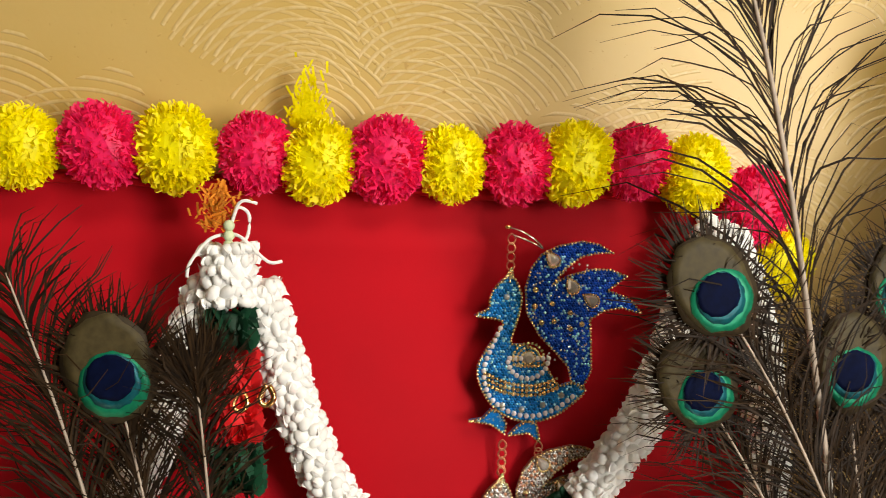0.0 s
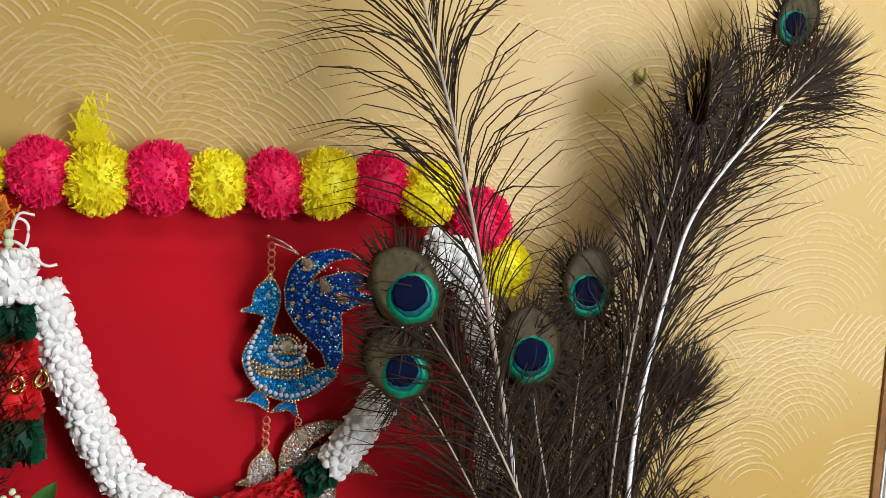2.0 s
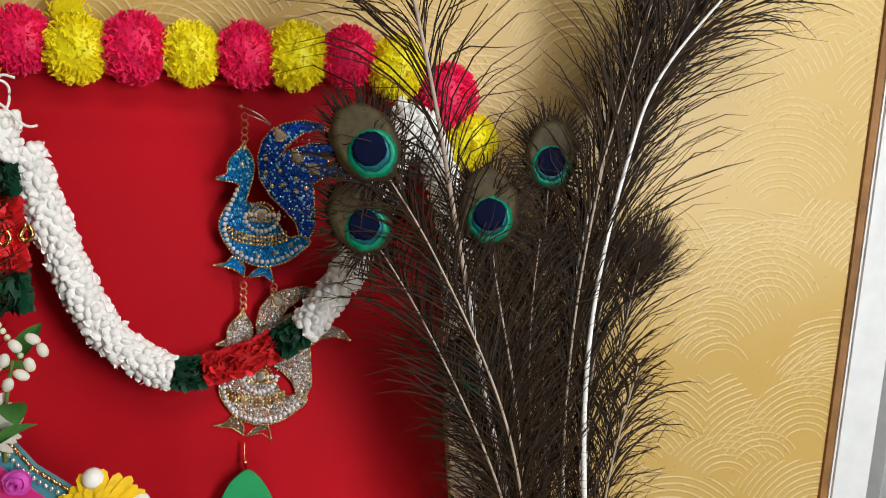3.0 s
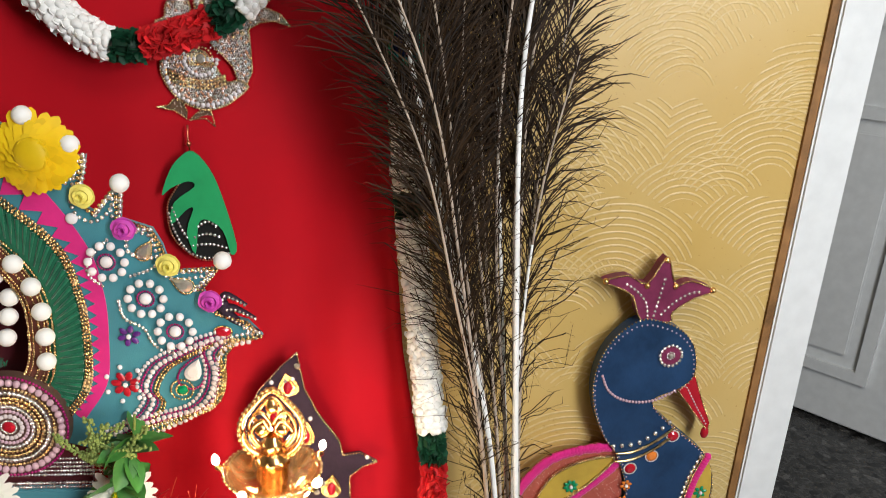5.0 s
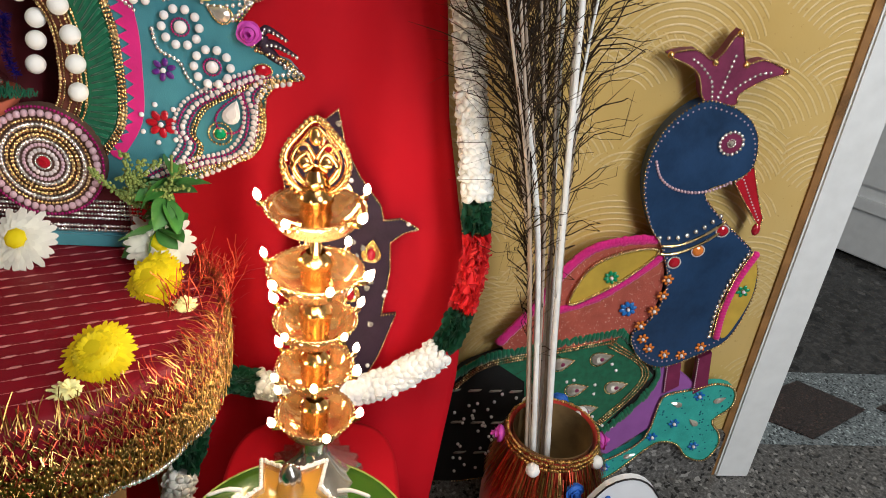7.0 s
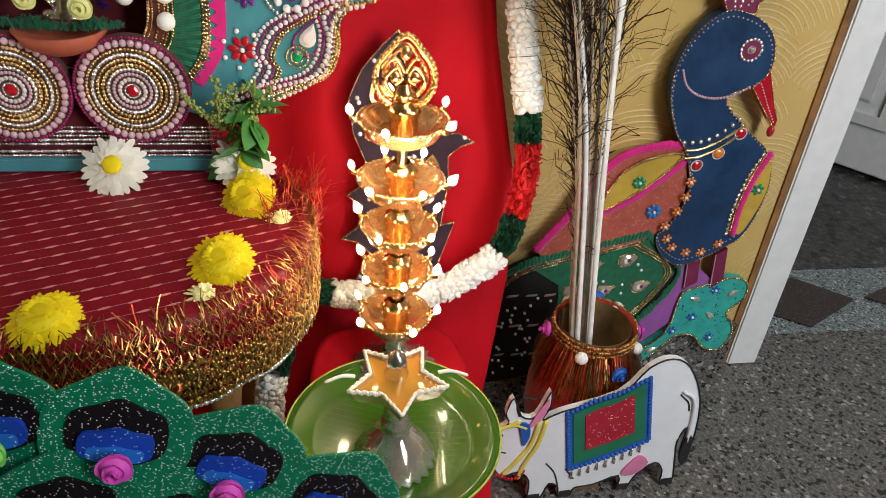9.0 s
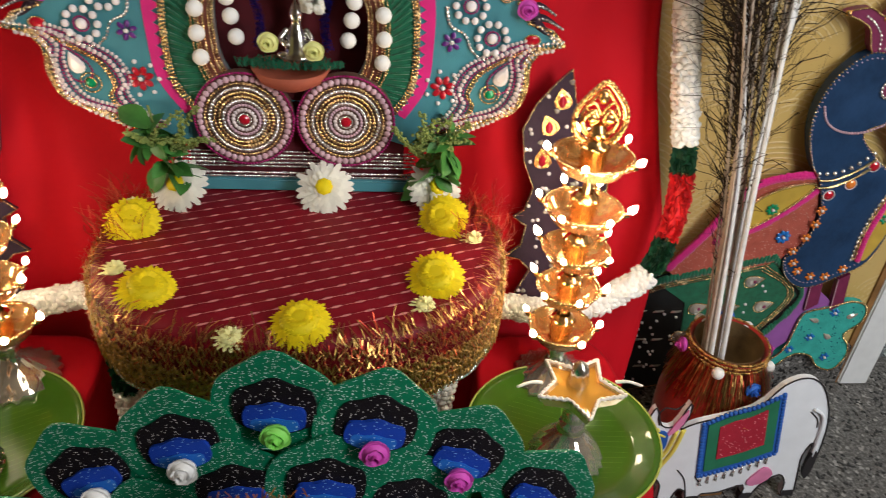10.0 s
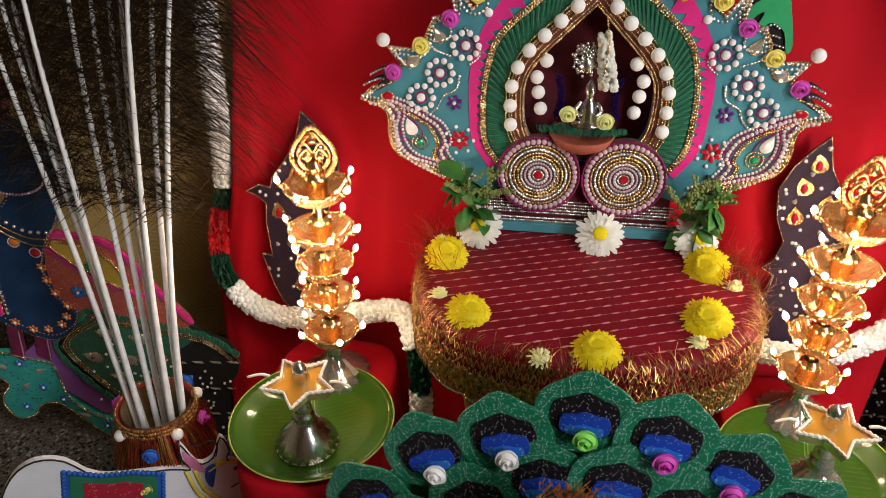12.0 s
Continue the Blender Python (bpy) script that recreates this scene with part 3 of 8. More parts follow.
def eased_box(lo, hi, r=0.004):
    bm = bmesh.new()
    bmesh.ops.create_cube(bm, size=1)
    for v in bm.verts:
        v.co = [a + (b - a) * (c + 0.5) for a, b, c in zip(lo, hi, v.co)]
    bmesh.ops.bevel(bm, geom=list(bm.edges), offset=r, segments=2, affect="EDGES")
    me = bpy.data.meshes.new("board")
    bm.to_mesh(me)
    bm.free()
    return me


part("jamb", eased_box((0.8965, 0.991, 0.0), (0.953, 1.112, 2.05), 0.003), PAINT, jamb, "white painted jamb")
part("jamb", eased_box((1.80, 0.978, 0.0), (1.86, 1.112, 2.05)), PAINT, jamb, "white painted jamb")
part("head", eased_box((0.899, 0.978, 2.05), (1.86, 1.112, 2.11)), PAINT, jamb, "white painted head of the frame")
leaf_len, leaf_t = 0.85, 0.036
m_leaf = Matrix.Translation((1.86, 1.39, 0.0)) @ Matrix.Rotation(radians(128.5), 4, "Z")
leaf = part("door_leaf", eased_box((-0.2, -leaf_t, 0.012), (leaf_len, 0, 2.03)), PAINT, jamb, "white painted panelled door leaf, standing open", at=m_leaf)
for z0, z1 in ((0.14, 0.82), (1.0, 1.9)):
    for x0, x1 in ((-0.1, 0.28), (0.36, 0.76)):
        ring = Shape()
        for lo, hi in (((x0, 0.0, z0), (x1, 0.012, z0 + 0.03)), ((x0, 0.0, z1 - 0.03), (x1, 0.012, z1)),
                       ((x0, 0.0, z0 + 0.03), (x0 + 0.03, 0.012, z1 - 0.03)), ((x1 - 0.03, 0.0, z0 + 0.03), (x1, 0.012, z1 - 0.03))):
            ring.box(lo, hi)
        part("panel_moulding", ring, PAINT, leaf, smooth=False)
        part("panel", eased_box((x0 + 0.06, 0.0, z0 + 0.06), (x1 - 0.06, 0.009, z1 - 0.06), 0.005), PAINT, leaf)

# ---- red backdrop cloth ----
EDGE_R = ((1.225, 0.39), (1.1, 0.385), (0.87, 0.376), (0.76, 0.387), (0.6, 0.402), (0.42, 0.436), (0.3, 0.432), (0.12, 0.408), (0.0, 0.40))
EDGE_L = ((1.225, -0.47), (0.9, -0.54), (0.758, -0.566), (0.596, -0.58), (0.47, -0.588), (0.3, -0.62), (0.0, -0.61))
DEPTH = ((1.225, 0.988), (0.95, 0.972), (0.8, 0.962), (0.65, 0.948), (0.5, 0.915), (0.34, 0.87), (0.2, 0.84), (0.0, 0.79))


def at_height(table, z):
    zs, vs = zip(*table[::-1])
    return float(np.interp(z, zs, vs))


def cloth_y(z):
    return at_height(DEPTH, z)


def backdrop_cloth():
    nx, rows, verts = 120, [], []
    zs = list(np.linspace(1.225, 0.006, 110))
    for z in zs:
        l, r, y = at_height(EDGE_L, z), at_height(EDGE_R, z), cloth_y(z)
        for i in range(nx):
            u = i / (nx - 1)
            x = l + (r - l) * u
            low = min(1.0, max(0.0, (0.95 - z) / 0.5))
            fold = 0.0045 * low * (math.sin(x * 47 + 1.3 * math.sin(z * 3)) + 0.6 * math.sin(x * 83 + 2)) + 0.0022 * math.sin(x * 21 + z * 9)
            fold += 0.006 * (noise.noise(Vector((x * 5, z * 4, 1.7))))
            fold -= 0.005 * math.exp(-((z - 1.176) / 0.008) ** 2)
            if u < 0.02 or u > 0.98:
                fold += 0.004
            verts.append((x, min(y + fold, 0.994), z))
    for y in np.linspace(0.74, 0.42, 12):
        for i in range(nx):
            u = i / (nx - 1)
            x = -0.61 + 1.01 * u
            verts.append((x, y, 0.006 + 0.003 * (1 + math.sin(x * 40 + y * 30))))
    n = len(verts) // nx
    s = Shape().put(verts, [(j * nx + i, j * nx + i + 1, (j + 1) * nx + i + 1, (j + 1) * nx + i) for j in range(n - 1) for i in range(nx - 1)])
    # the hem that is folded over the cord along the top
    hem = [(x, 0.982, 1.218 + 0.002 * math.sin(x * 30)) for x in np.linspace(-0.47, 0.39, 60)]
    ob = part("backdrop_cloth", s, RED_CLOTH)
    md = ob.modifiers.new("thickness", "SOLIDIFY")
    md.thickness, md.offset = 0.0012, 1
    tagged(ob, "plain red cotton cloth hung on the wall as a backdrop", "cloth")
    part("hem", Shape().tube(hem, 0.005, 8), RED_CLOTH, ob)


backdrop_cloth()


def superellipse(rx, ry, n, p=2.6):
    out = []
    for k in range(n):
        a = 2 * math.pi * k / n
        c, s = math.cos(a), math.sin(a)
        q = (abs(c) ** p + abs(s) ** p) ** (-1 / p)
        out.append((rx * q * c, ry * q * s))
    return out


def draped(rx, ry, levels, n=96, p=2.6, wave=0.0, waves=15):
    """A cover over a flat top: levels of (scale, z) from the middle outwards and down."""
    ring, s = superellipse(rx, ry, n, p), Shape()
    verts = []
    for j, (k, z) in enumerate(levels):
        for i, (x, y) in enumerate(ring):
            w = 1 + wave * max(0, k - 1.0) * 10 * math.sin(2 * math.pi * i * waves / n + 0.5 * math.sin(i * 0.7))
            verts.append((x * k * w, y * k * w, z))
    return s.put(verts, [(j * n + i, (j + 1) * n + i, (j + 1) * n + (i + 1) % n, j * n + (i + 1) % n) for j in range(len(levels) - 1) for i in range(n)])


def draped_stand(x, y):
    ob = part("draped_stand", draped(0.095, 0.155, [(0.001, 0.262), (0.5, 0.262), (0.93, 0.262), (0.985, 0.258), (1.0, 0.25), (1.015, 0.2), (1.04, 0.1), (1.07, 0.004)], p=4, wave=0.05), RED_CLOTH)
    ob.location = (x, y, 0)
    return tagged(ob, "low stand draped in plain red cotton cloth", "stand", "draped stands")


draped_stand(0.268, 0.672), draped_stand(-0.392, 0.672)
# ---- the covered table ----
TABLE = (XC + 0.001, 0.732, 0.0)
RX, RY, TOP = 0.218, 0.174, 0.474


def covered_table():
    t = thing("round_table", TABLE, "low table under a crimson brocade cover with gold tinsel fringe", "table")
    part("cover", draped(RX, RY, [(0.001, TOP), (0.5, TOP), (0.94, TOP), (0.985, TOP - 0.004), (1.0, TOP - 0.012), (1.01, TOP - 0.03), (0.99, TOP - 0.075), (0.93, TOP - 0.1)], p=2.25, wave=0.02, waves=22),
         SARI, t, "crimson silk cover with rows of pale woven motifs")
    motif = Shape()
    rows = 30
    for j in range(rows):
        for i in range(24):
            x, y = (i - 12 + 0.5 * (j % 2)) * 0.0225, (j - rows / 2) * 0.0175
            xx, yy = x + 0.10 * y, y + 0.36 * x
            if (abs(xx) / (RX * 0.92)) ** 2.25 + (abs(yy) / (RY * 0.92)) ** 2.25 > 1:
                continue
            a, b = 0.0062, 0.0017
            pts = [(-a, 0), (-a * 0.3, b), (a * 0.6, b * 0.9), (a, 0), (a * 0.3, -b), (-a * 0.6, -b * 0.9)]
            motif.put([(xx + u, yy + v + 0.36 * u, TOP + 0.0007) for u, v in pts], [tuple(range(5, -1, -1))])
            x1, y0, y1 = xx + 0.0163, yy + 0.36 * a, yy + 0.36 * 0.0163
            motif.put([(xx + a, y0 - 0.0003, TOP + 0.0007), (x1, y1 - 0.0003, TOP + 0.0007), (x1, y1 + 0.0003, TOP + 0.0007), (xx + a, y0 + 0.0003, TOP + 0.0007)], [(0, 1, 2, 3)])
    part("woven_motif", motif, MOTIF, t, "pale pink woven leaf motifs", smooth=False, kind="stuff")
    for sx, sy in ((-1, -1), (1, -1), (-1, 1), (1, 1)):
        part("leg", Shape().lathe([(0.012, 0), (0.016, 0.02), (0.012, 0.05), (0.018, 0.2), (0.014, 0.3), (0.022, 0.38), (0.022, TOP - 0.03)], 14, centre=(sx * 0.13, sy * 0.09, 0)), TIMBER, t)
    # fringe: braid, loose threads, tinsel tufts and a beaded hem
    n, ring = 900, superellipse(RX, RY, 900, 2.25)
    braid, threads, tufts, hem = Shape(), Shape(), Shape(), Shape()
    for i, (x, y) in enumerate(ring):
        d = Vector((x, y, 0)).normalized()
        side = Vector((-d.y, d.x, 0))
        for _ in range(7):
            a = random.uniform(0.98, 1.03)
            top = TOP - random.uniform(-0.003, 0.06)
            length = random.uniform(0.006, 0.017)
            p0 = Vector((x, y, 0)) * a + Vector((0, 0, top))
            p1 = p0 + d * random.uniform(0.001, 0.006) - Vector((0, 0, length * 0.5)) + side * random.uniform(-0.008, 0.008)
            p2 = p1 + d * random.uniform(-0.006, 0.003) - Vector((0, 0, length * 0.5)) + side * random.uniform(-0.008, 0.008)
            (threads if random.random() < 0.62 else tufts).ribbon([p0, p1, p2], random.uniform(0.0005, 0.001), side)
        if random.random() < 0.22:
            p0 = Vector((x, y, TOP)) * 1.0
            up = Vector((0, 0, random.uniform(0.004, 0.022))) - d * random.uniform(-0.012, 0.03) + side * random.uniform(-0.014, 0.014)
            p0.z = TOP - 0.002
            (threads if random.random() < 0.5 else tufts).ribbon([p0, p0 + up * 0.6, p0 + up + d * 0.004], 0.0009, side)
        for k in range(3):
            z = TOP - 0.045 - 0.009 * k + 0.003 * math.sin(i * 0.5 + k)
            braid.ball((x * (1.03 - 0.004 * k), y * (1.03 - 0.004 * k), z), (0.0022, 0.0022, 0.003), KNOB) if i % 2 == k % 2 else None
        if i % 3 == 0:
            z = TOP - 0.09 - 0.006 * abs(math.sin(i * 0.06))
            hem.ball((x * 1.0, y * 1.0, z), 0.0028, KNOB)
    for j in range(6):
        loops = []
        for i in range(n + 1):
            x, y = ring[i % n]
            wave = math.sin(i * 1.26 + j * 1.7)
            a = 1.022 + 0.012 * math.sin(j * 0.55) + 0.004 * math.cos(i * 0.7 + j)
            loops.append((x * a, y * a, TOP - 0.012 - 0.0145 * j + 0.0055 * wave + 0.002 * math.sin(i * 0.05 + j)))
        braid.tube(loops, 0.0007, 4, False)
    part("fringe", threads, TINSEL, t, "gold tinsel threads hanging from the rim", smooth=False, kind="stuff")
    part("tuft", tufts, TINSEL_RED, t, "red and copper tinsel threads", smooth=False, kind="stuff")
    part("braid", braid, TINSEL, t, "gold braid round the rim", kind="stuff")
    part("hem_beading", hem, SILVER_BEAD, t, "silver bead edging", kind="stuff")
    # bunches of gold tinsel lying inwards over the rim
    bunch = Shape()
    for k in range(46):
        a = 2 * math.pi * (k + random.uniform(-0.3, 0.3)) / 46
        q = (abs(math.cos(a)) ** 2.25 + abs(math.sin(a)) ** 2.25) ** (-1 / 2.25)
        rim_at, inward = Vector((RX * q * math.cos(a), RY * q * math.sin(a), TOP - 0.003)), -Vector((math.cos(a), math.sin(a), 0))
        side = Vector((inward.y, -inward.x, 0))
        for _ in range(random.randint(4, 22)):
            p0 = rim_at + side * random.gauss(0, 0.008) + inward * random.uniform(-0.004, 0.004)
            tip = inward * random.uniform(0.004, 0.024) + Vector((0, 0, random.uniform(0.002, 0.012))) + side * random.gauss(0, 0.005)
            bunch.ribbon([p0, p0 + tip * 0.55 + Vector((0, 0, 0.003)), p0 + tip], random.uniform(0.0005, 0.001), (side + Vector((0, 0, random.uniform(-0.5, 0.5)))).normalized())
    part("rim_tinsel", bunch, TINSEL, t, "bunches of gold tinsel lying over the rim", smooth=False, kind="stuff")
    # scalloped lace below the braid
    lace = Shape()
    for i in range(0, n, 3):
        x, y = ring[i]
        for row_k in range(4):
            a = 1.018 - 0.006 * row_k + 0.004 * math.sin(i * 0.35 + row_k)
            lace.ball((x * a, y * a, TOP - 0.052 - 0.011 * row_k - 0.005 * abs(math.sin(i * 0.06))), (0.0026, 0.0026, 0.0048), KNOB, Euler((random.uniform(-0.6, 0.6), random.uniform(-0.6, 0.6), 0)))
    part("lace", lace, TINSEL, t, "scalloped gold lace below the braid", kind="stuff")
    # tall red tinsel tufts at the back corners
    for side_x in (-1, 1):
        tall = Shape()
        for _ in range(130):
            bx, by = side_x * random.uniform(0.17, 0.225), random.uniform(-0.01, 0.09)
            lean = Vector((side_x * random.uniform(-0.01, 0.03), random.uniform(-0.02, 0.02), random.uniform(0.01, 0.045)))
            p0 = Vector((bx, by, TOP - 0.004))
            tall.ribbon([p0, p0 + lean * 0.6, p0 + lean + Vector((random.uniform(-0.01, 0.01), 0, -0.004))], 0.0009, (0.7, 0.7, 0))
        part("corner_tuft", tall, TINSEL_RED, t, "loose red tinsel standing up at the corner", smooth=False, kind="stuff")


covered_table()

# ---- flowers on the table ----
YELLOW_MUM, WHITE_MUM, SMALL_MUM = mum_mesh(0.031, 8, 42, 0.27, 0.62, 0.125, 0.17), mum_mesh(0.035, 5, 24, 0.16, 0.3, 0.2, 0.08), mum_mesh(0.016, 4, 14, 0.4)
CREST_MUM = mum_mesh(0.034, 6, 24, 0.12, 0.4, 0.26, 0.07)
WHITE_HEART = Shape().ball((0, 0, 0.0105), (0.0108, 0.0108, 0.005)).mesh("heart")
for x, y, rx, ry in ((-0.0264, 0.582, 12, 0), (0.104, 0.65, 25, -6), (0.119, 0.762, 30, -24), (-0.2214, 0.75, 26, 8), (-0.1771, 0.632, 14, 14)):
    f = thing("chrysanthemum", pose(x, y, TOP + 0.027 * math.sin(radians(max(abs(rx), abs(ry)))) - 0.002, rx, ry, random.uniform(-12, 12)), "fresh yellow chrysanthemum head lying on the brocade cover", "flower", "flowers on the table")
    part("blossom", YELLOW_MUM, YELLOW_PETAL, f)
    part("heart", WHITE_HEART, YELLOW_PETAL, f, "dense yellow heart", at=(0, 0, -0.0055))
for x, y, rx, ry in ((-0.0178, 0.815, 55, 0), (-0.184, 0.815, 50, -8), (0.112, 0.822, 55, 20)):
    f = thing("chrysanthemum", pose(x, y - 0.006, TOP + 0.021, rx - 8, ry, random.uniform(-12, 12)), "fresh white chrysanthemum head leaning on the shrine base", "flower", "flowers on the table")
    part("blossom", WHITE_MUM, WHITE_PETAL, f)
    part("heart", WHITE_HEART, PALE_YELLOW, f, "pale yellow heart")
for x, y in ((-0.22, 0.672), (-0.0888, 0.568), (0.0912, 0.615), (0.152, 0.737), (-0.236, 0.8)):
    f = thing("flower_bud", pose(x, y, TOP - 0.002, 20, 0, random.uniform(0, 90)), "small half-closed yellow flower among the tinsel fringe", "flower", "flowers on the table")
    part("blossom", SMALL_MUM, PALE_YELLOW, f)


def leaf_shape(length, width, bend=0.25):
    s, verts = Shape(), []
    for i in range(7):
        t = i / 6
        w = width * math.sin(math.pi * min(1, t * 0.96 + 0.03)) ** 0.8 / 2
        for u in (-1, -0.5, 0, 0.5, 1):
            verts.append((u * w, length * t, -bend * length * t * t + abs(u) * w * 0.35))
    s.put(verts, [(i * 5 + k, i * 5 + k + 1, i * 5 + k + 6, i * 5 + k + 5) for i in range(6) for k in range(4)])
    return s.mesh("leaf")


LEAF_MESH = leaf_shape(0.034, 0.021)


def basil_sprig(x, y, z, lean):
    t = thing("basil_sprig", (x, y, z), "fresh green basil sprig with flower spikes beside the shrine", "plant", "basil sprigs")
    stalk = [(0, 0, 0.0), (0.006 * lean, 0.004, 0.03), (0.018 * lean, 0.006, 0.06), (0.022 * lean, 0.004, 0.09)]
    part("stalk", Shape().tube(curve(stalk, 4), 0.0015, 6), BUD, t)
    for k in range(30):
        u = random.uniform(0.0, 1.0)
        px, pz = 0.022 * lean * u, 0.07 * u
        m = pose(px, random.uniform(-0.012, 0.004), pz, random.uniform(-70, 35), random.uniform(-40, 40), random.uniform(-180, 180)) @ Matrix.Scale(random.uniform(0.75, 1.35), 4)
        part("leaf", LEAF_MESH, LEAF, t, at=m)
    for k in range(9):
        sp, path = Shape(), curve([(0, 0, 0.03), (random.uniform(-0.03, 0.03), -0.012, 0.055), (random.uniform(-0.05, 0.05), -0.02, random.uniform(0.055, 0.1))], 8)
        sp.tube(path, 0.0008, 5)
        for q in path[4:]:
            for _ in range(5):
                a = random.uniform(0, 6.28)
                sp.ball((q[0] + 0.003 * math.cos(a), q[1] + 0.003 * math.sin(a), q[2] + random.uniform(-0.002, 0.002)), 0.0017, KNOB)
        part("flower_spike", sp, BUD, t)


basil_sprig(-0.187, 0.822, TOP + 0.022, -1), basil_sprig(0.106, 0.822, TOP + 0.022, 1)
# ---- the shrine board on the table ----
INNER = [(0.055, 0.60), (0.072, 0.63), (0.077, 0.66), (0.075, 0.70), (0.058, 0.73), (0.03, 0.762), (0.0, 0.795)]
GOLDEN = [(0.105, 0.578), (0.124, 0.61), (0.128, 0.66), (0.124, 0.71), (0.108, 0.757), (0.058, 0.808), (0.0, 0.868)]
ROSY = [(0.118, 0.57), (0.141, 0.61), (0.146, 0.66), (0.145, 0.708), (0.132, 0.76), (0.085, 0.83), (0.0, 0.912)]
WING = [(0.0, 0.588), (0.03, 0.578), (0.06, 0.56), (0.1, 0.542), (0.13, 0.532), (0.15, 0.54), (0.187, 0.556), (0.223, 0.574), (0.247, 0.59), (0.253, 0.616), (0.256, 0.642),
        (0.27, 0.657), (0.302, 0.662), (0.284, 0.678), (0.25, 0.686), (0.238, 0.70), (0.232, 0.712), (0.25, 0.734), (0.205, 0.73), (0.198, 0.757), (0.19, 0.773),
        (0.164, 0.782), (0.166, 0.814), (0.144, 0.786), (0.13, 0.797), (0.139, 0.842), (0.112, 0.817), (0.09, 0.853), (0.05, 0.885), (0.022, 0.925), (0.0, 0.955)]


SHC, SX = -0.05, 1.055            # the middle of the shrine board, and the spread of its wings
INNER, GOLDEN, ROSY, WING = ([(x * SX - 0.25 * max(0.0, x * SX - 0.25), z) for x, z in line] for line in (INNER, GOLDEN, ROSY, WING))


def mirrored(half):
    """A closed outline out of its right half, which starts and ends on the middle line."""
    return list(half) + [(-x, z) for x, z in half[::-1] if abs(x) > 1e-6]


def arch(k, n=5):
    """The pointed arch that lies k of the way from the opening to the gold beading."""
    a, b = curve(INNER, n), curve(GOLDEN, n)
    return [(p[0] + (q[0] - p[0]) * k, p[1] + (q[1] - p[1]) * k) for p, q in zip(a, b)]


def band(lo, hi, front, back):
    """A raised arched band between two right-hand half lines, with its mirror half."""
    s = Shape()
    for sign in (1, -1):
        verts = []
        for (x0, z0), (x1, z1) in zip(lo, hi):
            verts += [(sign * x0, back, z0), (sign * x0, front, z0), (sign * x1, front, z1), (sign * x1, back, z1)]
        s.put(verts, [(4 * i + k, 4 * i + k + 1, 4 * i + k + 5, 4 * i + k + 4) for i in range(len(lo) - 1) for k in range(3)] + [(0, 1, 2, 3)])
    return s


def inset(path, d):
    """A line that runs beside another, d metres to its left."""
    out = []
    for i, p in enumerate(path):
        a, b = path[max(i - 1, 0)], path[min(i + 1, len(path) - 1)]
        n = math.hypot(b[0] - a[0], b[1] - a[1]) or 1.0
        out.append((p[0] - d * (b[1] - a[1]) / n, p[1] + d * (b[0] - a[0]) / n))
    return out


PEARL_MESH, SMALL_PEARL = Shape().ball((0, 0, 0), 0.0042, SMALL_BALL).mesh("pearl"), Shape().ball((0, 0, 0), 0.0026, SMALL_BALL).mesh("pearl")
COTTON = Shape().ball((0, 0, 0), 0.0088, BALL).mesh("pompom")
ROSE_MESH = {k: rose_mesh(0.014) for k in ROSE}
for key, me in ROSE_MESH.items():
    me.materials.append(ROSE[key])


def gem(name, outline, front, material, parent, label, setting=GOLD_BEAD):
    """A faceted stone in a beaded setting."""
    cx, cz = np.mean([p[0] for p in outline]), np.mean([p[1] for p in outline])
    s = Shape()
    rings = [(1.0, 0.0), (0.92, -0.0012), (0.55, -0.0028), (0.3, -0.003)]
    n = len(outline)
    verts = [(cx + (x - cx) * k, front + d, cz + (z - cz) * k) for k, d in rings for x, z in outline]
    s.put(verts, [(j * n + i, j * n + (i + 1) % n, (j + 1) * n + (i + 1) % n, (j + 1) * n + i) for j in range(len(rings) - 1) for i in range(n)] + [tuple(range(3 * n, 4 * n))])
    ob = part(name, s, material, parent, label, smooth=False)
    if setting:
        ring = [(cx + (x - cx) * 1.15, cz + (z - cz) * 1.15) for x, z in outline]
        part("setting", beads(Shape(), ring, 0.0021, 0.0011, front, True), setting, ob)
    return ob


def pearl_flower(x, z, y, parent, r=0.0165, big=0.0042):
    core = part("pearl_flower", Shape().ball((0, 0, 0), (0.0058, 0.0045, 0.0058), BALL), PEARL, parent, "flower of white pearls round a pink pearl", at=(x, y, z))
    ring = Shape()
    for k in range(20):
        a = 2 * math.pi * k / 20
        ring.ball((0.0078 * math.cos(a), 0.0, 0.0078 * math.sin(a)), 0.0012, KNOB)
    part("bead_ring", ring, MAROON_BEAD, core)
    for k in range(10):
        a = 2 * math.pi * k / 10
        part("pearl", PEARL_MESH, PEARL, core, at=(r * math.cos(a), 0, r * math.sin(a)))


def petal_flower(name, x, z, y, material, parent, r, label, petals=6):
    s = Shape()
    for k in range(petals):
        a = 2 * math.pi * k / petals + 0.3
        s.ball((r * 0.62 * math.cos(a), 0, r * 0.62 * math.sin(a)), (r * 0.4, 0.0016, r * 0.26), SMALL_BALL, Euler((0, -a, 0)))
    ob = part(name, s, material, parent, label, at=(x, y, z))
    part("pearl", SMALL_PEARL, PEARL, ob, at=(0, -0.002, 0))
    return ob


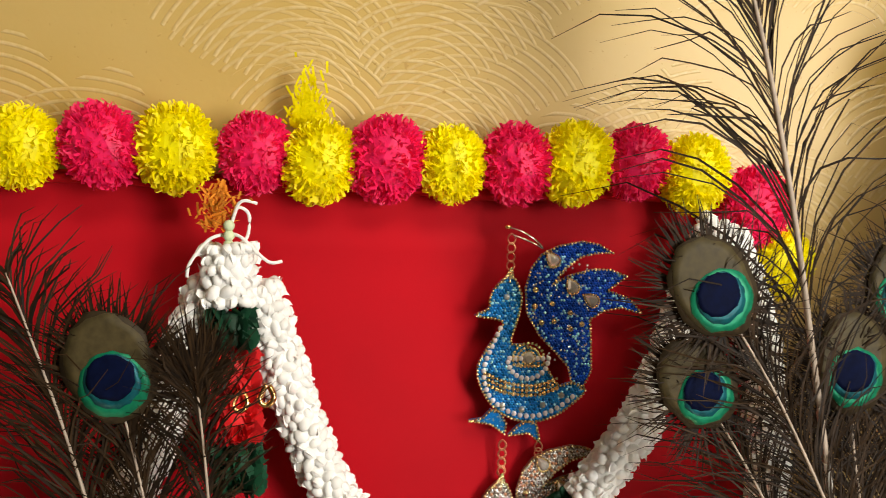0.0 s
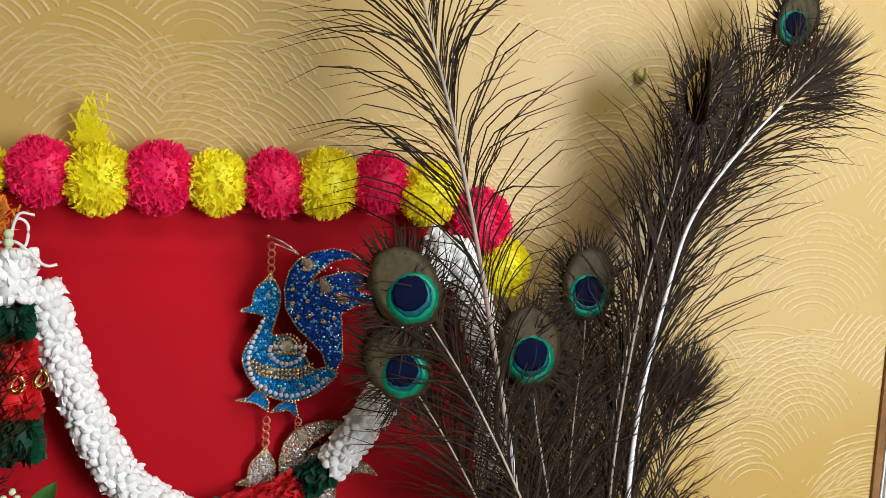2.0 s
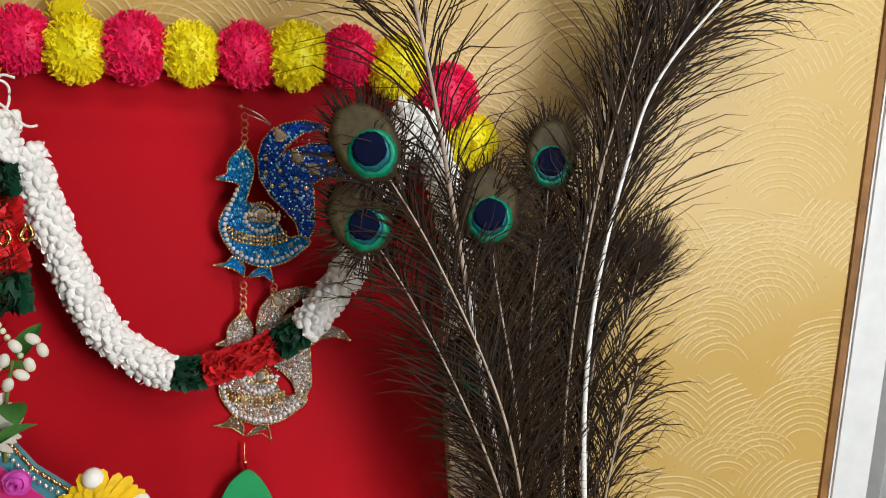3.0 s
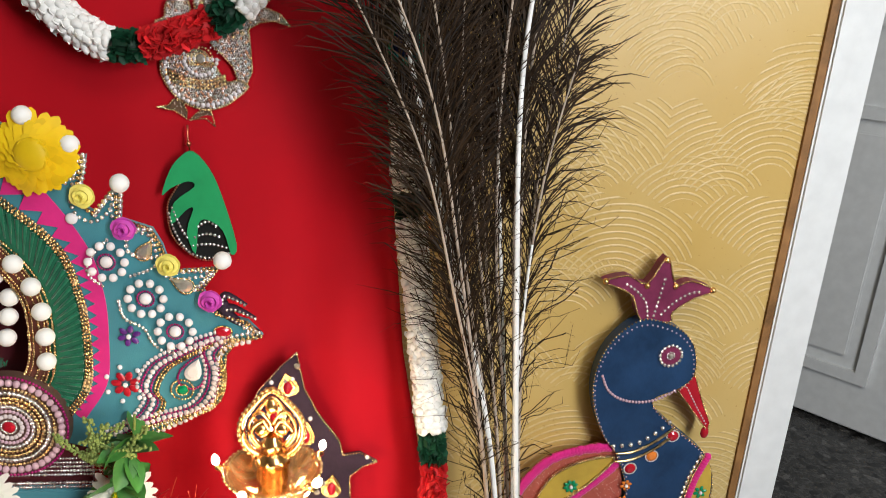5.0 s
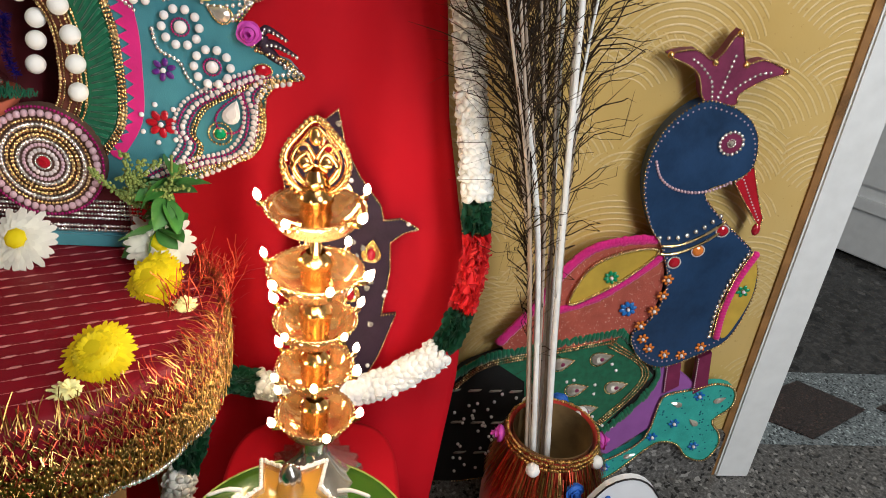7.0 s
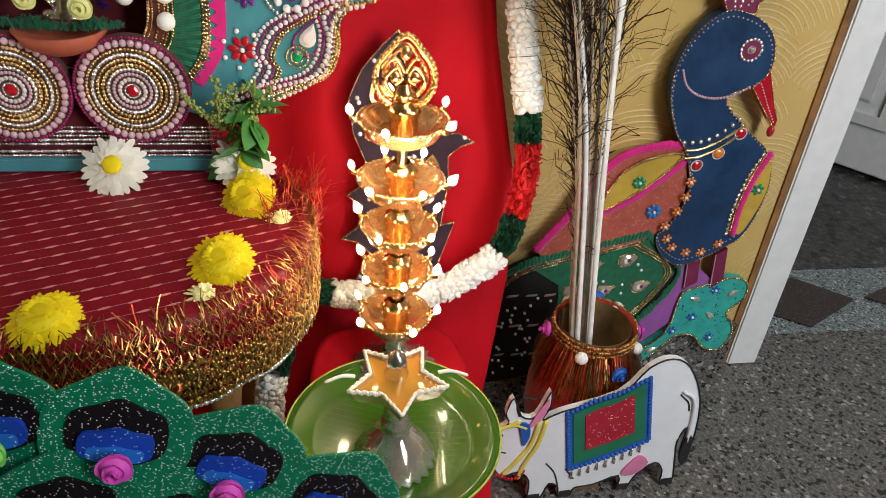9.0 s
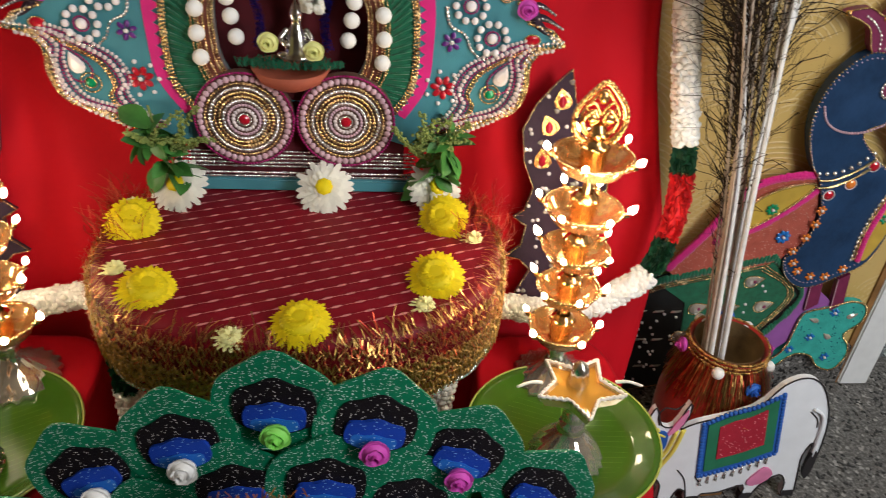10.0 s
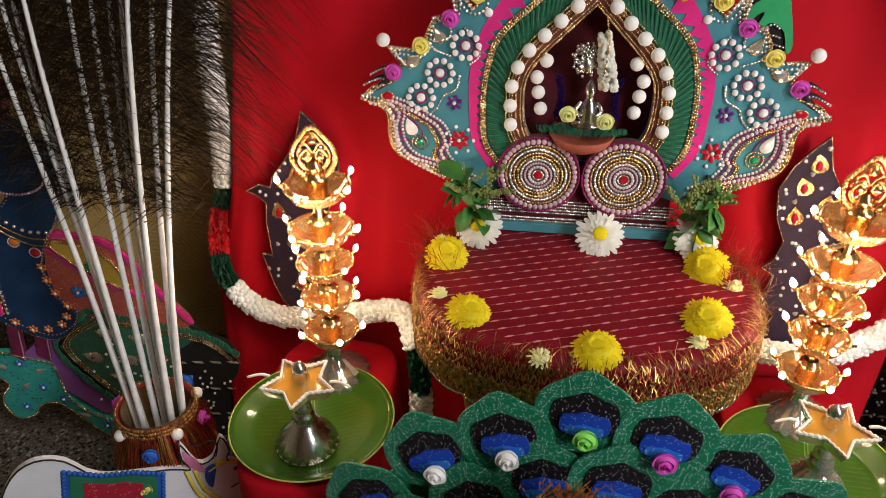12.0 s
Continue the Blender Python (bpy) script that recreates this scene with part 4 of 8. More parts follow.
def shrine():
    Y = 0.85
    t = thing("shrine", (SHC, Y, TOP + 0.001), "teal felt shrine board with a pearl-edged pointed arch and two wheels", "shrine")
    dz = -(TOP + 0.001)
    sh = lambda pts: [(x, z + dz) for x, z in pts]
    opening = sh(mirrored(curve(INNER, 5)))
    # the board is cut in halves round the opening
    for sign in (1, -1):
        half = sh(WING)
        inner = sh(curve(INNER, 5))
        outline = [(sign * x, z) for x, z in half] + [(sign * x, z) for x, z in inner[::-1]]
        part("board", slab(outline, -0.004, 0.004), TEAL_FELT, t, "teal felt side of the board", smooth=False)
        edge = [(sign * x, z) for x, z in half[5:]]
        part("bead_edging", beads(beads(Shape(), edge, 0.0034, 0.0017, -0.0052), [(x * 0.985, z + 0.001) for x, z in edge], 0.0052, 0.0022, -0.0056), GOLD_BEAD, t, "gold and pearl beading along the edge", kind="stuff")
        rim = [(sign * x, z) for x, z in inset(curve(sh(WING)[5:14], 5), 0.0065)]
        part("silver_edging", beads(Shape(), rim, 0.0052, 0.0024, -0.0054), SILVER_BEAD, t, "row of clear crystals", kind="stuff")
        rim = [(sign * x, z) for x, z in inset(curve(sh(WING)[16:], 4), 0.006)]
        part("silver_edging", beads(Shape(), rim, 0.0056, 0.0022, -0.0054), SILVER_BEAD, t, "row of clear crystals", kind="stuff")
        pearl_edge = Shape()
        beads(pearl_edge, [(sign * (abs(x) - 0.0085), z - (0.004 if i < 8 else -0.0005)) for i, (x, z) in enumerate(half[6:13])], 0.0062, 0.0029, -0.0052)
        part("pearl_edge", pearl_edge, PEARL_STRING, t, "row of white pearls", kind="stuff")
    part("backing", slab(sh(mirrored([(0.0, 0.58), (0.09, 0.58), (0.09, 0.72), (0.03, 0.79), (0.0, 0.80)])), 0.034, 0.038), RED_DARK, t, "dark maroon cloth behind the arch", smooth=False)
    part("lower_panel", slab([(-0.125, 0.014), (0.125, 0.014), (0.125, 0.085), (0.05, 0.125), (-0.05, 0.125), (-0.125, 0.085)], -0.003, 0.003), RED_DARK, t, "dark maroon panel behind the wheels", smooth=False)
    part("brown_band", band(sh(arch(0.0)), sh(arch(0.34)), -0.0085, 0.003), BROWN_VELVET, t, "brown velvet trim round the opening", smooth=False)
    part("green_band", band(sh(arch(0.36)), sh(arch(0.93)), -0.0065, 0.003), GREEN_FELT, t, "pleated dark green band", smooth=False)
    pleat = Shape()
    lo, hi = evenly(sh(arch(0.5)), 0.007), evenly(sh(arch(0.9)), 0.0088)
    for (x0, z0), (x1, z1) in zip(lo, hi):
        for sign in (1, -1):
            pleat.tube([(sign * x0, -0.0065, z0), (sign * x1, -0.0075, z1)], [0.0007, 0.0022], 5)
    part("pleating", pleat, GREEN_FELT, t, "pleats in the green band", kind="stuff")
    lace = Shape()
    for k, r, st in ((0.02, 0.0017, 0.0031), (0.09, 0.0013, 0.0026), (0.2, 0.0018, 0.0034), (0.3, 0.0014, 0.003), (0.36, 0.0016, 0.003), (0.44, 0.0016, 0.003)):
        line = sh(arch(k, 8))
        for sign in (1, -1):
            beads(lace, [(sign * x, z) for x, z in line], st, r, -0.009, jitter=0.25)
    part("lace_trim", lace, GOLD_BEAD, t, "tan and gold lace braid", kind="stuff")
    cord = Shape()
    for sign in (1, -1):
        for k, r, st in ((0.95, 0.0017, 0.0036), (1.0, 0.0023, 0.0046), (1.05, 0.0017, 0.0036)):
            beads(cord, [(sign * x, z) for x, z in sh(arch(k, 8))], st, r, -0.008, jitter=0.15)
    part("gold_cord", cord, GOLD_BEAD, t, "gold beaded cord along the arch", kind="stuff")
    g, p = curve(GOLDEN, 8), curve(ROSY, 8)
    zig = [(a[0] + (b[0] - a[0]) * (0.08 if i % 2 else 0.55), a[1] + (b[1] - a[1]) * (0.08 if i % 2 else 0.55)) for i, (a, b) in enumerate(zip(g, p))]
    part("pink_band", band(sh(zig), sh(p), -0.0055, 0.003), PINK_FELT, t, "magenta felt band with a zigzag edge", smooth=False)
    # cotton balls round the opening
    for q in evenly(sh(arch(0.33, 8)), 0.0262)[0:]:
        for sign in (1, -1):
            if abs(q[0]) > 0.005 and q[1] > 0.617 + dz:
                part("cotton_ball", COTTON, WHITE_FLORET, t, "white cotton ball", at=(sign * q[0], -0.014, q[1]))
    for q in ((0.06, 0.66), (0.064, 0.682), (0.067, 0.702), (0.056, 0.724)):
        for sign in (1, -1):
            part("cotton_ball", COTTON, WHITE_FLORET, t, "white cotton ball", at=(sign * q[0], -0.004, q[1] + dz))
    # wheels
    for sign in (1, -1):
        wx, wz = sign * 0.057, 0.5695 + dz
        w = part("wheel", slab(circle(wx, wz, 0.0558, 40), -0.017, -0.005), WHEEL, t, "beaded chariot wheel in gold, pearl and plum", smooth=False)
        for r, step, rb, m, nm in ((0.0532, 0.0034, 0.0016, MAROON_BEAD, "outer_beading"), (0.0475, 0.0072, 0.0038, PINK_PEARL, "pearl_rim"), (0.0415, 0.0036, 0.0019, GOLD_BEAD, "inner_beading"),
                                   (0.0365, 0.0042, 0.0025, SILVER_BEAD, "silver_ring"), (0.0315, 0.004, 0.0024, GOLD_BEAD, "gold_ring"), (0.0268, 0.004, 0.0024, GOLD_BEAD, "gold_ring"),
                                   (0.0222, 0.004, 0.0024, SILVER_BEAD, "silver_ring"), (0.0172, 0.0036, 0.0019, PINK_PEARL, "inner_beading"), (0.0118, 0.0042, 0.0024, PEARL_STRING, "pearl_ring")):
            part(nm, beads(Shape(), circle(wx, wz, r * 1.035, 60), step, rb, -0.018, True), m, w, kind="stuff")
        gem("hub_stone", circle(wx, wz, 0.0062, 12), -0.018, RED_GEM, w, "red stone at the hub", SILVER_BEAD)
    # base ledge
    part("ledge", eased_box((-0.155, -0.012, 0.0), (0.155, 0.004, 0.016), 0.002), TEAL_FELT, t, "teal base strip")
    part("ledge_braid", functools.reduce(lambda s, k: beads(s, [(-0.15 + 0.012 * (k > 1), 0.02 + 0.0048 * k), (0.15 - 0.012 * (k > 1), 0.02 + 0.0048 * k)], 0.0032, 0.0016 + 0.0002 * (k % 2), -0.012 if k < 2 else -0.0045, jitter=0.3), range(7), Shape()), SILVER_BEAD, t, "silver and gold braid", kind="stuff")
    # ornaments of the wings
    for sign in (1, -1):
        for x, z in ((0.1505, 0.7405), (0.182, 0.7035), (0.2065, 0.669)):
            pearl_flower(sign * SX * x, z + dz, -0.008, t)
        part("pearl_stud", Shape().ball((0, 0, 0), (0.0055, 0.004, 0.0055), BALL), PEARL, t, "single pearl in a beaded ring", at=(sign * SX * 0.124, -0.006, 0.782 + dz))
        petal_flower("violet_flower", sign * SX * 0.1645, 0.663 + dz, -0.006, VIOLET_GEM, t, 0.0115, "violet six-petal crystal flower")
        rf = petal_flower("red_flower", sign * SX * 0.158, 0.61 + dz, -0.006, RED_GEM, t, 0.0145, "red crystal flower among small pearls", 7)
        for k in range(7):
            a = 2 * math.pi * k / 7
            part("pearl", SMALL_PEARL, PEARL, rf, at=(0.0195 * math.cos(a), 0, 0.0195 * math.sin(a)))
        # paisley swirl
        swirl = curve([(0.145, 0.553), (0.168, 0.568), (0.182, 0.59), (0.176, 0.605), (0.186, 0.628), (0.205, 0.642), (0.228, 0.655), (0.252, 0.664)], 6)
        swirl2 = curve([(0.165, 0.562), (0.192, 0.572), (0.222, 0.582), (0.236, 0.60), (0.24, 0.625), (0.236, 0.645), (0.25, 0.66)], 6)
        pl, ml, gl = Shape(), Shape(), Shape()
        for line, off in ((swirl, 0.0), (swirl2, 0.0)):
            pts = [(sign * SX * x, z + dz) for x, z in line]
            beads(pl, pts, 0.0058, 0.0027, -0.0065)
            beads(ml, [(x + sign * 0.0045, z - 0.001) for x, z in pts], 0.0032, 0.0014, -0.006)
            beads(ml, [(x - sign * 0.0045, z + 0.002) for x, z in pts], 0.0032, 0.0014, -0.006)
            beads(gl, [(x + sign * 0.0085, z - 0.002) for x, z in pts], 0.0034, 0.0017, -0.006)
            beads(gl, [(x + sign * 0.0115, z - 0.003) for x, z in pts], 0.0034, 0.0017, -0.006)
            beads(pl, [(x - sign * 0.0085, z + 0.004) for x, z in pts], 0.005, 0.0022, -0.006)
        part("pearl_swirl", pl, PEARL_STRING, t, "paisley swirl of white pearls", kind="stuff")
        part("gold_swirl", gl, GOLD_BEAD, t, "gold beads along the swirl", kind="stuff")
        part("bead_swirl", ml, MAROON_BEAD, t, "plum beads along the swirl", kind="stuff")
        drop_line = [(sign * SX * x, z + dz) for x, z in drop(0.222, 0.625, 0.017, 0.044, -25)]
        part("paisley_edge", beads(Shape(), drop_line, 0.003, 0.0014, -0.006, True), MAROON_BEAD, t, "plum bead paisley", kind="stuff")
        gem("teardrop", [(sign * SX * x, z + dz) for x, z in drop(0.2215, 0.626, 0.011, 0.026, -20)], -0.006, PEARL, t, "white teardrop cabochon", None)
        gem("green_stone", circle(sign * SX * 0.2095, 0.6035 + dz, 0.0055, 12), -0.006, GREEN_GEM, t, "green stone in a gold spiral")
        part("spiral_beading", beads(Shape(), circle(sign * SX * 0.2095, 0.6035 + dz, 0.011, 24), 0.003, 0.0014, -0.006, True), GOLD_BEAD, t, "gold bead spiral", kind="stuff")
        gem("red_stone", circle(sign * SX * 0.2495, 0.668 + dz, 0.0078, 12, 0.0055), -0.006, RED_GEM, t, "oval red stone")
        gem("clear_stone", [(sign * SX * x, z + dz) for x, z in drop(0.2145, 0.718, 0.009, 0.02, 60)], -0.006, CLEAR_GEM, t, "champagne teardrop stone")
        gem("clear_stone", [(sign * SX * x, z + dz) for x, z in drop(0.184, 0.752, 0.008, 0.019, -30)], -0.006, CLEAR_GEM, t, "champagne teardrop stone")
        bl = Shape()
        for line in ([(0.152, 0.762), (0.138, 0.745), (0.133, 0.728), (0.147, 0.714)], [(0.158, 0.7), (0.162, 0.682), (0.178, 0.672), (0.186, 0.655), (0.2, 0.645), (0.225, 0.65)], [(0.17, 0.726), (0.19, 0.735), (0.2, 0.75)]):
            beads(bl, [(sign * SX * x, z + dz) for x, z in curve(line, 6)], 0.0042, 0.002, -0.006, jitter=0.2)
        part("silver_line", bl, SILVER_BEAD, t, "lines of silver beads", kind="stuff")
        # claws at the wing's tip
        for k, (tx, tz) in enumerate(((0.28, 0.686), (0.284, 0.671), (0.272, 0.70))):
            line = curve([(sign * SX * 0.25, 0.69 + dz), (sign * SX * (tx - 0.02), tz + 0.006 + dz), (sign * SX * tx, tz - 0.004 + dz)], 6)
            part("claw", Shape().tube([(x, -0.002, z) for x, z in line], list(np.linspace(0.0068, 0.0008, len(line))), 6), NAVY, t, "curled tip edged with crystals")
            part("claw_beading", beads(Shape(), line, 0.0042, 0.0018, -0.006), SILVER_BEAD, t, kind="stuff")
        # feathered crest boards edged with crystals
        for line in ([(0.112, 0.815), (0.139, 0.842), (0.13, 0.797)], [(0.144, 0.786), (0.166, 0.814), (0.164, 0.782)], [(0.19, 0.773), (0.172, 0.77), (0.17, 0.75), (0.19, 0.745)], [(0.2, 0.73), (0.24, 0.731), (0.225, 0.712)]):
            part("crest_beading", beads(Shape(), [(sign * SX * x, z + dz) for x, z in curve(line, 5)], 0.0056, 0.0026, -0.006), SILVER_BEAD, t, "crystal edging of the crest", kind="stuff")
        for key, x, z in (("yellow", 0.1365, 0.8055), ("magenta", 0.1685, 0.775), ("yellow", 0.2045, 0.740), ("magenta", 0.2397, 0.7035), ("yellow", 0.0615, 0.846)):
            part("foam_rose", ROSE_MESH[key], ROSE[key], t, key + " foam rose", at=pose(sign * SX * x, -0.008, z + dz, 0, random.uniform(0, 360), 0))
        for x, z in ((0.094, 0.876), (0.129, 0.852), (0.167, 0.8175), (0.2515, 0.744)):
            part("cotton_ball", COTTON, WHITE_FLORET, t, "white cotton ball", at=(sign * SX * x, -0.008, z + dz))
        part("crest_rose", ROSE_MESH["magenta"], ROSE["magenta"], t, "magenta foam rose", at=pose(sign * SX * 0.04, -0.008, 0.877 + dz, 0, 40, 0))
    # strut behind the board, so that it stands
    part("strut", Shape().box((-0.02, 0.006, 0.0), (0.02, 0.012, 0.12)), TIMBER, t, smooth=False)


shrine()

# the small silver idol: one plain shape on a terracotta boat
IDOL = (SHC + 0.003, 0.862, 0.632)


def idol():
    s = Shape()
    s.lathe([(0.0, 0.0), (0.02, 0.0), (0.021, 0.006), (0.016, 0.012), (0.013, 0.024), (0.01, 0.034), (0.006, 0.039), (0.0065, 0.043), (0.0085, 0.05), (0.0065, 0.057), (0.003, 0.063), (0.0, 0.066)], 18)
    for sign in (1, -1):
        s.tube(curve([(sign * 0.01, 0, 0.034), (sign * 0.017, -0.006, 0.024), (sign * 0.009, -0.012, 0.018)], 5), 0.0034, 8)
        s.ball((sign * 0.012, -0.008, 0.007), (0.012, 0.008, 0.006))
    ob = part("idol", s, SILVER)
    ob.location = IDOL
    tagged(ob, "small silver idol seated in the arched shrine", "statue")


idol()
boat = thing("clay_boat", (SHC - 0.003, 0.846, 0.603), "small terracotta boat-shaped stand before the arch", "stand")
part("bowl", Shape().lathe([(0.001, 0.0), (0.02, 0.003), (0.036, 0.012), (0.044, 0.026), (0.042, 0.0265), (0.03, 0.02), (0.001, 0.016)], 24), TERRACOTTA, boat)
grass = Shape()
for _ in range(500):
    a, r = random.uniform(0, 6.28), random.uniform(0.02, 0.06)
    p0 = Vector((r * math.cos(a), 0.25 * r * math.sin(a), 0.026))
    grass.ribbon([p0, p0 + Vector((random.uniform(-0.004, 0.004), random.uniform(-0.004, 0.004), random.uniform(0.003, 0.009)))], 0.0011, (1, 0, 0))
part("moss", grass, GREEN_FELT, boat, "strip of green artificial moss", smooth=False, kind="stuff")
for key, x, z in (("cream", -0.024, 0.058), ("cream", 0.024, 0.05)):
    r = thing("foam_rose", pose(SHC + x, 0.832, 0.603 + z, 0, 30, 0), "pale yellow foam rose before the silver idol", "flower", "roses before the idol")
    part("blossom", ROSE_MESH[key], ROSE[key], r)
for x, m, nm in ((-0.042, BLUE_TINSEL, "blue"), (0.036, BLUE_TINSEL, "blue")):
    t = Shape()
    for _ in range(500):
        z = random.uniform(0, 0.055)
        p = Vector((x + 0.012 * math.sin(z * 60) * (1 if x < 0 else -1) * 0.4, 0, z))
        d = Vector((random.gauss(0, 1), random.gauss(0, 1), random.gauss(0, 1))).normalized() * 0.0058
        t.ribbon([p, p + d], 0.0008, (0, 1, 0.3))
    ob = part("tinsel_string", t, m, smooth=False)
    ob.location = (SHC + 0.003, 0.85, 0.648)
    tagged(ob, "twisted blue tinsel string inside the shrine", "tinsel", "tinsel in the shrine")
hang = thing("flower_string", (SHC + 0.012, 0.84, 0.692), "cream flower string hung from the top of the arch", "garland")
fl = Shape()
for _ in range(150):
    z = random.uniform(0.0, 0.07)
    a = random.uniform(0, 6.28)
    fl.ball((0.008 * math.cos(a) * (1.2 - z * 8) + 0.012 * (0.07 - z) / 0.07, 0.006 * math.sin(a), z), (0.0045, 0.003, 0.005), KNOB, Euler((random.random() * 3, random.random() * 3, 0)))
part("flower_covering", fl, WHITE_PETAL, hang, "cream florets", kind="stuff")
part("chain", beads(Shape(), curve([(0.0, 0.095), (0.006, 0.06), (0.004, 0.02)], 6), 0.0034, 0.0015, -0.009), GOLD_BEAD, hang, "thin gold chain", kind="stuff")
cr = thing("silver_ornament", (SHC - 0.006, 0.848, 0.715), "silver filigree ornament hanging above the idol", "ornament")
cs = Shape().lathe([(0.009, 0.0), (0.012, 0.006), (0.009, 0.014), (0.004, 0.02), (0.001, 0.026)], 12, 0.12, 1)
for _ in range(150):
    a, r = random.uniform(0, 6.28), random.uniform(0.004, 0.018)
    cs.ball((r * math.cos(a), random.uniform(-0.008, 0.004), 0.012 + 1.2 * r * math.sin(a)), random.uniform(0.0015, 0.0032), KNOB)
part("filigree", cs, SILVER, cr)
# ---- garlands and hangings on the cloth ----
def pompom_mesh(seed):
    rnd = random.Random(seed)
    s = Shape().ball((0, 0, 0), (0.0252, 0.019, 0.0275), BALL)
    for _ in range(1900):
        d = Vector((rnd.gauss(0, 1), rnd.gauss(0, 1) * 0.8, rnd.gauss(0, 1))).normalized()
        q = Vector((d.x * 0.028, d.y * 0.0215, d.z * 0.0305)) * rnd.uniform(0.86, 1.12)
        side = d.cross(Vector((rnd.gauss(0, 1), rnd.gauss(0, 1), rnd.gauss(0, 1)))).normalized()
        w = rnd.uniform(0.001, 0.0036)
        s.ribbon([q * 0.8, q * 0.95, q * 1.02 + side * rnd.uniform(-0.005, 0.005)], [w * 0.8, w, w * 0.8], (side + d * rnd.uniform(-0.8, 0.8)).normalized())
    return s.mesh("pompom", False)


POMS = {"yellow": [pompom_mesh(k) for k in (1, 2, 3)], "pink": [pompom_mesh(k) for k in (4, 5, 6)]}
row = [(-0.43 + 0.0, 1.172), (-0.412, 1.212)] + [(x, 1.242) for x in (-0.362, -0.31, -0.256)] + [(-0.199, 1.242), (-0.143, 1.243), (-0.091, 1.242), (-0.033, 1.241), (0.0142, 1.238), (0.064, 1.24), (0.1144, 1.239), (0.165, 1.242), (0.213, 1.245),
       (0.2615, 1.244), (0.31, 1.24), (0.362, 1.212), (0.388, 1.168)]
for i, (x, z) in enumerate(row):
    key = ("yellow", "pink")[i % 2 == 0]
    t = thing("pompom", pose(x, 0.966, z + random.uniform(-0.002, 0.002), 0, random.uniform(-25, 25), random.uniform(-10, 10)), "%s pompom of shredded plastic strips along the cloth's top edge" % key, "pompom", "pompom garland")
    part("tuft", POMS[key][i % 3], YELLOW_STRIP if key == "yellow" else PINK_STRIP, t)
    t.scale = (1.0 + 0.06 * math.sin(i * 2.1),) * 3
wisp = Shape()
for _ in range(260):
    p = Vector((random.gauss(0.004, 0.007), 0.978, 1.262 + abs(random.gauss(0, 0.016))))
    wisp.ribbon([p, p + Vector((random.uniform(-0.005, 0.005), -0.004, random.uniform(0.003, 0.009)))], 0.0018, (1, 0, 0.2))
tagged(part("pompom_tassel", wisp, YELLOW_STRIP, smooth=False), "loose yellow plastic tassel standing up from the pompom row", "tassel")
peg = thing("wall_hook", (0.538, 1.0, 1.372), "small translucent yellow plastic hook fixed to the wall", "hook")
part("base_plate", Shape().ball((0, -0.002, 0), (0.007, 0.0025, 0.009)), PLASTIC, peg)
part("peg", Shape().tube(curve([(0, -0.002, -0.002), (0, -0.01, -0.005), (0, -0.014, 0.001), (0, -0.013, 0.006)], 5), 0.0022, 8), PLASTIC, peg)


def garland(name, path, sections, radius, label, group=""):
    """A thick string of florets: sections of (metres from the start, kind)."""
    t = thing(name, path[0], label, "garland", group)
    o = Vector(path[0])
    pts = evenly(curve(path, 10), 0.0074)
    shapes = {}
    for i, q in enumerate(pts):
        d = Vector(pts[min(i + 1, len(pts) - 1)] - pts[max(i - 1, 0)]).normalized()
        u = d.cross(Vector((0, 1, 0))).normalized()
        w = d.cross(u)
        s = i * 0.0074
        k = next((n for end, n in sections if s <= end), sections[-1][1])
        first = sum(1 for end, n in sections if s > end)
        sh = shapes.setdefault((first, k), Shape())
        c = Vector(q) - o
        if k == "white":
            n = int(2 * math.pi * radius / 0.0094)
            for j in range(n):
                a = 2 * math.pi * (j + 0.5 * (i % 2) + random.uniform(-0.22, 0.22)) / n
                out = u * math.cos(a) + w * math.sin(a)
                r = radius * random.uniform(0.84, 1.0)
                sh.ball(c + out * r * 0.9 + d * random.uniform(-0.0015, 0.0015), (0.0066 * random.uniform(0.65, 1.15), 0.0056 * random.uniform(0.6, 1.15), 0.0046 * random.uniform(0.7, 1.1)),
                        SMALL_BALL, Euler((random.uniform(-0.7, 0.7), random.uniform(0, 3), random.uniform(-0.7, 0.7))))
                if random.random() < 0.65:
                    sh.ribbon([c + out * r * 0.85, c + out * r * 1.12, c + out * r * 1.26 + d * random.uniform(-0.004, 0.004)], [0.004, 0.0075, 0.004], (d + u * random.uniform(-1, 1)).normalized())
        else:
            for j in range(34):
                a = random.uniform(0, 6.28)
                out = (u * math.cos(a) + w * math.sin(a)) * radius * random.uniform(0.85, 1.08)
                side = (d * random.uniform(-1, 1) + u.cross(out).normalized() * random.uniform(-1, 1) + u * 0.2).normalized()
                sh.ribbon([c + out * 0.5, c + out * 0.85, c + out + d * random.uniform(-0.004, 0.004)], [0.004, 0.0095, 0.006], side)
    mats = {"white": (WHITE_FLORET, "white artificial jasmine florets"), "green": (DARK_GREEN_PETAL, "dark green petal band"), "red": (RED_PETAL, "red petal band")}
    for (first, k), sh in shapes.items():
        run = [Vector(q) - o for i, q in enumerate(pts) if sum(1 for end, n in sections if i * 0.0074 > end) == first]
        if len(run) > 1:
            sh.tube(run, radius * (0.9 if k == "white" else 0.7), 10)
    for (first, k), sh in sorted(shapes.items()):
        part({"white": "flower_covering", "green": "green_band", "red": "red_band"}[k], sh, mats[k][0], t, mats[k][1], kind="stuff")
    return t


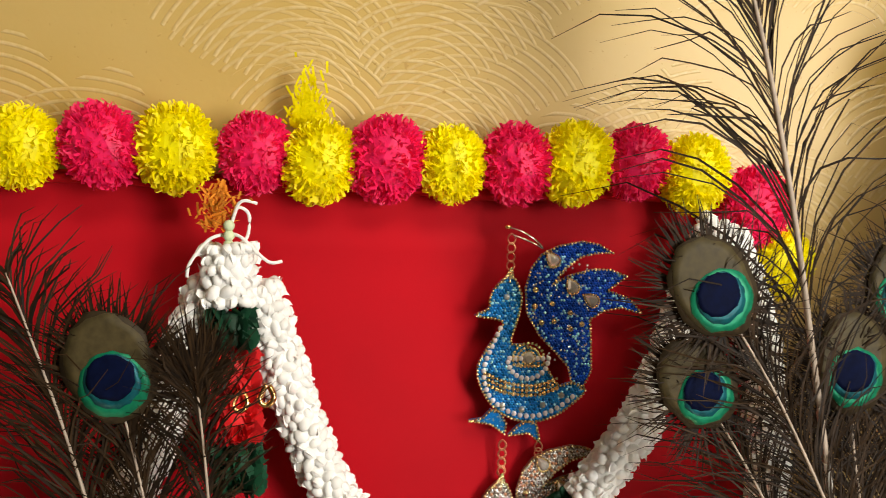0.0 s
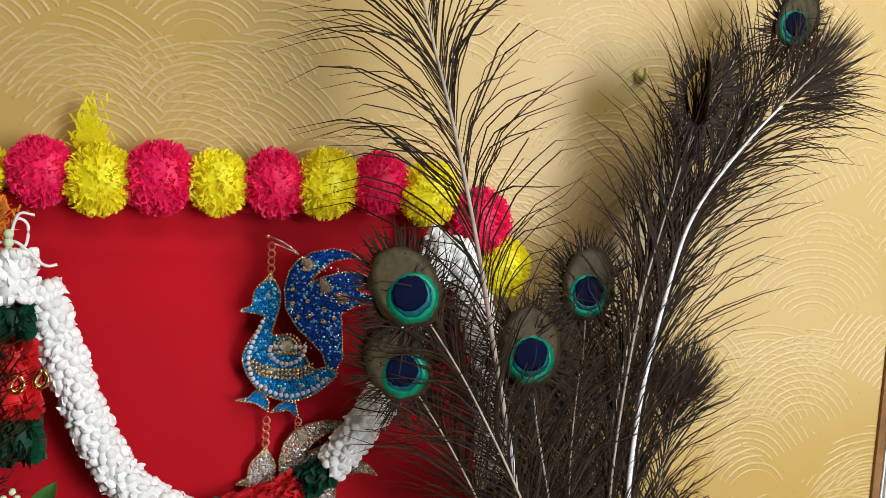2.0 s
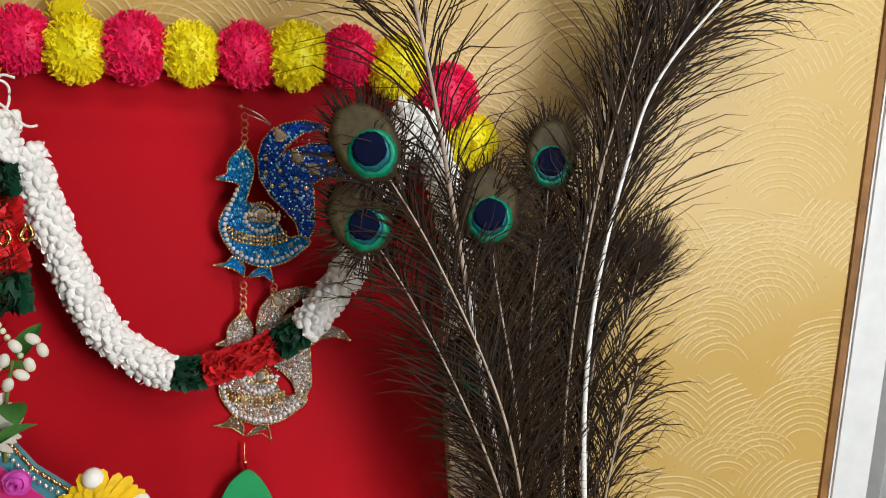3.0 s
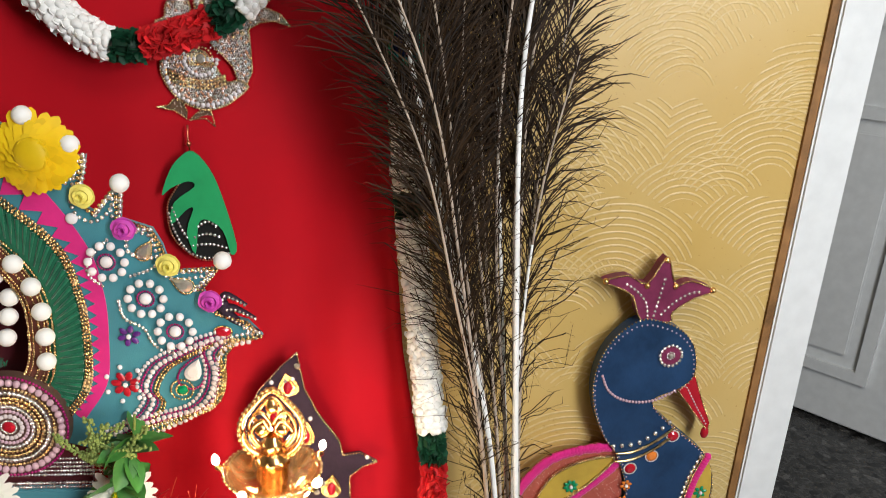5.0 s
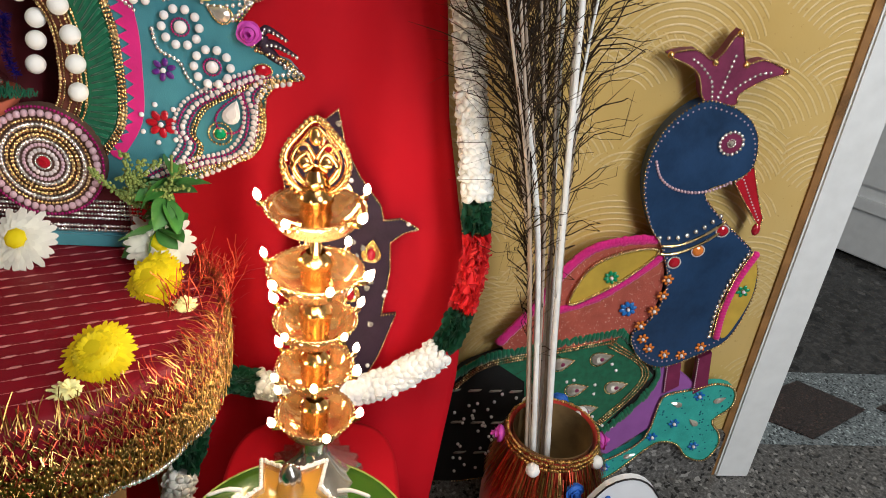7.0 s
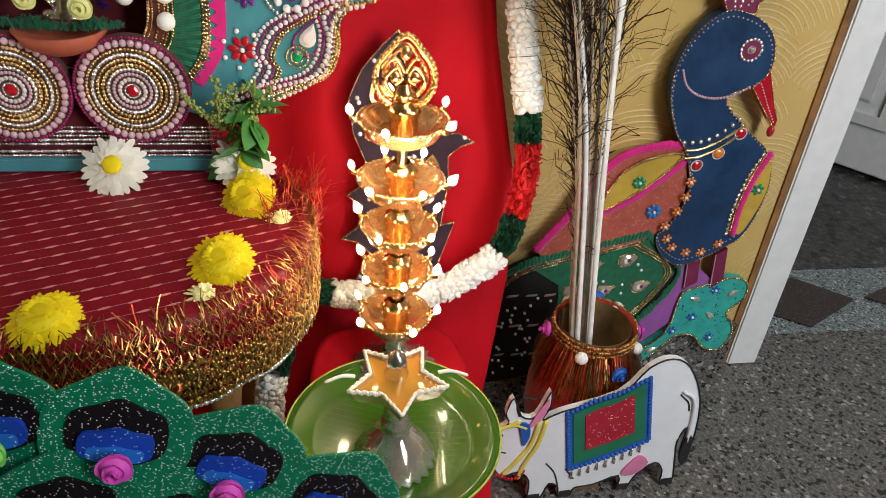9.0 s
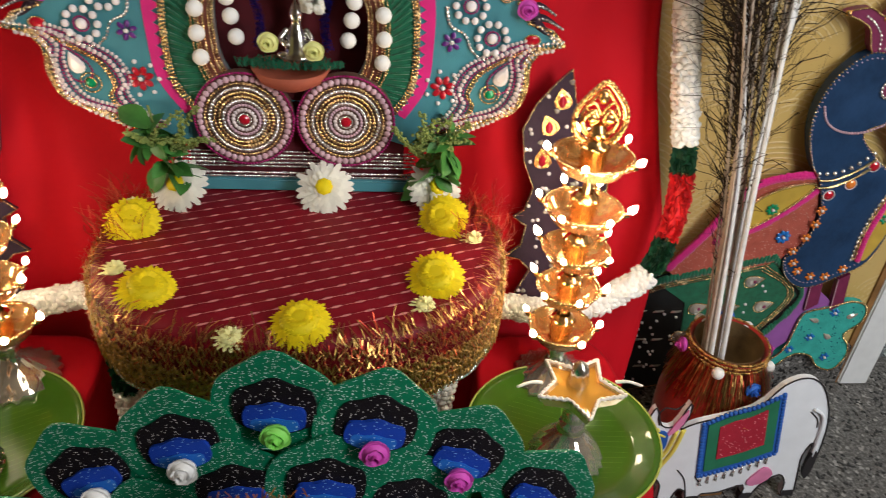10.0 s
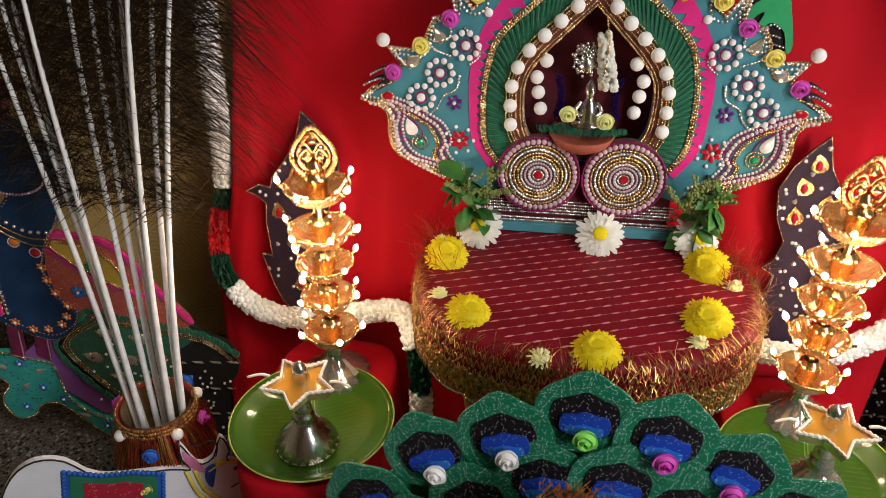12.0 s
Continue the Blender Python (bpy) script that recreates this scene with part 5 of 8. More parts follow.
R = 0.0162
GARLANDS = "white garland set"
swag = [(-0.028, 1.142), (-0.022, 1.126), (-0.011, 1.093), (0.003, 1.05), (0.026, 0.994), (0.053, 0.959), (0.088, 0.936), (0.118, 0.932), (0.168, 0.947), (0.219, 0.973), (0.25, 1.012), (0.276, 1.055), (0.292, 1.1), (0.309, 1.155), (0.324, 1.2)]
cuts = [(0.256, "white"), (0.286, "green"), (0.356, "red"), (0.389, "green"), (9, "white")]
garland("garland", [(x, 0.945, z) for x, z in swag], cuts, R, "thick white floret garland swagged across the red cloth", GARLANDS)
garland("garland", [(-0.09 - x, 0.945, z) for x, z in swag], cuts, R, "thick white floret garland swagged across the red cloth", GARLANDS)
tassel = garland("garland_tassel", [(-0.047, 0.935, 1.172), (-0.045, 0.93, 1.13), (-0.042, 0.926, 1.08), (-0.037, 0.924, 1.0)],
                 [(0.04, "white"), (0.073, "green"), (0.135, "red"), (9, "green")], 0.019, "short hanging garland in white, green and red with cord knots")
knot = Shape()
for _ in range(220):
    p = Vector((random.gauss(-0.008, 0.006), random.gauss(-0.004, 0.003), 0.02 + random.uniform(-0.006, 0.022)))
    knot.ribbon([p, p + Vector((random.gauss(0, 0.004), random.gauss(0, 0.003), random.gauss(0.002, 0.004)))], 0.0016, (1, 0, 0))
part("orange_tuft", knot, ORANGE_PETAL, tassel, "tuft of orange shredded petals", smooth=False, kind="stuff")
for pts in ([(0, 0, 0.012), (0.006, -0.006, 0.03), (0.014, -0.004, 0.026), (0.013, -0.004, 0.01), (0.006, -0.006, 0.004)], [(0, -0.004, 0.012), (0.01, -0.01, 0.01), (0.028, -0.012, -0.006), (0.038, -0.01, -0.006)],
            [(0, -0.004, 0.012), (-0.012, -0.01, 0.008), (-0.024, -0.014, -0.008), (-0.026, -0.014, -0.018)], [(0, -0.004, 0.01), (0.008, -0.008, 0.034), (0.02, -0.006, 0.034)]):
    part("cord", Shape().tube(curve(pts, 6), 0.0013, 6), WHITE_FLORET, tassel, "white cotton cord end")
for k in range(3):
    part("bead", Shape().ball((0.001, -0.008, 0.018 - 0.007 * k), 0.0042, SMALL_BALL), PALE_BEAD, tassel, "pale green bead")
for dx, z0 in ((0.012, -0.098), (0.03, -0.094)):
    ch = Shape().tube(curve([(dx, -0.022, z0 + 0.002), (dx - 0.005, -0.024, z0 - 0.008), (dx, -0.024, z0 - 0.012), (dx + 0.005, -0.024, z0 - 0.006)], 5, True), 0.0022, 6)
    part("gilt_clip", ch, GOLD, tassel, "gilt hair clip pinned into the red petals")

side = [(0.335, 0.95, 1.19), (0.372, 0.95, 1.08), (0.388, 0.946, 0.93), (0.398, 0.938, 0.8), (0.405, 0.928, 0.745), (0.417, 0.91, 0.655), (0.431, 0.88, 0.548), (0.437, 0.865, 0.48), (0.432, 0.85, 0.44), (0.42, 0.835, 0.394), (0.403, 0.826, 0.363),
        (0.368, 0.82, 0.337), (0.327, 0.815, 0.318), (0.26, 0.814, 0.312), (0.2, 0.81, 0.325), (0.165, 0.8, 0.335), (0.15, 0.77, 0.32), (0.14, 0.74, 0.28), (0.129, 0.73, 0.246), (0.122, 0.73, 0.14), (0.12, 0.73, 0.02)]
side_cuts = [(0.4, "white"), (0.435, "green"), (0.68, "white"), (0.716, "green"), (0.805, "red"), (0.852, "green"), (1.08, "white"), (1.125, "green"), (1.16, "red"), (1.215, "green"), (9, "white")]
garland("garland", side, side_cuts, 0.0155, "white garland hanging beside the red cloth and swagged below", GARLANDS)
far_side = [(-0.44, 0.95, 1.19), (-0.5, 0.95, 1.08), (-0.55, 0.945, 0.95), (-0.585, 0.94, 0.82), (-0.601, 0.94, 0.714), (-0.603, 0.935, 0.6), (-0.608, 0.925, 0.475), (-0.612, 0.89, 0.42), (-0.6, 0.85, 0.365), (-0.566, 0.825, 0.333), (-0.52, 0.816, 0.308),
            (-0.46, 0.814, 0.302), (-0.402, 0.814, 0.315), (-0.328, 0.81, 0.335), (-0.292, 0.79, 0.345), (-0.27, 0.75, 0.33), (-0.258, 0.725, 0.28), (-0.258, 0.725, 0.2), (-0.258, 0.73, 0.02)]
far_cuts = [(0.4, "white"), (0.435, "green"), (0.75, "white"), (0.785, "green"), (0.865, "red"), (0.92, "green"), (1.29, "white"), (1.355, "green"), (9, "white")]
garland("garland", far_side, far_cuts, 0.0155, "white garland hanging beside the red cloth and swagged below", GARLANDS)

# ---- beaded peacocks ----
BODY = curve([(0.2285, 1.062), (0.217, 1.05), (0.204, 1.041), (0.1855, 1.036), (0.167, 1.04), (0.1525, 1.05), (0.142, 1.067), (0.14, 1.081), (0.146, 1.094), (0.155, 1.108), (0.158, 1.118), (0.137, 1.122), (0.147, 1.1275), (0.148, 1.137),
             (0.153, 1.146), (0.164, 1.154), (0.1724, 1.14), (0.172, 1.126), (0.169, 1.114), (0.166, 1.1), (0.176, 1.099), (0.187, 1.094), (0.197, 1.0785), (0.206, 1.066), (0.2174, 1.068)], 3, True)
TAIL = [(0.226, 1.063), (0.2327, 1.078), (0.231, 1.104), (0.2295, 1.12), (0.241, 1.127), (0.255, 1.1296), (0.272, 1.125), (0.262, 1.1365), (0.25, 1.141), (0.2426, 1.143), (0.258, 1.155), (0.244, 1.16), (0.23, 1.16), (0.212, 1.155), (0.1984, 1.148),
        (0.207, 1.16), (0.22, 1.17), (0.232, 1.173), (0.2455, 1.1735), (0.2335, 1.18), (0.22, 1.182), (0.201, 1.178), (0.188, 1.171), (0.18, 1.16), (0.176, 1.144), (0.178, 1.124), (0.189, 1.106), (0.2035, 1.092), (0.2134, 1.081), (0.217, 1.069)]
FOOT_A = [(0.135, 1.037), (0.146, 1.039), (0.152, 1.046), (0.16, 1.044), (0.165, 1.0345), (0.164, 1.026), (0.153, 1.034)]
FOOT_B = [(0.1675, 1.025), (0.174, 1.032), (0.183, 1.037), (0.19, 1.0335), (0.193, 1.019), (0.1836, 1.027)]


def beaded_peacock(dz, body_m, tail_m, edge_m, label, body_b, tail_b, spark_b):
    ox, oz = 0.18, 1.1
    loc = lambda pts: [(x - ox, z - oz) for x, z in pts]
    t = thing("beaded_peacock", (ox, 0.962, oz + dz), label, "ornament", "hanging ornaments")
    body = part("body", slab(loc(BODY), 0.0, 0.004), body_m, t, smooth=False)
    tail = part("tail", slab(loc(TAIL), 0.001, 0.0045), tail_m, t, smooth=False)
    for host, line, m, nm in ((body, BODY, body_b, "body_beading"), (tail, TAIL, tail_b, "tail_beading")):
        many, few = bead_field(loc(line), 0.00235, 0.00118, 0.0 if host is body else 0.001)
        part(nm, many, m, host, kind="stuff")
        part("sparkle_beading", few, spark_b, host, kind="stuff")
    part("bead_edging", beads(Shape(), loc(BODY), 0.003, 0.00145, -0.0008, True), edge_m, body, kind="stuff")
    part("bead_edging", beads(Shape(), loc(TAIL), 0.003, 0.0013, 0.0, True), edge_m, tail, kind="stuff")
    for f in (FOOT_A, FOOT_B):
        ft = part("foot", slab(loc(f), 0.0, 0.004), body_m, t, smooth=False)
        part("bead_edging", beads(Shape(), loc(f), 0.003, 0.0013, -0.0008, True), edge_m, ft, kind="stuff")
    pearls = Shape()
    beads(pearls, loc(curve([(0.157, 1.112), (0.15, 1.095), (0.145, 1.078), (0.15, 1.058), (0.166, 1.045), (0.186, 1.041), (0.205, 1.047), (0.222, 1.06)], 6)), 0.0052, 0.0022, -0.001)
    part("pearl_line", pearls, PEARL_STRING, body, kind="stuff")
    braid = Shape()
    for k in range(3):
        beads(braid, loc(curve([(0.146, 1.076 - k * 0.0042), (0.165, 1.068 - k * 0.004), (0.188, 1.066 - k * 0.0038), (0.205, 1.072 - k * 0.004)], 6)), 0.0036, 0.0019, -0.001, jitter=0.2)
    part("gold_band", braid, GOLD_BEAD, body, "gold bead band over the breast", kind="stuff")
    wing = Shape()
    for r, st, rb in ((0.009, 0.003, 0.0014), (0.0125, 0.0034, 0.0015)):
        beads(wing, [p for p in circle(0.1805 - ox, 1.088 - oz, r, 40) if p[1] > -0.019], st, rb, -0.0012)
    part("wing_beading", wing, GOLD_BEAD, body, kind="stuff")
    arcs = Shape()
    beads(arcs, [p for p in circle(0.1805 - ox, 1.088 - oz, 0.0165, 40) if p[1] < -0.012], 0.0045, 0.0022, -0.001)
    part("wing_beading", arcs, PEARL_STRING, body, kind="stuff")
    gem("wing_stone", circle(0.1805 - ox, 1.0885 - oz, 0.0048, 12), -0.001, CLEAR_GEM, body, "champagne stone on the wing")
    gem("eye_stone", circle(0.161 - ox, 1.137 - oz, 0.0026, 10), -0.001, CLEAR_GEM, body, "crystal eye", None)
    for x, z in ((0.161, 1.05), (0.177, 1.0465), (0.194, 1.05), (0.209, 1.058)):
        gem("crystal", circle(x - ox, z - oz, 0.0026, 10), -0.001, CLEAR_GEM, body, "", None)
    for x, z, r in ((0.184, 1.143, 0.0028), (0.184, 1.13, 0.0028), (0.198, 1.132, 0.0026), (0.19, 1.117, 0.0026), (0.2, 1.118, 0.0026), (0.213, 1.125, 0.0026), (0.214, 1.112, 0.0026), (0.223, 1.116, 0.0026)):
        part("gold_stud", Shape().ball((x - ox, 0.0, z - oz), r, SMALL_BALL), GOLD_BEAD, tail)
    for x, z, a in ((0.196, 1.168, 40), (0.213, 1.147, 30), (0.229, 1.136, 60)):
        gem("tail_stone", drop(x - ox, z - oz, 0.006, 0.013, a), -0.0008, CLEAR_GEM, tail, "gilt teardrop stone")
    spark = Shape()
    for _ in range(90):
        x, z = random.uniform(0.182, 0.228), random.uniform(1.085, 1.165)
        if 0.19 + (1.1 - z) * 0.6 < x or z > 1.11:
            spark.ball((x - ox, 0.0006, z - oz), 0.0011, KNOB)
    part("crystal_scatter", spark, SILVER_BEAD, tail, kind="stuff")
    crest = Shape()
    for k in range(4):
        beads(crest, [(0.157 - ox + 0.003 * k, 1.149 - oz + 0.003 * (k % 2)), (0.164 - ox, 1.16 - oz)], 0.0028, 0.0013, -0.0005)
    part("crest", crest, edge_m, body, kind="stuff")
    for x, z0, z1 in ((0.163, 1.02, 0.99), (0.193, 1.017, 0.997), (0.1635, 1.186, 1.158)):
        n, links = 4, Shape()
        for k in range(n):
            z = z0 + (z1 - z0) * (k + 0.5) / n
            links.tube(curve([(x - ox + 0.0032 * math.cos(a), 0.002, z - oz + 0.0042 * math.sin(a)) for a in (0, 1.57, 3.14, 4.71)], 4, True) + [(x - ox + 0.0032, 0.002, z - oz)], 0.0006, 5)
        part("chain", links, COPPER, t, "thin copper link chain", kind="stuff")


beaded_peacock(0.0, CYAN_GLITTER, BLUE_GLITTER, GOLD_BEAD, "blue glitter peacock ornament edged with gold beads", CYAN_BEAD, BLUE_BEAD, ICE_BEAD)
beaded_peacock(-0.1665, SILVER_GLITTER, SILVER_GLITTER, GOLD_BEAD, "silver and gold beaded peacock ornament hanging below a blue one", SILVER_BEAD, SILVER_BEAD, COPPER)
pin = thing("safety_pin", (0.166, 0.962, 1.188), "small steel safety pin through the red cloth", "pin")
part("wire", Shape().tube(curve([(-0.006, 0, 0.004), (0.004, -0.004, 0.001), (0.016, -0.004, -0.006), (0.022, 0, -0.012), (0.014, -0.002, -0.008), (-0.002, 0, -0.002)], 5), 0.0007, 6), SILVER, pin)
part("clasp", Shape().ball((-0.006, 0, 0.004), (0.003, 0.0018, 0.002)), GOLD, pin)


def leaf_pendant():
    t = thing("paisley_pendant", (0.178, 0.948, 0.76), "green foam paisley pendant with rows of crystals", "ornament", "hanging ornaments")
    black = curve([(-0.03, 0.02), (-0.036, 0.0), (-0.03, -0.03), (-0.005, -0.052), (0.02, -0.05), (0.033, -0.034), (0.02, 0.01), (-0.01, 0.04)], 5, True)
    part("dark_ground", slab(black, 0.0, 0.003), BLACK_FELT, t, smooth=False)
    green = curve([(-0.006, 0.068), (0.01, 0.05), (0.022, 0.02), (0.036, -0.034), (0.03, -0.045), (0.022, -0.018), (0.006, -0.006), (-0.004, -0.012), (-0.008, -0.045), (-0.016, -0.02), (-0.008, 0.006), (-0.016, 0.004), (-0.032, -0.012), (-0.028, 0.012), (-0.006, 0.03),
                   (-0.012, 0.036), (-0.03, 0.028), (-0.04, 0.02), (-0.03, 0.048), (-0.018, 0.063)], 3, True)
    part("green_leaf", slab(green, -0.004, -0.001), EMERALD, t, "plain emerald foam leaf shape", smooth=False)
    rows_ = Shape()
    for pts in ([(-0.004, -0.014), (0.006, -0.008), (0.016, -0.014)], [(-0.008, -0.026), (0.006, -0.022), (0.02, -0.026)], [(-0.01, -0.036), (0.008, -0.034), (0.026, -0.038)], [(-0.034, 0.0), (-0.028, -0.022), (-0.014, -0.044), (0.008, -0.05), (0.028, -0.044)], [(-0.03, 0.006), (-0.022, -0.016), (-0.014, -0.03)]):
        beads(rows_, curve(pts, 5), 0.0044, 0.0019, -0.003)
    part("crystal_edging", rows_, SILVER_BEAD, t, "rows of clear crystals", kind="stuff")
    part("bead_edging", beads(Shape(), black, 0.003, 0.0012, -0.0006, True), COPPER, t, kind="stuff")
    part("chain", Shape().tube([(-0.01, 0.002, 0.066), (-0.012, 0.004, 0.08), (-0.012, 0.006, 0.094)], 0.001, 6).ball((-0.011, 0.002, 0.075), 0.003), COPPER, t, "copper clasp")


leaf_pendant()
# ---- tiered lamps ----
TIERS = ((0.085, 0.0395), (0.145, 0.0375), (0.2, 0.039), (0.2545, 0.0435), (0.318, 0.0435))


def tiered_lamp():
    t = thing("tiered_lamp", (0.271, 0.735, 0.263), "five-tier gilt and amber glass lamp with lit flame bulbs", "lamp", "tiered lamps")
    part("foot", Shape().lathe([(0.046, 0.0), (0.049, 0.003), (0.047, 0.009), (0.03, 0.02), (0.016, 0.034), (0.011, 0.045), (0.013, 0.052), (0.011, 0.06), (0.0, 0.061)], 40, 0.07, 1), RIBBED_GLASS, t, "ribbed bell-shaped glass foot")
    part("stem", Shape().lathe([(0.004, 0.03), (0.007, 0.05), (0.004, 0.06), (0.0055, 0.1), (0.005, 0.34), (0.0, 0.341)], 14), GOLD, t, "gilt central stem")
    for k, (z, r) in enumerate(TIERS):
        bowl = part("tier", Shape().lathe([(0.006, z - 0.022), (r * 0.5, z - 0.021), (r * 0.8, z - 0.013), (r * 0.96, z), (r, z + 0.004), (r * 0.97, z + 0.0045), (r * 0.9, z), (r * 0.74, z - 0.009), (r * 0.46, z - 0.016), (0.006, z - 0.017)], 36),
                    BRASS, t, "shallow amber glass oil tier")
        part("collar", Shape().lathe([(0.007, z - 0.024), (0.014, z - 0.02), (0.011, z - 0.012), (0.014, z - 0.006), (0.013, z + 0.006), (0.016, z + 0.012), (0.013, z + 0.018), (0.009, z + 0.022)], 20, 0.06, 1), GOLD, bowl, "fluted gilt collar")
        rim = Shape()
        for q in range(46):
            a = 2 * math.pi * q / 46
            rim.ball((r * 1.005 * math.cos(a), r * 1.005 * math.sin(a), z + 0.003), 0.0016, KNOB)
        part("gilt_rim", rim, GOLD_BEAD, bowl, "beaded gilt rim", kind="stuff")
        n = 5 + k % 2
        for q in range(n):
            a = 2 * math.pi * (q + 0.5 * (k % 2) + 0.1 * k + random.uniform(-0.18, 0.18)) / n
            d = Vector((math.cos(a), math.sin(a), 0))
            c = d * (r + 0.006) + Vector((0, 0, z + 0.006))
            spout = Shape().tube([d * (r - 0.004) + Vector((0, 0, z)), c - Vector((0, 0, 0.003)), c], [0.004, 0.003, 0.0025], 7)
            part("spout", spout, GOLD, bowl)
            g = random.uniform(0.8, 1.25)
            part("flame_bulb", Shape().lathe([(0.0014, 0.0), (0.0035 * g, 0.0022), (0.0037 * g, 0.0055), (0.0023, 0.0085 * g), (0.0003, 0.011 * g)], 10), FLAME, bowl, "glowing warm flame-shaped bulb",
                 at=pose(*c, 0, random.uniform(5, 35), math.degrees(a)))
    crown = part("finial", Shape().lathe([(0.005, 0.338), (0.012, 0.342), (0.009, 0.35), (0.006, 0.356)], 18, 0.08, 1), GOLD, t, "gilt openwork finial disc")
    disc = Shape()
    for r, tb in ((0.0285, 0.0032), (0.0215, 0.0016)):
        disc.tube([(r * 0.95 * math.cos(a), 0, 0.374 + r * math.sin(a) + (0.011 * max(0.0, math.sin(a)) ** 10)) for a in np.linspace(0, 2 * math.pi, 40)], tb, 8, False)
    beads(disc, [(x, z + 0.011 * max(0.0, (z - 0.374) / 0.031) ** 10) for x, z in circle(0, 0.374, 0.0285, 40, 0.031)], 0.0052, 0.0026, -0.002, True)
    for sx in (1, -1):
        disc.tube(curve([(0, 0, 0.352), (sx * 0.012, -0.001, 0.36), (sx * 0.018, -0.002, 0.374), (sx * 0.008, -0.003, 0.385), (sx * 0.003, -0.002, 0.374), (sx * 0.01, -0.001, 0.368)], 5), 0.0022, 7)
        disc.tube(curve([(0, 0, 0.378), (sx * 0.008, -0.002, 0.392), (sx * 0.016, 0, 0.388), (sx * 0.012, 0, 0.38)], 5), 0.0018, 7)
    disc.ball((0, -0.001, 0.398), (0.006, 0.004, 0.008)).ball((0.009, -0.004, 0.376), (0.006, 0.003, 0.006)).ball((-0.009, -0.004, 0.376), (0.006, 0.003, 0.006)).ball((0, -0.003, 0.362), (0.005, 0.003, 0.006))
    part("openwork", disc, GOLD, crown, at=(0, 0, -0.013))
    return t


lamp = tiered_lamp()
copy_thing(lamp, pose(-0.389, 0.738, 0.263, 0, 0, 12))


# ---- plates and star oil dishes ----
def leaf_plate(x, y):
    t = thing("leaf_plate", pose(x, y, 0.263, 0, 0, 20 if x < 0 else -12), "round green lacquered plate printed like a banana leaf", "plate", "leaf plates")
    part("dish", Shape().lathe([(0.001, 0.002), (0.078, 0.002), (0.088, 0.005), (0.104, 0.014), (0.113, 0.017), (0.1125, 0.0145), (0.1, 0.009), (0.086, 0.0005), (0.078, 0.0), (0.001, 0.0)], 64), PLATE_GREEN, t)
    part("edge", Shape().tube([(0.113 * math.cos(a), 0.113 * math.sin(a), 0.0165) for a in np.linspace(0, 2 * math.pi, 64)], 0.0012, 6, False), PLATE_EDGE, t, "worn pale rim")
    vein = Shape()
    for dx in (0.0, 0.004):
        vein.ribbon([(dx, y_, 0.0028 + (0.0 if abs(y_) < 0.08 else (abs(y_) - 0.08) * 0.42)) for y_ in np.linspace(-0.108, 0.108, 20)], 0.0014, (1, 0, 0))
    for k in range(-12, 13):
        y0 = k * 0.0082
        w = math.sqrt(max(0, 0.078 ** 2 - y0 * y0)) if abs(y0) < 0.078 else 0
        if w > 0.01:
            vein.ribbon([(0.006, y0, 0.0026), (w, y0 + 0.012, 0.0026)], 0.00025, (0, 1, 0))
            vein.ribbon([(-0.006, y0, 0.0026), (-w, y0 + 0.012, 0.0026)], 0.00025, (0, 1, 0))
    part("vein", vein, PLATE_VEIN, t, "pale midrib and veins", smooth=False, kind="stuff")


leaf_plate(0.262, 0.628), leaf_plate(-0.393, 0.628)


def star(r0, r1, turn=0.0, n=5):
    return [((r0 if k % 2 == 0 else r1) * math.sin(turn + math.pi * k / n), (r0 if k % 2 == 0 else r1) * math.cos(turn + math.pi * k / n)) for k in range(2 * n)]


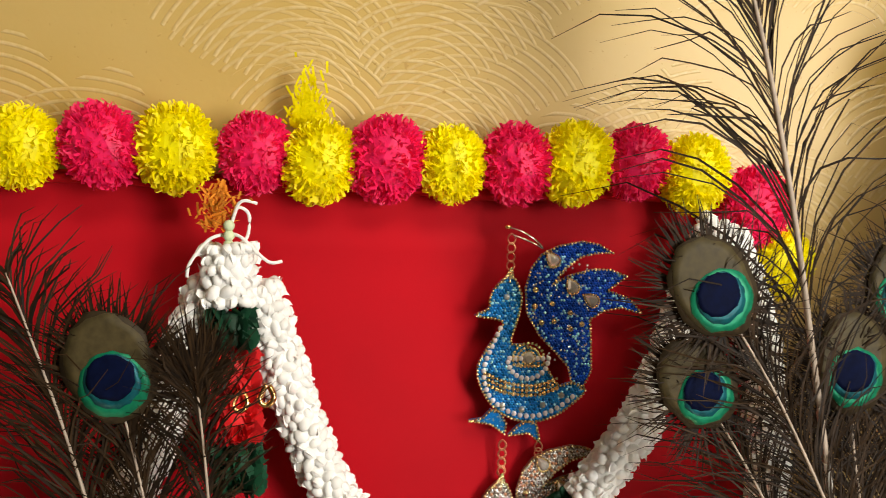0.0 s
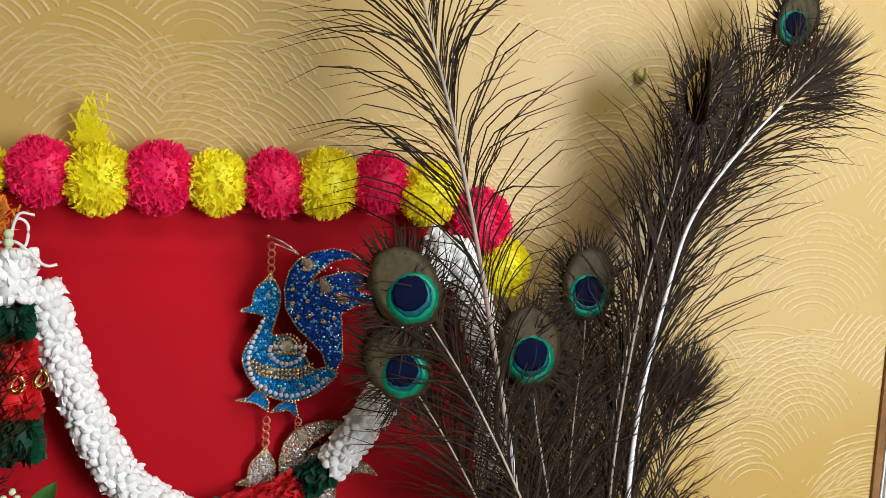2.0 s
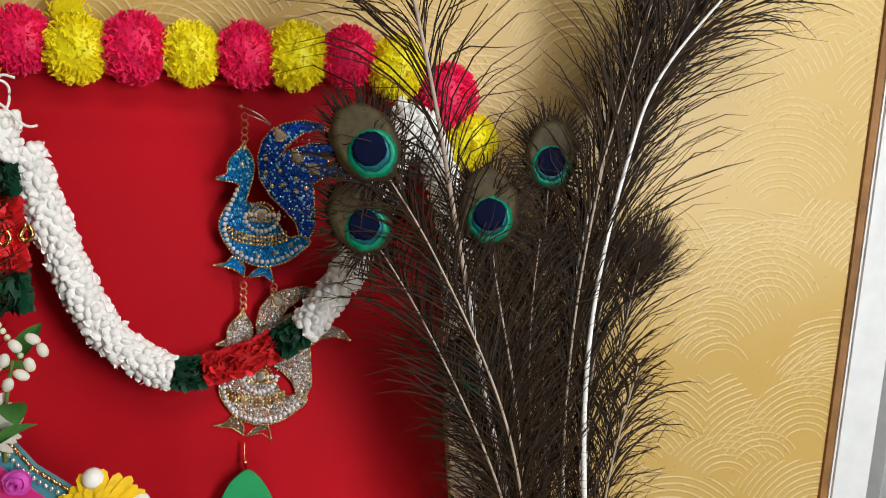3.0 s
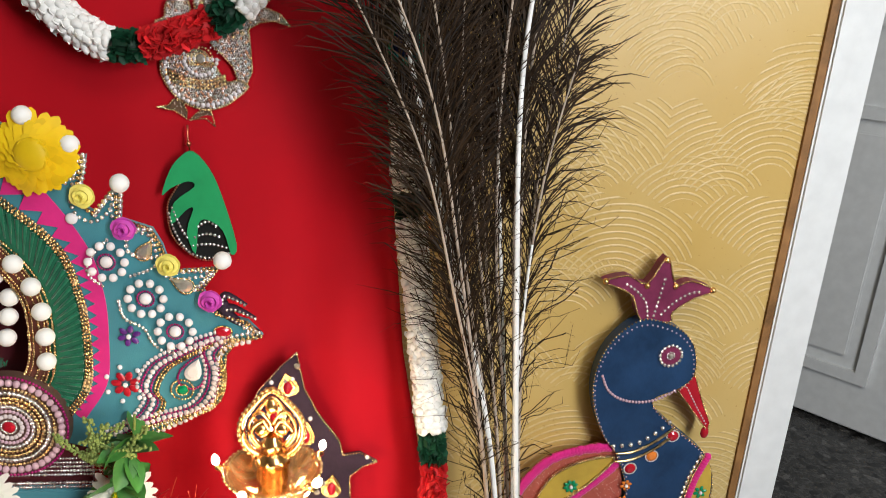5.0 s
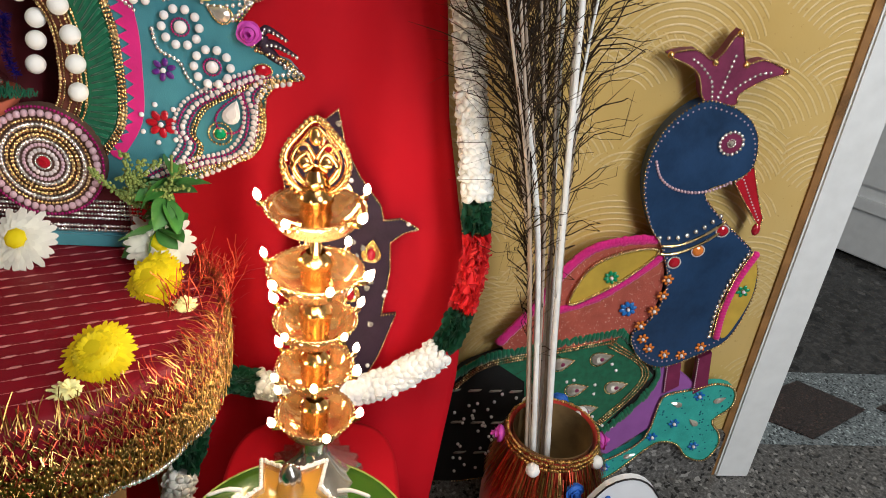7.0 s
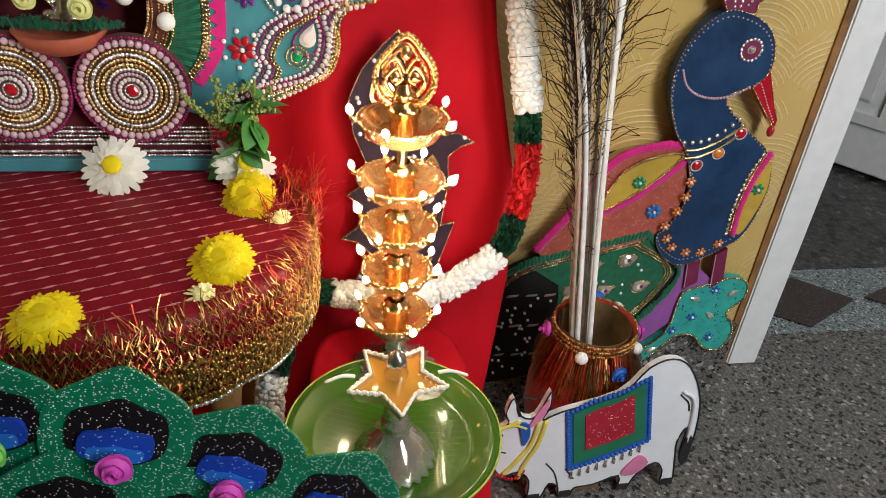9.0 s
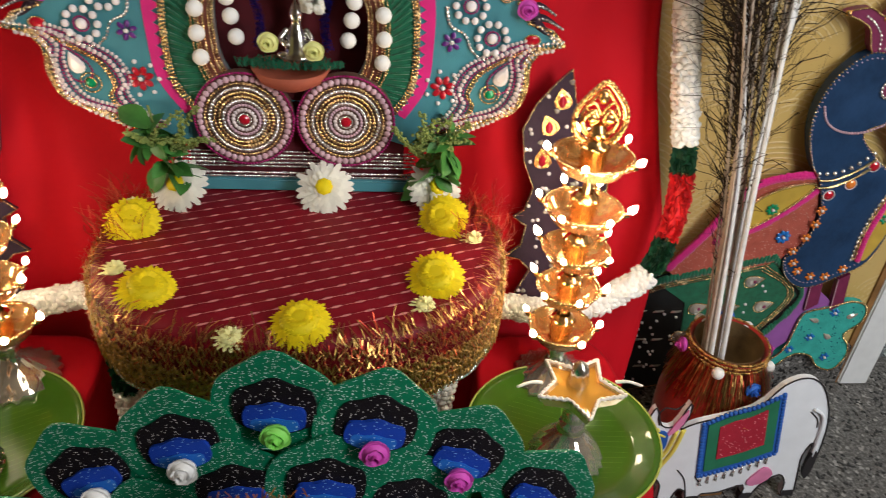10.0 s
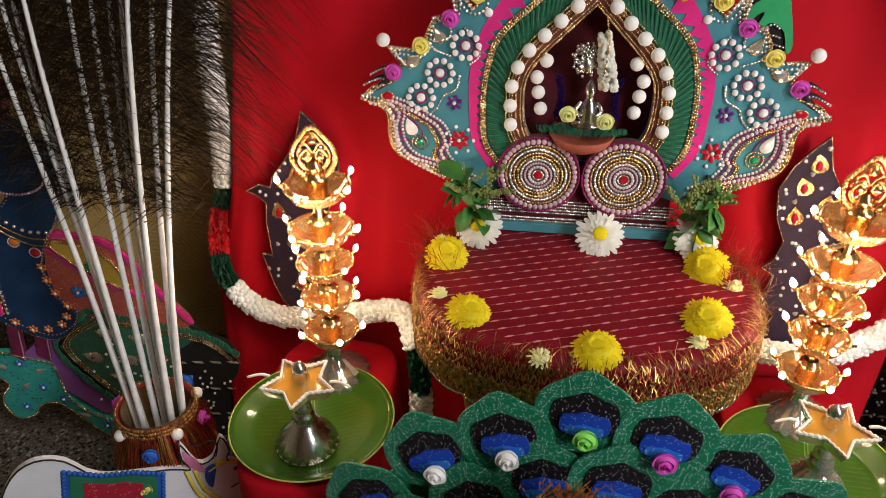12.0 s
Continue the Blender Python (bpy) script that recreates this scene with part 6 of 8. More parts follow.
def oil_lamp(x, y, turn, glass):
    t = thing("star_oil_lamp", (x, y, 0.2655), "star-shaped oil dish on a ribbed %s pedestal" % ("clear glass" if glass else "silver"), "lamp", "star oil lamps")
    m = RIBBED_GLASS if glass else SILVER
    part("pedestal", Shape().lathe([(0.0, 0.0), (0.039, 0.0), (0.041, 0.004), (0.039, 0.009), (0.035, 0.017), (0.027, 0.03), (0.017, 0.041), (0.011, 0.048), (0.014, 0.052), (0.014, 0.057), (0.01, 0.06), (0.012, 0.066), (0.01, 0.074), (0.008, 0.09), (0.012, 0.094), (0.0, 0.095)], 44, 0.07, 1), m, t, "ribbed bell pedestal")
    if not glass:
        part("foot_beading", Shape().tube([(0.0405 * math.cos(a), 0.0405 * math.sin(a), 0.0025) for a in np.linspace(0, 2 * math.pi, 40)], 0.0018, 6, False), SILVER, t)
    dish = Shape()
    outer, inner = star(0.05, 0.026, radians(turn)), star(0.045, 0.0235, radians(turn))
    n = len(outer)
    levels = [(star(0.012, 0.01, radians(turn)), 0.092), (star(0.04, 0.022, radians(turn)), 0.096), (outer, 0.112), (inner, 0.112), (star(0.036, 0.02, radians(turn)), 0.1), (star(0.01, 0.008, radians(turn)), 0.098)]
    dish.put([(px, py, z) for ring, z in levels for px, py in ring], [(j * n + i, j * n + (i + 1) % n, (j + 1) * n + (i + 1) % n, (j + 1) * n + i) for j in range(len(levels) - 1) for i in range(n)])
    part("dish", dish, AMBER_GLASS, t, "amber star dish", smooth=False)
    part("oil", Shape().put([(px, py, 0.108) for px, py in inner] + [(px * 0.95, py * 0.95, 0.1005) for px, py in inner], [tuple(range(n))[::-1]] + [(i, (i + 1) % n, n + (i + 1) % n, n + i) for i in range(n)]), OIL, t, "amber oil", smooth=False)
    frill = Shape()
    for i, q in enumerate(evenly(star(0.049, 0.0262, radians(turn)), 0.0021, True)):
        frill.ball((q[0], q[1], 0.1125 + 0.001 * math.sin(i * 1.9)), (0.0019, 0.0019, 0.0026), KNOB)
    part("frill", frill, WAX, t, "white frilled rim", kind="stuff")
    part("knob", Shape().lathe([(0.011, 0.104), (0.012, 0.112), (0.0095, 0.117), (0.0105, 0.122), (0.0085, 0.132), (0.003, 0.138), (0.0, 0.139)], 18, centre=(0, 0.008, 0)), SILVER, t, "silver wick holder")
    for sx in (1, -1):
        p0 = Vector((sx * 0.04, 0.004, 0.113))
        part("wick", Shape().tube(curve([p0, p0 + Vector((sx * 0.012, -0.002, 0.003)), p0 + Vector((sx * 0.028, -0.006, 0.0))], 5), [0.002] * 5 + [0.0017] * 5 + [0.001], 6), WAX, t, "cotton wick over the star's tip")


oil_lamp(0.26, 0.602, 36, True), oil_lamp(-0.39, 0.592, 30, False)


# ---- dark paisley birds behind the lamps ----
PAISLEY = [(0.281, 0.622), (0.2635, 0.606), (0.24, 0.579), (0.225, 0.546), (0.23, 0.505), (0.245, 0.47), (0.236, 0.44), (0.222, 0.43), (0.24, 0.418), (0.235, 0.39), (0.215, 0.375), (0.235, 0.37), (0.25, 0.355), (0.232, 0.32), (0.25, 0.29), (0.29, 0.285), (0.322, 0.315), (0.335, 0.341),
           (0.353, 0.394), (0.336, 0.391), (0.3435, 0.445), (0.342, 0.478), (0.357, 0.49), (0.373, 0.495), (0.353, 0.506), (0.334, 0.503), (0.33, 0.52), (0.307, 0.55), (0.29, 0.581)]


def paisley_bird(sign):
    ox = 0.285
    t = thing("paisley_cutout", pose(ox if sign > 0 else -0.463, 0.872, 0.446, -12, 0, 0), "dark plum paisley bird cut-out with gold beaded edge and red stones", "ornament", "paisley cut-outs")
    pts = [(sign * (x - ox), (z - 0.45)) for x, z in PAISLEY]
    b = part("board", slab(pts, -0.003, 0.003), NAVY, t, smooth=False)
    part("bead_edging", beads(Shape(), pts, 0.0034, 0.0014, -0.0034, True), GOLD_BEAD, b, kind="stuff")
    for x, z, a in ((0.272, 0.586, 10), (0.258, 0.553, 25), (0.253, 0.51, 10), (0.292, 0.53, -10), (0.322, 0.468, -5), (0.3, 0.42, 0), (0.29, 0.35, 0)):
        o = drop(sign * (x - ox), z - 0.45, 0.0155, 0.027, a * sign)
        s = part("gilt_drop", slab(o, -0.0055, -0.003), GOLD, b, "gilt teardrop with a red stone", smooth=False)
        part("red_stone", Shape().ball((sign * (x - ox), -0.0056, z - 0.4535), (0.0052, 0.0035, 0.0075)), RED_GEM, s)
        part("stone_setting", beads(Shape(), drop(sign * (x - ox), z - 0.452, 0.0125, 0.022, a * sign), 0.0022, 0.0009, -0.0058, True), GOLD_BEAD, s, kind="stuff")
    placed = 0
    while placed < 62:
        x, z = random.uniform(0.225, 0.365), random.uniform(0.3, 0.61)
        inside = False
        for (x0, z0), (x1, z1) in zip(PAISLEY, PAISLEY[1:] + PAISLEY[:1]):
            if (z0 > z) != (z1 > z) and x < x0 + (x1 - x0) * (z - z0) / (z1 - z0):
                inside = not inside
        near = min((x - q[0]) ** 2 + (z - q[1]) ** 2 for q in PAISLEY)
        if inside and near > 0.00004:
            if placed % 3:
                part("crystal", SMALL_PEARL, SILVER_BEAD, b, at=(sign * (x - ox), -0.0035, z - 0.45))
            else:
                gem("crystal_leaf", drop(sign * (x - ox), z - 0.45, 0.005, 0.008, random.uniform(-60, 60)), -0.0035, CLEAR_GEM, b, "", None)
            placed += 1
    part("strut", Shape().box((-0.01, 0.003, -0.17), (0.01, 0.007, 0.0)), TIMBER, t, smooth=False)


paisley_bird(1), paisley_bird(-1)
# ---- large painted peacocks against the wall ----
PK_BODY = [(0.696, 0.434), (0.676, 0.46), (0.656, 0.507), (0.652, 0.552), (0.666, 0.596), (0.7, 0.628), (0.7354, 0.625), (0.765, 0.6095), (0.7814, 0.585), (0.7856, 0.552), (0.769, 0.532), (0.734, 0.5125), (0.7665, 0.477), (0.801, 0.4495), (0.823, 0.429), (0.84, 0.39),
           (0.84, 0.345), (0.8266, 0.292), (0.796, 0.266), (0.744, 0.239), (0.707, 0.253), (0.6864, 0.291), (0.708, 0.321), (0.7176, 0.376)]
PK_CROWN = [(0.7027, 0.628), (0.688, 0.659), (0.668, 0.671), (0.648, 0.679), (0.678, 0.687), (0.7037, 0.677), (0.7245, 0.712), (0.74, 0.676), (0.7605, 0.681), (0.793, 0.669), (0.7675, 0.658), (0.742, 0.639), (0.741, 0.626)]
PK_BEAK = [(0.769, 0.527), (0.7875, 0.551), (0.803, 0.515), (0.8206, 0.4795), (0.82, 0.466)]
PK_WING = [(0.506, 0.2675), (0.548, 0.333), (0.577, 0.388), (0.609, 0.423), (0.6516, 0.4355), (0.692, 0.44), (0.711, 0.394), (0.712, 0.34), (0.684, 0.289), (0.56, 0.256)]
PK_WING_EYE = [(0.5895, 0.339), (0.607, 0.393), (0.647, 0.421), (0.695, 0.4275), (0.669, 0.392), (0.629, 0.359)]
PK_TAIL = [(0.445, 0.204), (0.489, 0.2405), (0.558, 0.2625), (0.674, 0.293), (0.7445, 0.218), (0.682, 0.108), (0.632, 0.0665), (0.59, 0.03), (0.5, 0.006), (0.425, 0.004), (0.428, 0.108)]
PK_PURPLE = [(0.741, 0.234), (0.751, 0.244), (0.806, 0.2), (0.79, 0.15), (0.7, 0.06), (0.66, 0.07), (0.682, 0.108)]
PK_PERCH = [(0.758, 0.16), (0.766, 0.182), (0.806, 0.194), (0.838, 0.205), (0.867, 0.1955), (0.872, 0.163), (0.849, 0.134), (0.866, 0.11), (0.872, 0.083), (0.857, 0.0525), (0.8265, 0.06), (0.805, 0.085), (0.78, 0.09), (0.763, 0.08), (0.735, 0.045), (0.715, 0.02), (0.69, 0.004), (0.64, 0.004), (0.65, 0.03), (0.7, 0.05), (0.75, 0.095)]


def painted_peacock(sign, at):
    ox = 0.7
    t = thing("peacock_cutout", at, "large painted peacock cut-out on a perch, edged with gold beads", "ornament", "peacock cut-outs")
    loc = lambda pts, n=4, closed=True: [(sign * (x - ox), z) for x, z in (curve(pts, n, closed) if n > 1 else pts)]

    def layer(name, pts, y0, y1, m, label, edge=GOLD_BEAD, n=4, r=0.0019, step=0.0042):
        ob = part(name, slab(loc(pts, n), y0, y1), m, t, label, smooth=False)
        if edge:
            part("bead_edging", beads(Shape(), loc(pts, n), step, r, y0 - 0.0008, True), edge, ob, kind="stuff")
        return ob

    tail = layer("tail", PK_TAIL, -0.004, 0.008, BLACK_FELT, "dark tail with rows of crystals", n=3)
    green = part("tail_cover", slab(loc([(0.5, 0.236), (0.56, 0.258), (0.674, 0.288), (0.737, 0.217), (0.68, 0.115), (0.6, 0.05), (0.56, 0.12), (0.55, 0.2)], 1), -0.0062, -0.004), GREEN_FELT, tail, "dark green felt tail cover", smooth=False)
    ruffle = Shape()
    for line in ([(0.44, 0.2), (0.489, 0.2405), (0.56, 0.2625), (0.674, 0.293)], [(0.674, 0.293), (0.7445, 0.218), (0.682, 0.108), (0.63, 0.066)]):
        for q in evenly(curve(line, 6), 0.006):
            ruffle.ball((sign * (q[0] - ox), -0.007, q[1]), (0.0045, 0.003, 0.009), KNOB, Euler((0, random.uniform(-0.5, 0.5), 0)))
    part("green_ruffle", ruffle, GREEN_FELT, tail, "ruffled green edge", kind="stuff")
    br = Shape()
    for off in (0.008, 0.0125, 0.017):
        for line in ([(0.45, 0.2 - off), (0.489, 0.2405 - off), (0.56, 0.2625 - off), (0.67, 0.293 - off)], [(0.67 - off * 0.6, 0.285 - off), (0.738 - off, 0.218), (0.677 - off, 0.115), (0.626 - off, 0.073)]):
            beads(br, loc(line, 6, False), 0.0036, 0.0017, -0.0072, jitter=0.3)
    part("gold_braid", br, GOLD_BEAD, tail, "gold braid inside the tail's edge", kind="stuff")
    for x, z in ((0.655, 0.246), (0.628, 0.189), (0.686, 0.1955), (0.6, 0.235), (0.575, 0.19), (0.62, 0.13), (0.56, 0.13), (0.65, 0.15)):
        eye = gem("tail_eye", drop(sign * (x - ox), z, 0.014, 0.03, sign * -70), -0.0068, CLEAR_GEM, tail, "mirror eye with a plum stone")
        part("plum_stone", Shape().ball((sign * (x - ox), -0.009, z), (0.004, 0.002, 0.004)), PLUM, tail)
    for _ in range(90):
        u, v = random.random(), random.random()
        x, z = 0.44 + 0.26 * u, 0.02 + 0.2 * v * (0.6 + 0.6 * u)
        if z < 0.25 and x - 0.43 > 0.02:
            part("crystal", SMALL_PEARL, SILVER_BEAD, tail, at=(sign * (x - ox), -0.0062, z))
    for k in range(11):
        x, z = 0.45 + 0.03 * (k % 4) + 0.01 * (k // 4), 0.18 - 0.06 * (k // 4)
        gem("crystal_bar", [(sign * (x - ox + a), z + b) for a, b in ((-0.01, -0.001), (0.008, 0.001), (0.01, 0.004), (-0.007, 0.003))], -0.005, CLEAR_GEM, tail, "", None)
    layer("purple_skirt", PK_PURPLE, -0.003, 0.006, PURPLE, "plain purple board below the tail", None, 1)
    perch = layer("perch", PK_PERCH, -0.006, 0.006, AQUA_PAINT, "aqua painted perch with a trefoil end", GOLD_BEAD, 3, 0.0022)
    for x, z in ((0.816, 0.182), (0.79, 0.128), (0.832, 0.083), (0.762, 0.1), (0.70, 0.035)):
        petal_flower("blue_flower", sign * (x - ox), z, -0.0075, BLUE_GEM, perch, 0.009, "blue crystal flower")
    for x, z, a in ((0.785, 0.165, 70), (0.85, 0.175, -60), (0.82, 0.13, 50), (0.735, 0.06, -60)):
        gem("crystal_leaf", drop(sign * (x - ox), z, 0.007, 0.02, sign * a), -0.0068, CLEAR_GEM, perch, "", None)
    for x0, x1 in ((0.752, 0.77), (0.797, 0.814)):
        leg = part("leg", slab([(sign * (x - ox), z) for x, z in ((x0, 0.25), (x1, 0.262), (x1 + 0.01, 0.2), (x0 + 0.008, 0.185))], -0.007, 0.004), PLUM, t, "dark leg dotted with pink", smooth=False)
        part("bead_edging", beads(Shape(), [(sign * (x0 - ox), 0.25), (sign * (x0 + 0.008 - ox), 0.187)], 0.004, 0.0013, -0.0075), PINK_PEARL, leg, kind="stuff")
    wing = layer("wing", PK_WING, -0.008, 0.004, CORAL, "coral glitter wing edged with magenta felt", None)
    pinkline = Shape()
    for line, w in (([(0.506, 0.272), (0.548, 0.333), (0.577, 0.388), (0.609, 0.423), (0.6516, 0.4375), (0.692, 0.441)], 0.008), ([(0.57, 0.322), (0.629, 0.35), (0.669, 0.383), (0.706, 0.42)], 0.008)):
        for q in evenly(curve(line, 6), 0.005):
            pinkline.ball((sign * (q[0] - ox), -0.0085, q[1]), (w * random.uniform(0.8, 1.1), 0.003, w * random.uniform(0.8, 1.1)), KNOB)
    part("magenta_edge", pinkline, PINK_FELT, wing, "ruffled magenta felt edge", kind="stuff")
    eye = part("wing_eye", slab(loc(PK_WING_EYE), -0.0105, -0.008), MUSTARD, wing, "mustard leaf shape with gold braid", smooth=False)
    part("bead_edging", beads(beads(Shape(), loc(PK_WING_EYE), 0.0044, 0.0024, -0.011, True), loc(PK_WING_EYE), 0.003, 0.0016, -0.013, True), GOLD_BEAD, eye, kind="stuff")
    body = layer("body", PK_BODY, -0.013, 0.004, NAVY_PAINT, "navy painted neck and breast", GOLD_BEAD, 4, 0.0014, 0.0052)
    jaw = loc([(0.662, 0.55), (0.672, 0.53), (0.69, 0.517), (0.715, 0.512), (0.74, 0.516), (0.765, 0.53)], 6, False)
    part("jaw_beading", beads(Shape(), jaw, 0.0045, 0.0022, -0.0135), PINK_PEARL, body, "rose beads along the jaw", kind="stuff")
    dots = Shape()
    beads(dots, [(p[0] * 0.94 + (0.003 if p[0] > 0 else 0.0), (p[1] - 0.45) * 0.955 + 0.45) for p in loc(PK_BODY)], 0.007, 0.0012, -0.0132, True)
    part("dot_edging", dots, PINK_PEARL, body, kind="stuff")
    petal_flower("chest_patch", sign * 0.124, 0.372, -0.016, GREEN_GEM, body, 0.01, "green crystal flower")
    patch = [(0.826, 0.425), (0.838, 0.39), (0.838, 0.35), (0.823, 0.298), (0.812, 0.3), (0.812, 0.35), (0.818, 0.39)]
    part("mustard_patch", slab(loc(patch), -0.0145, -0.013), MUSTARD, body, "mustard patch on the breast", smooth=False)
    edge = Shape()
    beads(edge, loc([(0.826, 0.428), (0.813, 0.39), (0.806, 0.34), (0.808, 0.295)], 6, False), 0.005, 0.0055, -0.0145)
    part("magenta_trim", edge, PINK_FELT, body, "magenta felt strip", kind="stuff")
    st = Shape()
    beads(st, loc([(0.815, 0.428), (0.802, 0.39), (0.795, 0.34), (0.797, 0.29)], 6, False), 0.0085, 0.0028, -0.0145)
    part("crystal_line", st, SILVER_BEAD, body, kind="stuff")
    gb = Shape()
    for dx in (0.0, 0.004):
        beads(gb, loc([(0.821 - dx, 0.43), (0.808 - dx, 0.39), (0.801 - dx, 0.34), (0.803 - dx, 0.292)], 6, False), 0.003, 0.0017, -0.0145, jitter=0.3)
    for dz in (0.0, -0.012):
        gb.tube([(p[0], -0.0145, p[1]) for p in loc([(0.695, 0.435 + dz), (0.72, 0.438 + dz), (0.75, 0.455 + dz), (0.772, 0.475 + dz)], 5, False)], 0.002, 6)
    part("collar", gb, GOLD_BEAD, body, "gold necklace braid", kind="stuff")
    pn = Shape()
    beads(pn, loc([(0.69, 0.447), (0.72, 0.45), (0.746, 0.466), (0.768, 0.488)], 6, False), 0.012, 0.0034, -0.0145)
    part("pearl_necklace", pn, SILVER_BEAD, body, kind="stuff")
    for x, z, m in ((0.746, 0.43, ORANGE_GEM), (0.771, 0.4605, RED_GEM), (0.7184, 0.411, RED_GEM)):
        gem("round_stone", circle(sign * (x - ox), z, 0.0075, 12), -0.014, m, body, "round stone in a white setting", PEARL_STRING)
    gold_f = [(0.716, 0.385), (0.715, 0.36), (0.708, 0.335), (0.695, 0.31), (0.703, 0.288), (0.715, 0.272), (0.74, 0.262), (0.765, 0.262), (0.79, 0.277)]
    for x, z in gold_f:
        petal_flower("gold_flower", sign * (x - ox), z, -0.0148, ORANGE_GEM, body, 0.0085, "small gilt flower")
    e = part("eye", slab(circle(sign * (0.7484 - ox), 0.5798, 0.0135, 20), -0.0145, -0.013), PLUM, body, "beaded eye", smooth=False)
    part("eye_beading", beads(beads(Shape(), circle(sign * (0.7484 - ox), 0.5798, 0.0145), 0.0056, 0.0025, -0.015, True), circle(sign * (0.7484 - ox), 0.5798, 0.005), 0.003, 0.0013, -0.015, True), SILVER_BEAD, e, kind="stuff")
    gem("pupil", circle(sign * (0.7484 - ox), 0.5798, 0.0035, 10), -0.015, CLEAR_GEM, e, "", None)
    petal_flower("blue_flower", sign * (0.6734 - ox), 0.3334, -0.0105, BLUE_GEM, wing, 0.0125, "turquoise crystal flower", 8)
    petal_flower("green_flower", sign * (0.6395 - ox), 0.3835, -0.0125, GREEN_GEM, wing, 0.0105, "green crystal flower", 8)
    crown = layer("crown", PK_CROWN, -0.011, 0.004, PLUM, "plum three-pointed crown", GOLD_BEAD, 3, 0.0014, 0.003)
    cb = Shape()
    for line in ([(0.71, 0.634), (0.705, 0.652), (0.69, 0.668), (0.675, 0.677)], [(0.718, 0.634), (0.722, 0.66), (0.726, 0.685)], [(0.728, 0.636), (0.742, 0.652), (0.76, 0.664), (0.775, 0.667)]):
        beads(cb, loc(line, 5, False), 0.0062, 0.0022, -0.0115)
    part("crown_beading", cb, SILVER_BEAD, crown, kind="stuff")
    for x, z in ((0.65, 0.679), (0.7245, 0.708), (0.791, 0.669), (0.704, 0.674), (0.741, 0.674)):
        part("gilt_tip", Shape().ball((sign * (x - ox), -0.011, z), 0.0042), GOLD, crown)
    beak = layer("beak", PK_BEAK, -0.011, 0.004, RED_GEM, "red pointed beak", GOLD_BEAD, 1, 0.0012, 0.003)
    part("beak_beading", beads(Shape(), loc([(0.78, 0.532), (0.80, 0.5), (0.817, 0.475)], 1, False), 0.005, 0.0013, -0.0115), PINK_PEARL, beak, kind="stuff")
    part("beak_tip", Shape().ball((sign * (0.817 - ox), -0.01, 0.463), (0.006, 0.005, 0.009)), RED_GEM, beak, "red bead held in the beak")
    return t


painted_peacock(1, (0.7, 0.982, 0.0)), painted_peacock(-1, pose(-0.852, 0.80, 0.0, 0, 0, 8))

# ---- painted cows ----
COW = [(0.412, 0.105), (0.42, 0.135), (0.4375, 0.1496), (0.432, 0.166), (0.4395, 0.191), (0.453, 0.16), (0.4727, 0.157), (0.487, 0.196), (0.4897, 0.172), (0.4827, 0.15), (0.507, 0.1605), (0.582, 0.181), (0.6135, 0.22), (0.6423, 0.231), (0.67, 0.2163), (0.6955, 0.173),
       (0.708, 0.1286), (0.712, 0.07), (0.698, 0.06), (0.696, 0.11), (0.688, 0.085), (0.694, 0.05), (0.702, 0.002), (0.683, 0.002), (0.68, 0.03), (0.664, 0.048), (0.64, 0.028), (0.63, 0.002), (0.617, 0.002), (0.613, 0.03), (0.576, 0.018), (0.55, 0.016), (0.545, 0.002), (0.528, 0.002), (0.525, 0.02), (0.51, 0.03), (0.5, 0.002), (0.483, 0.002), (0.48, 0.04), (0.462, 0.06), (0.44, 0.055), (0.425, 0.075)]


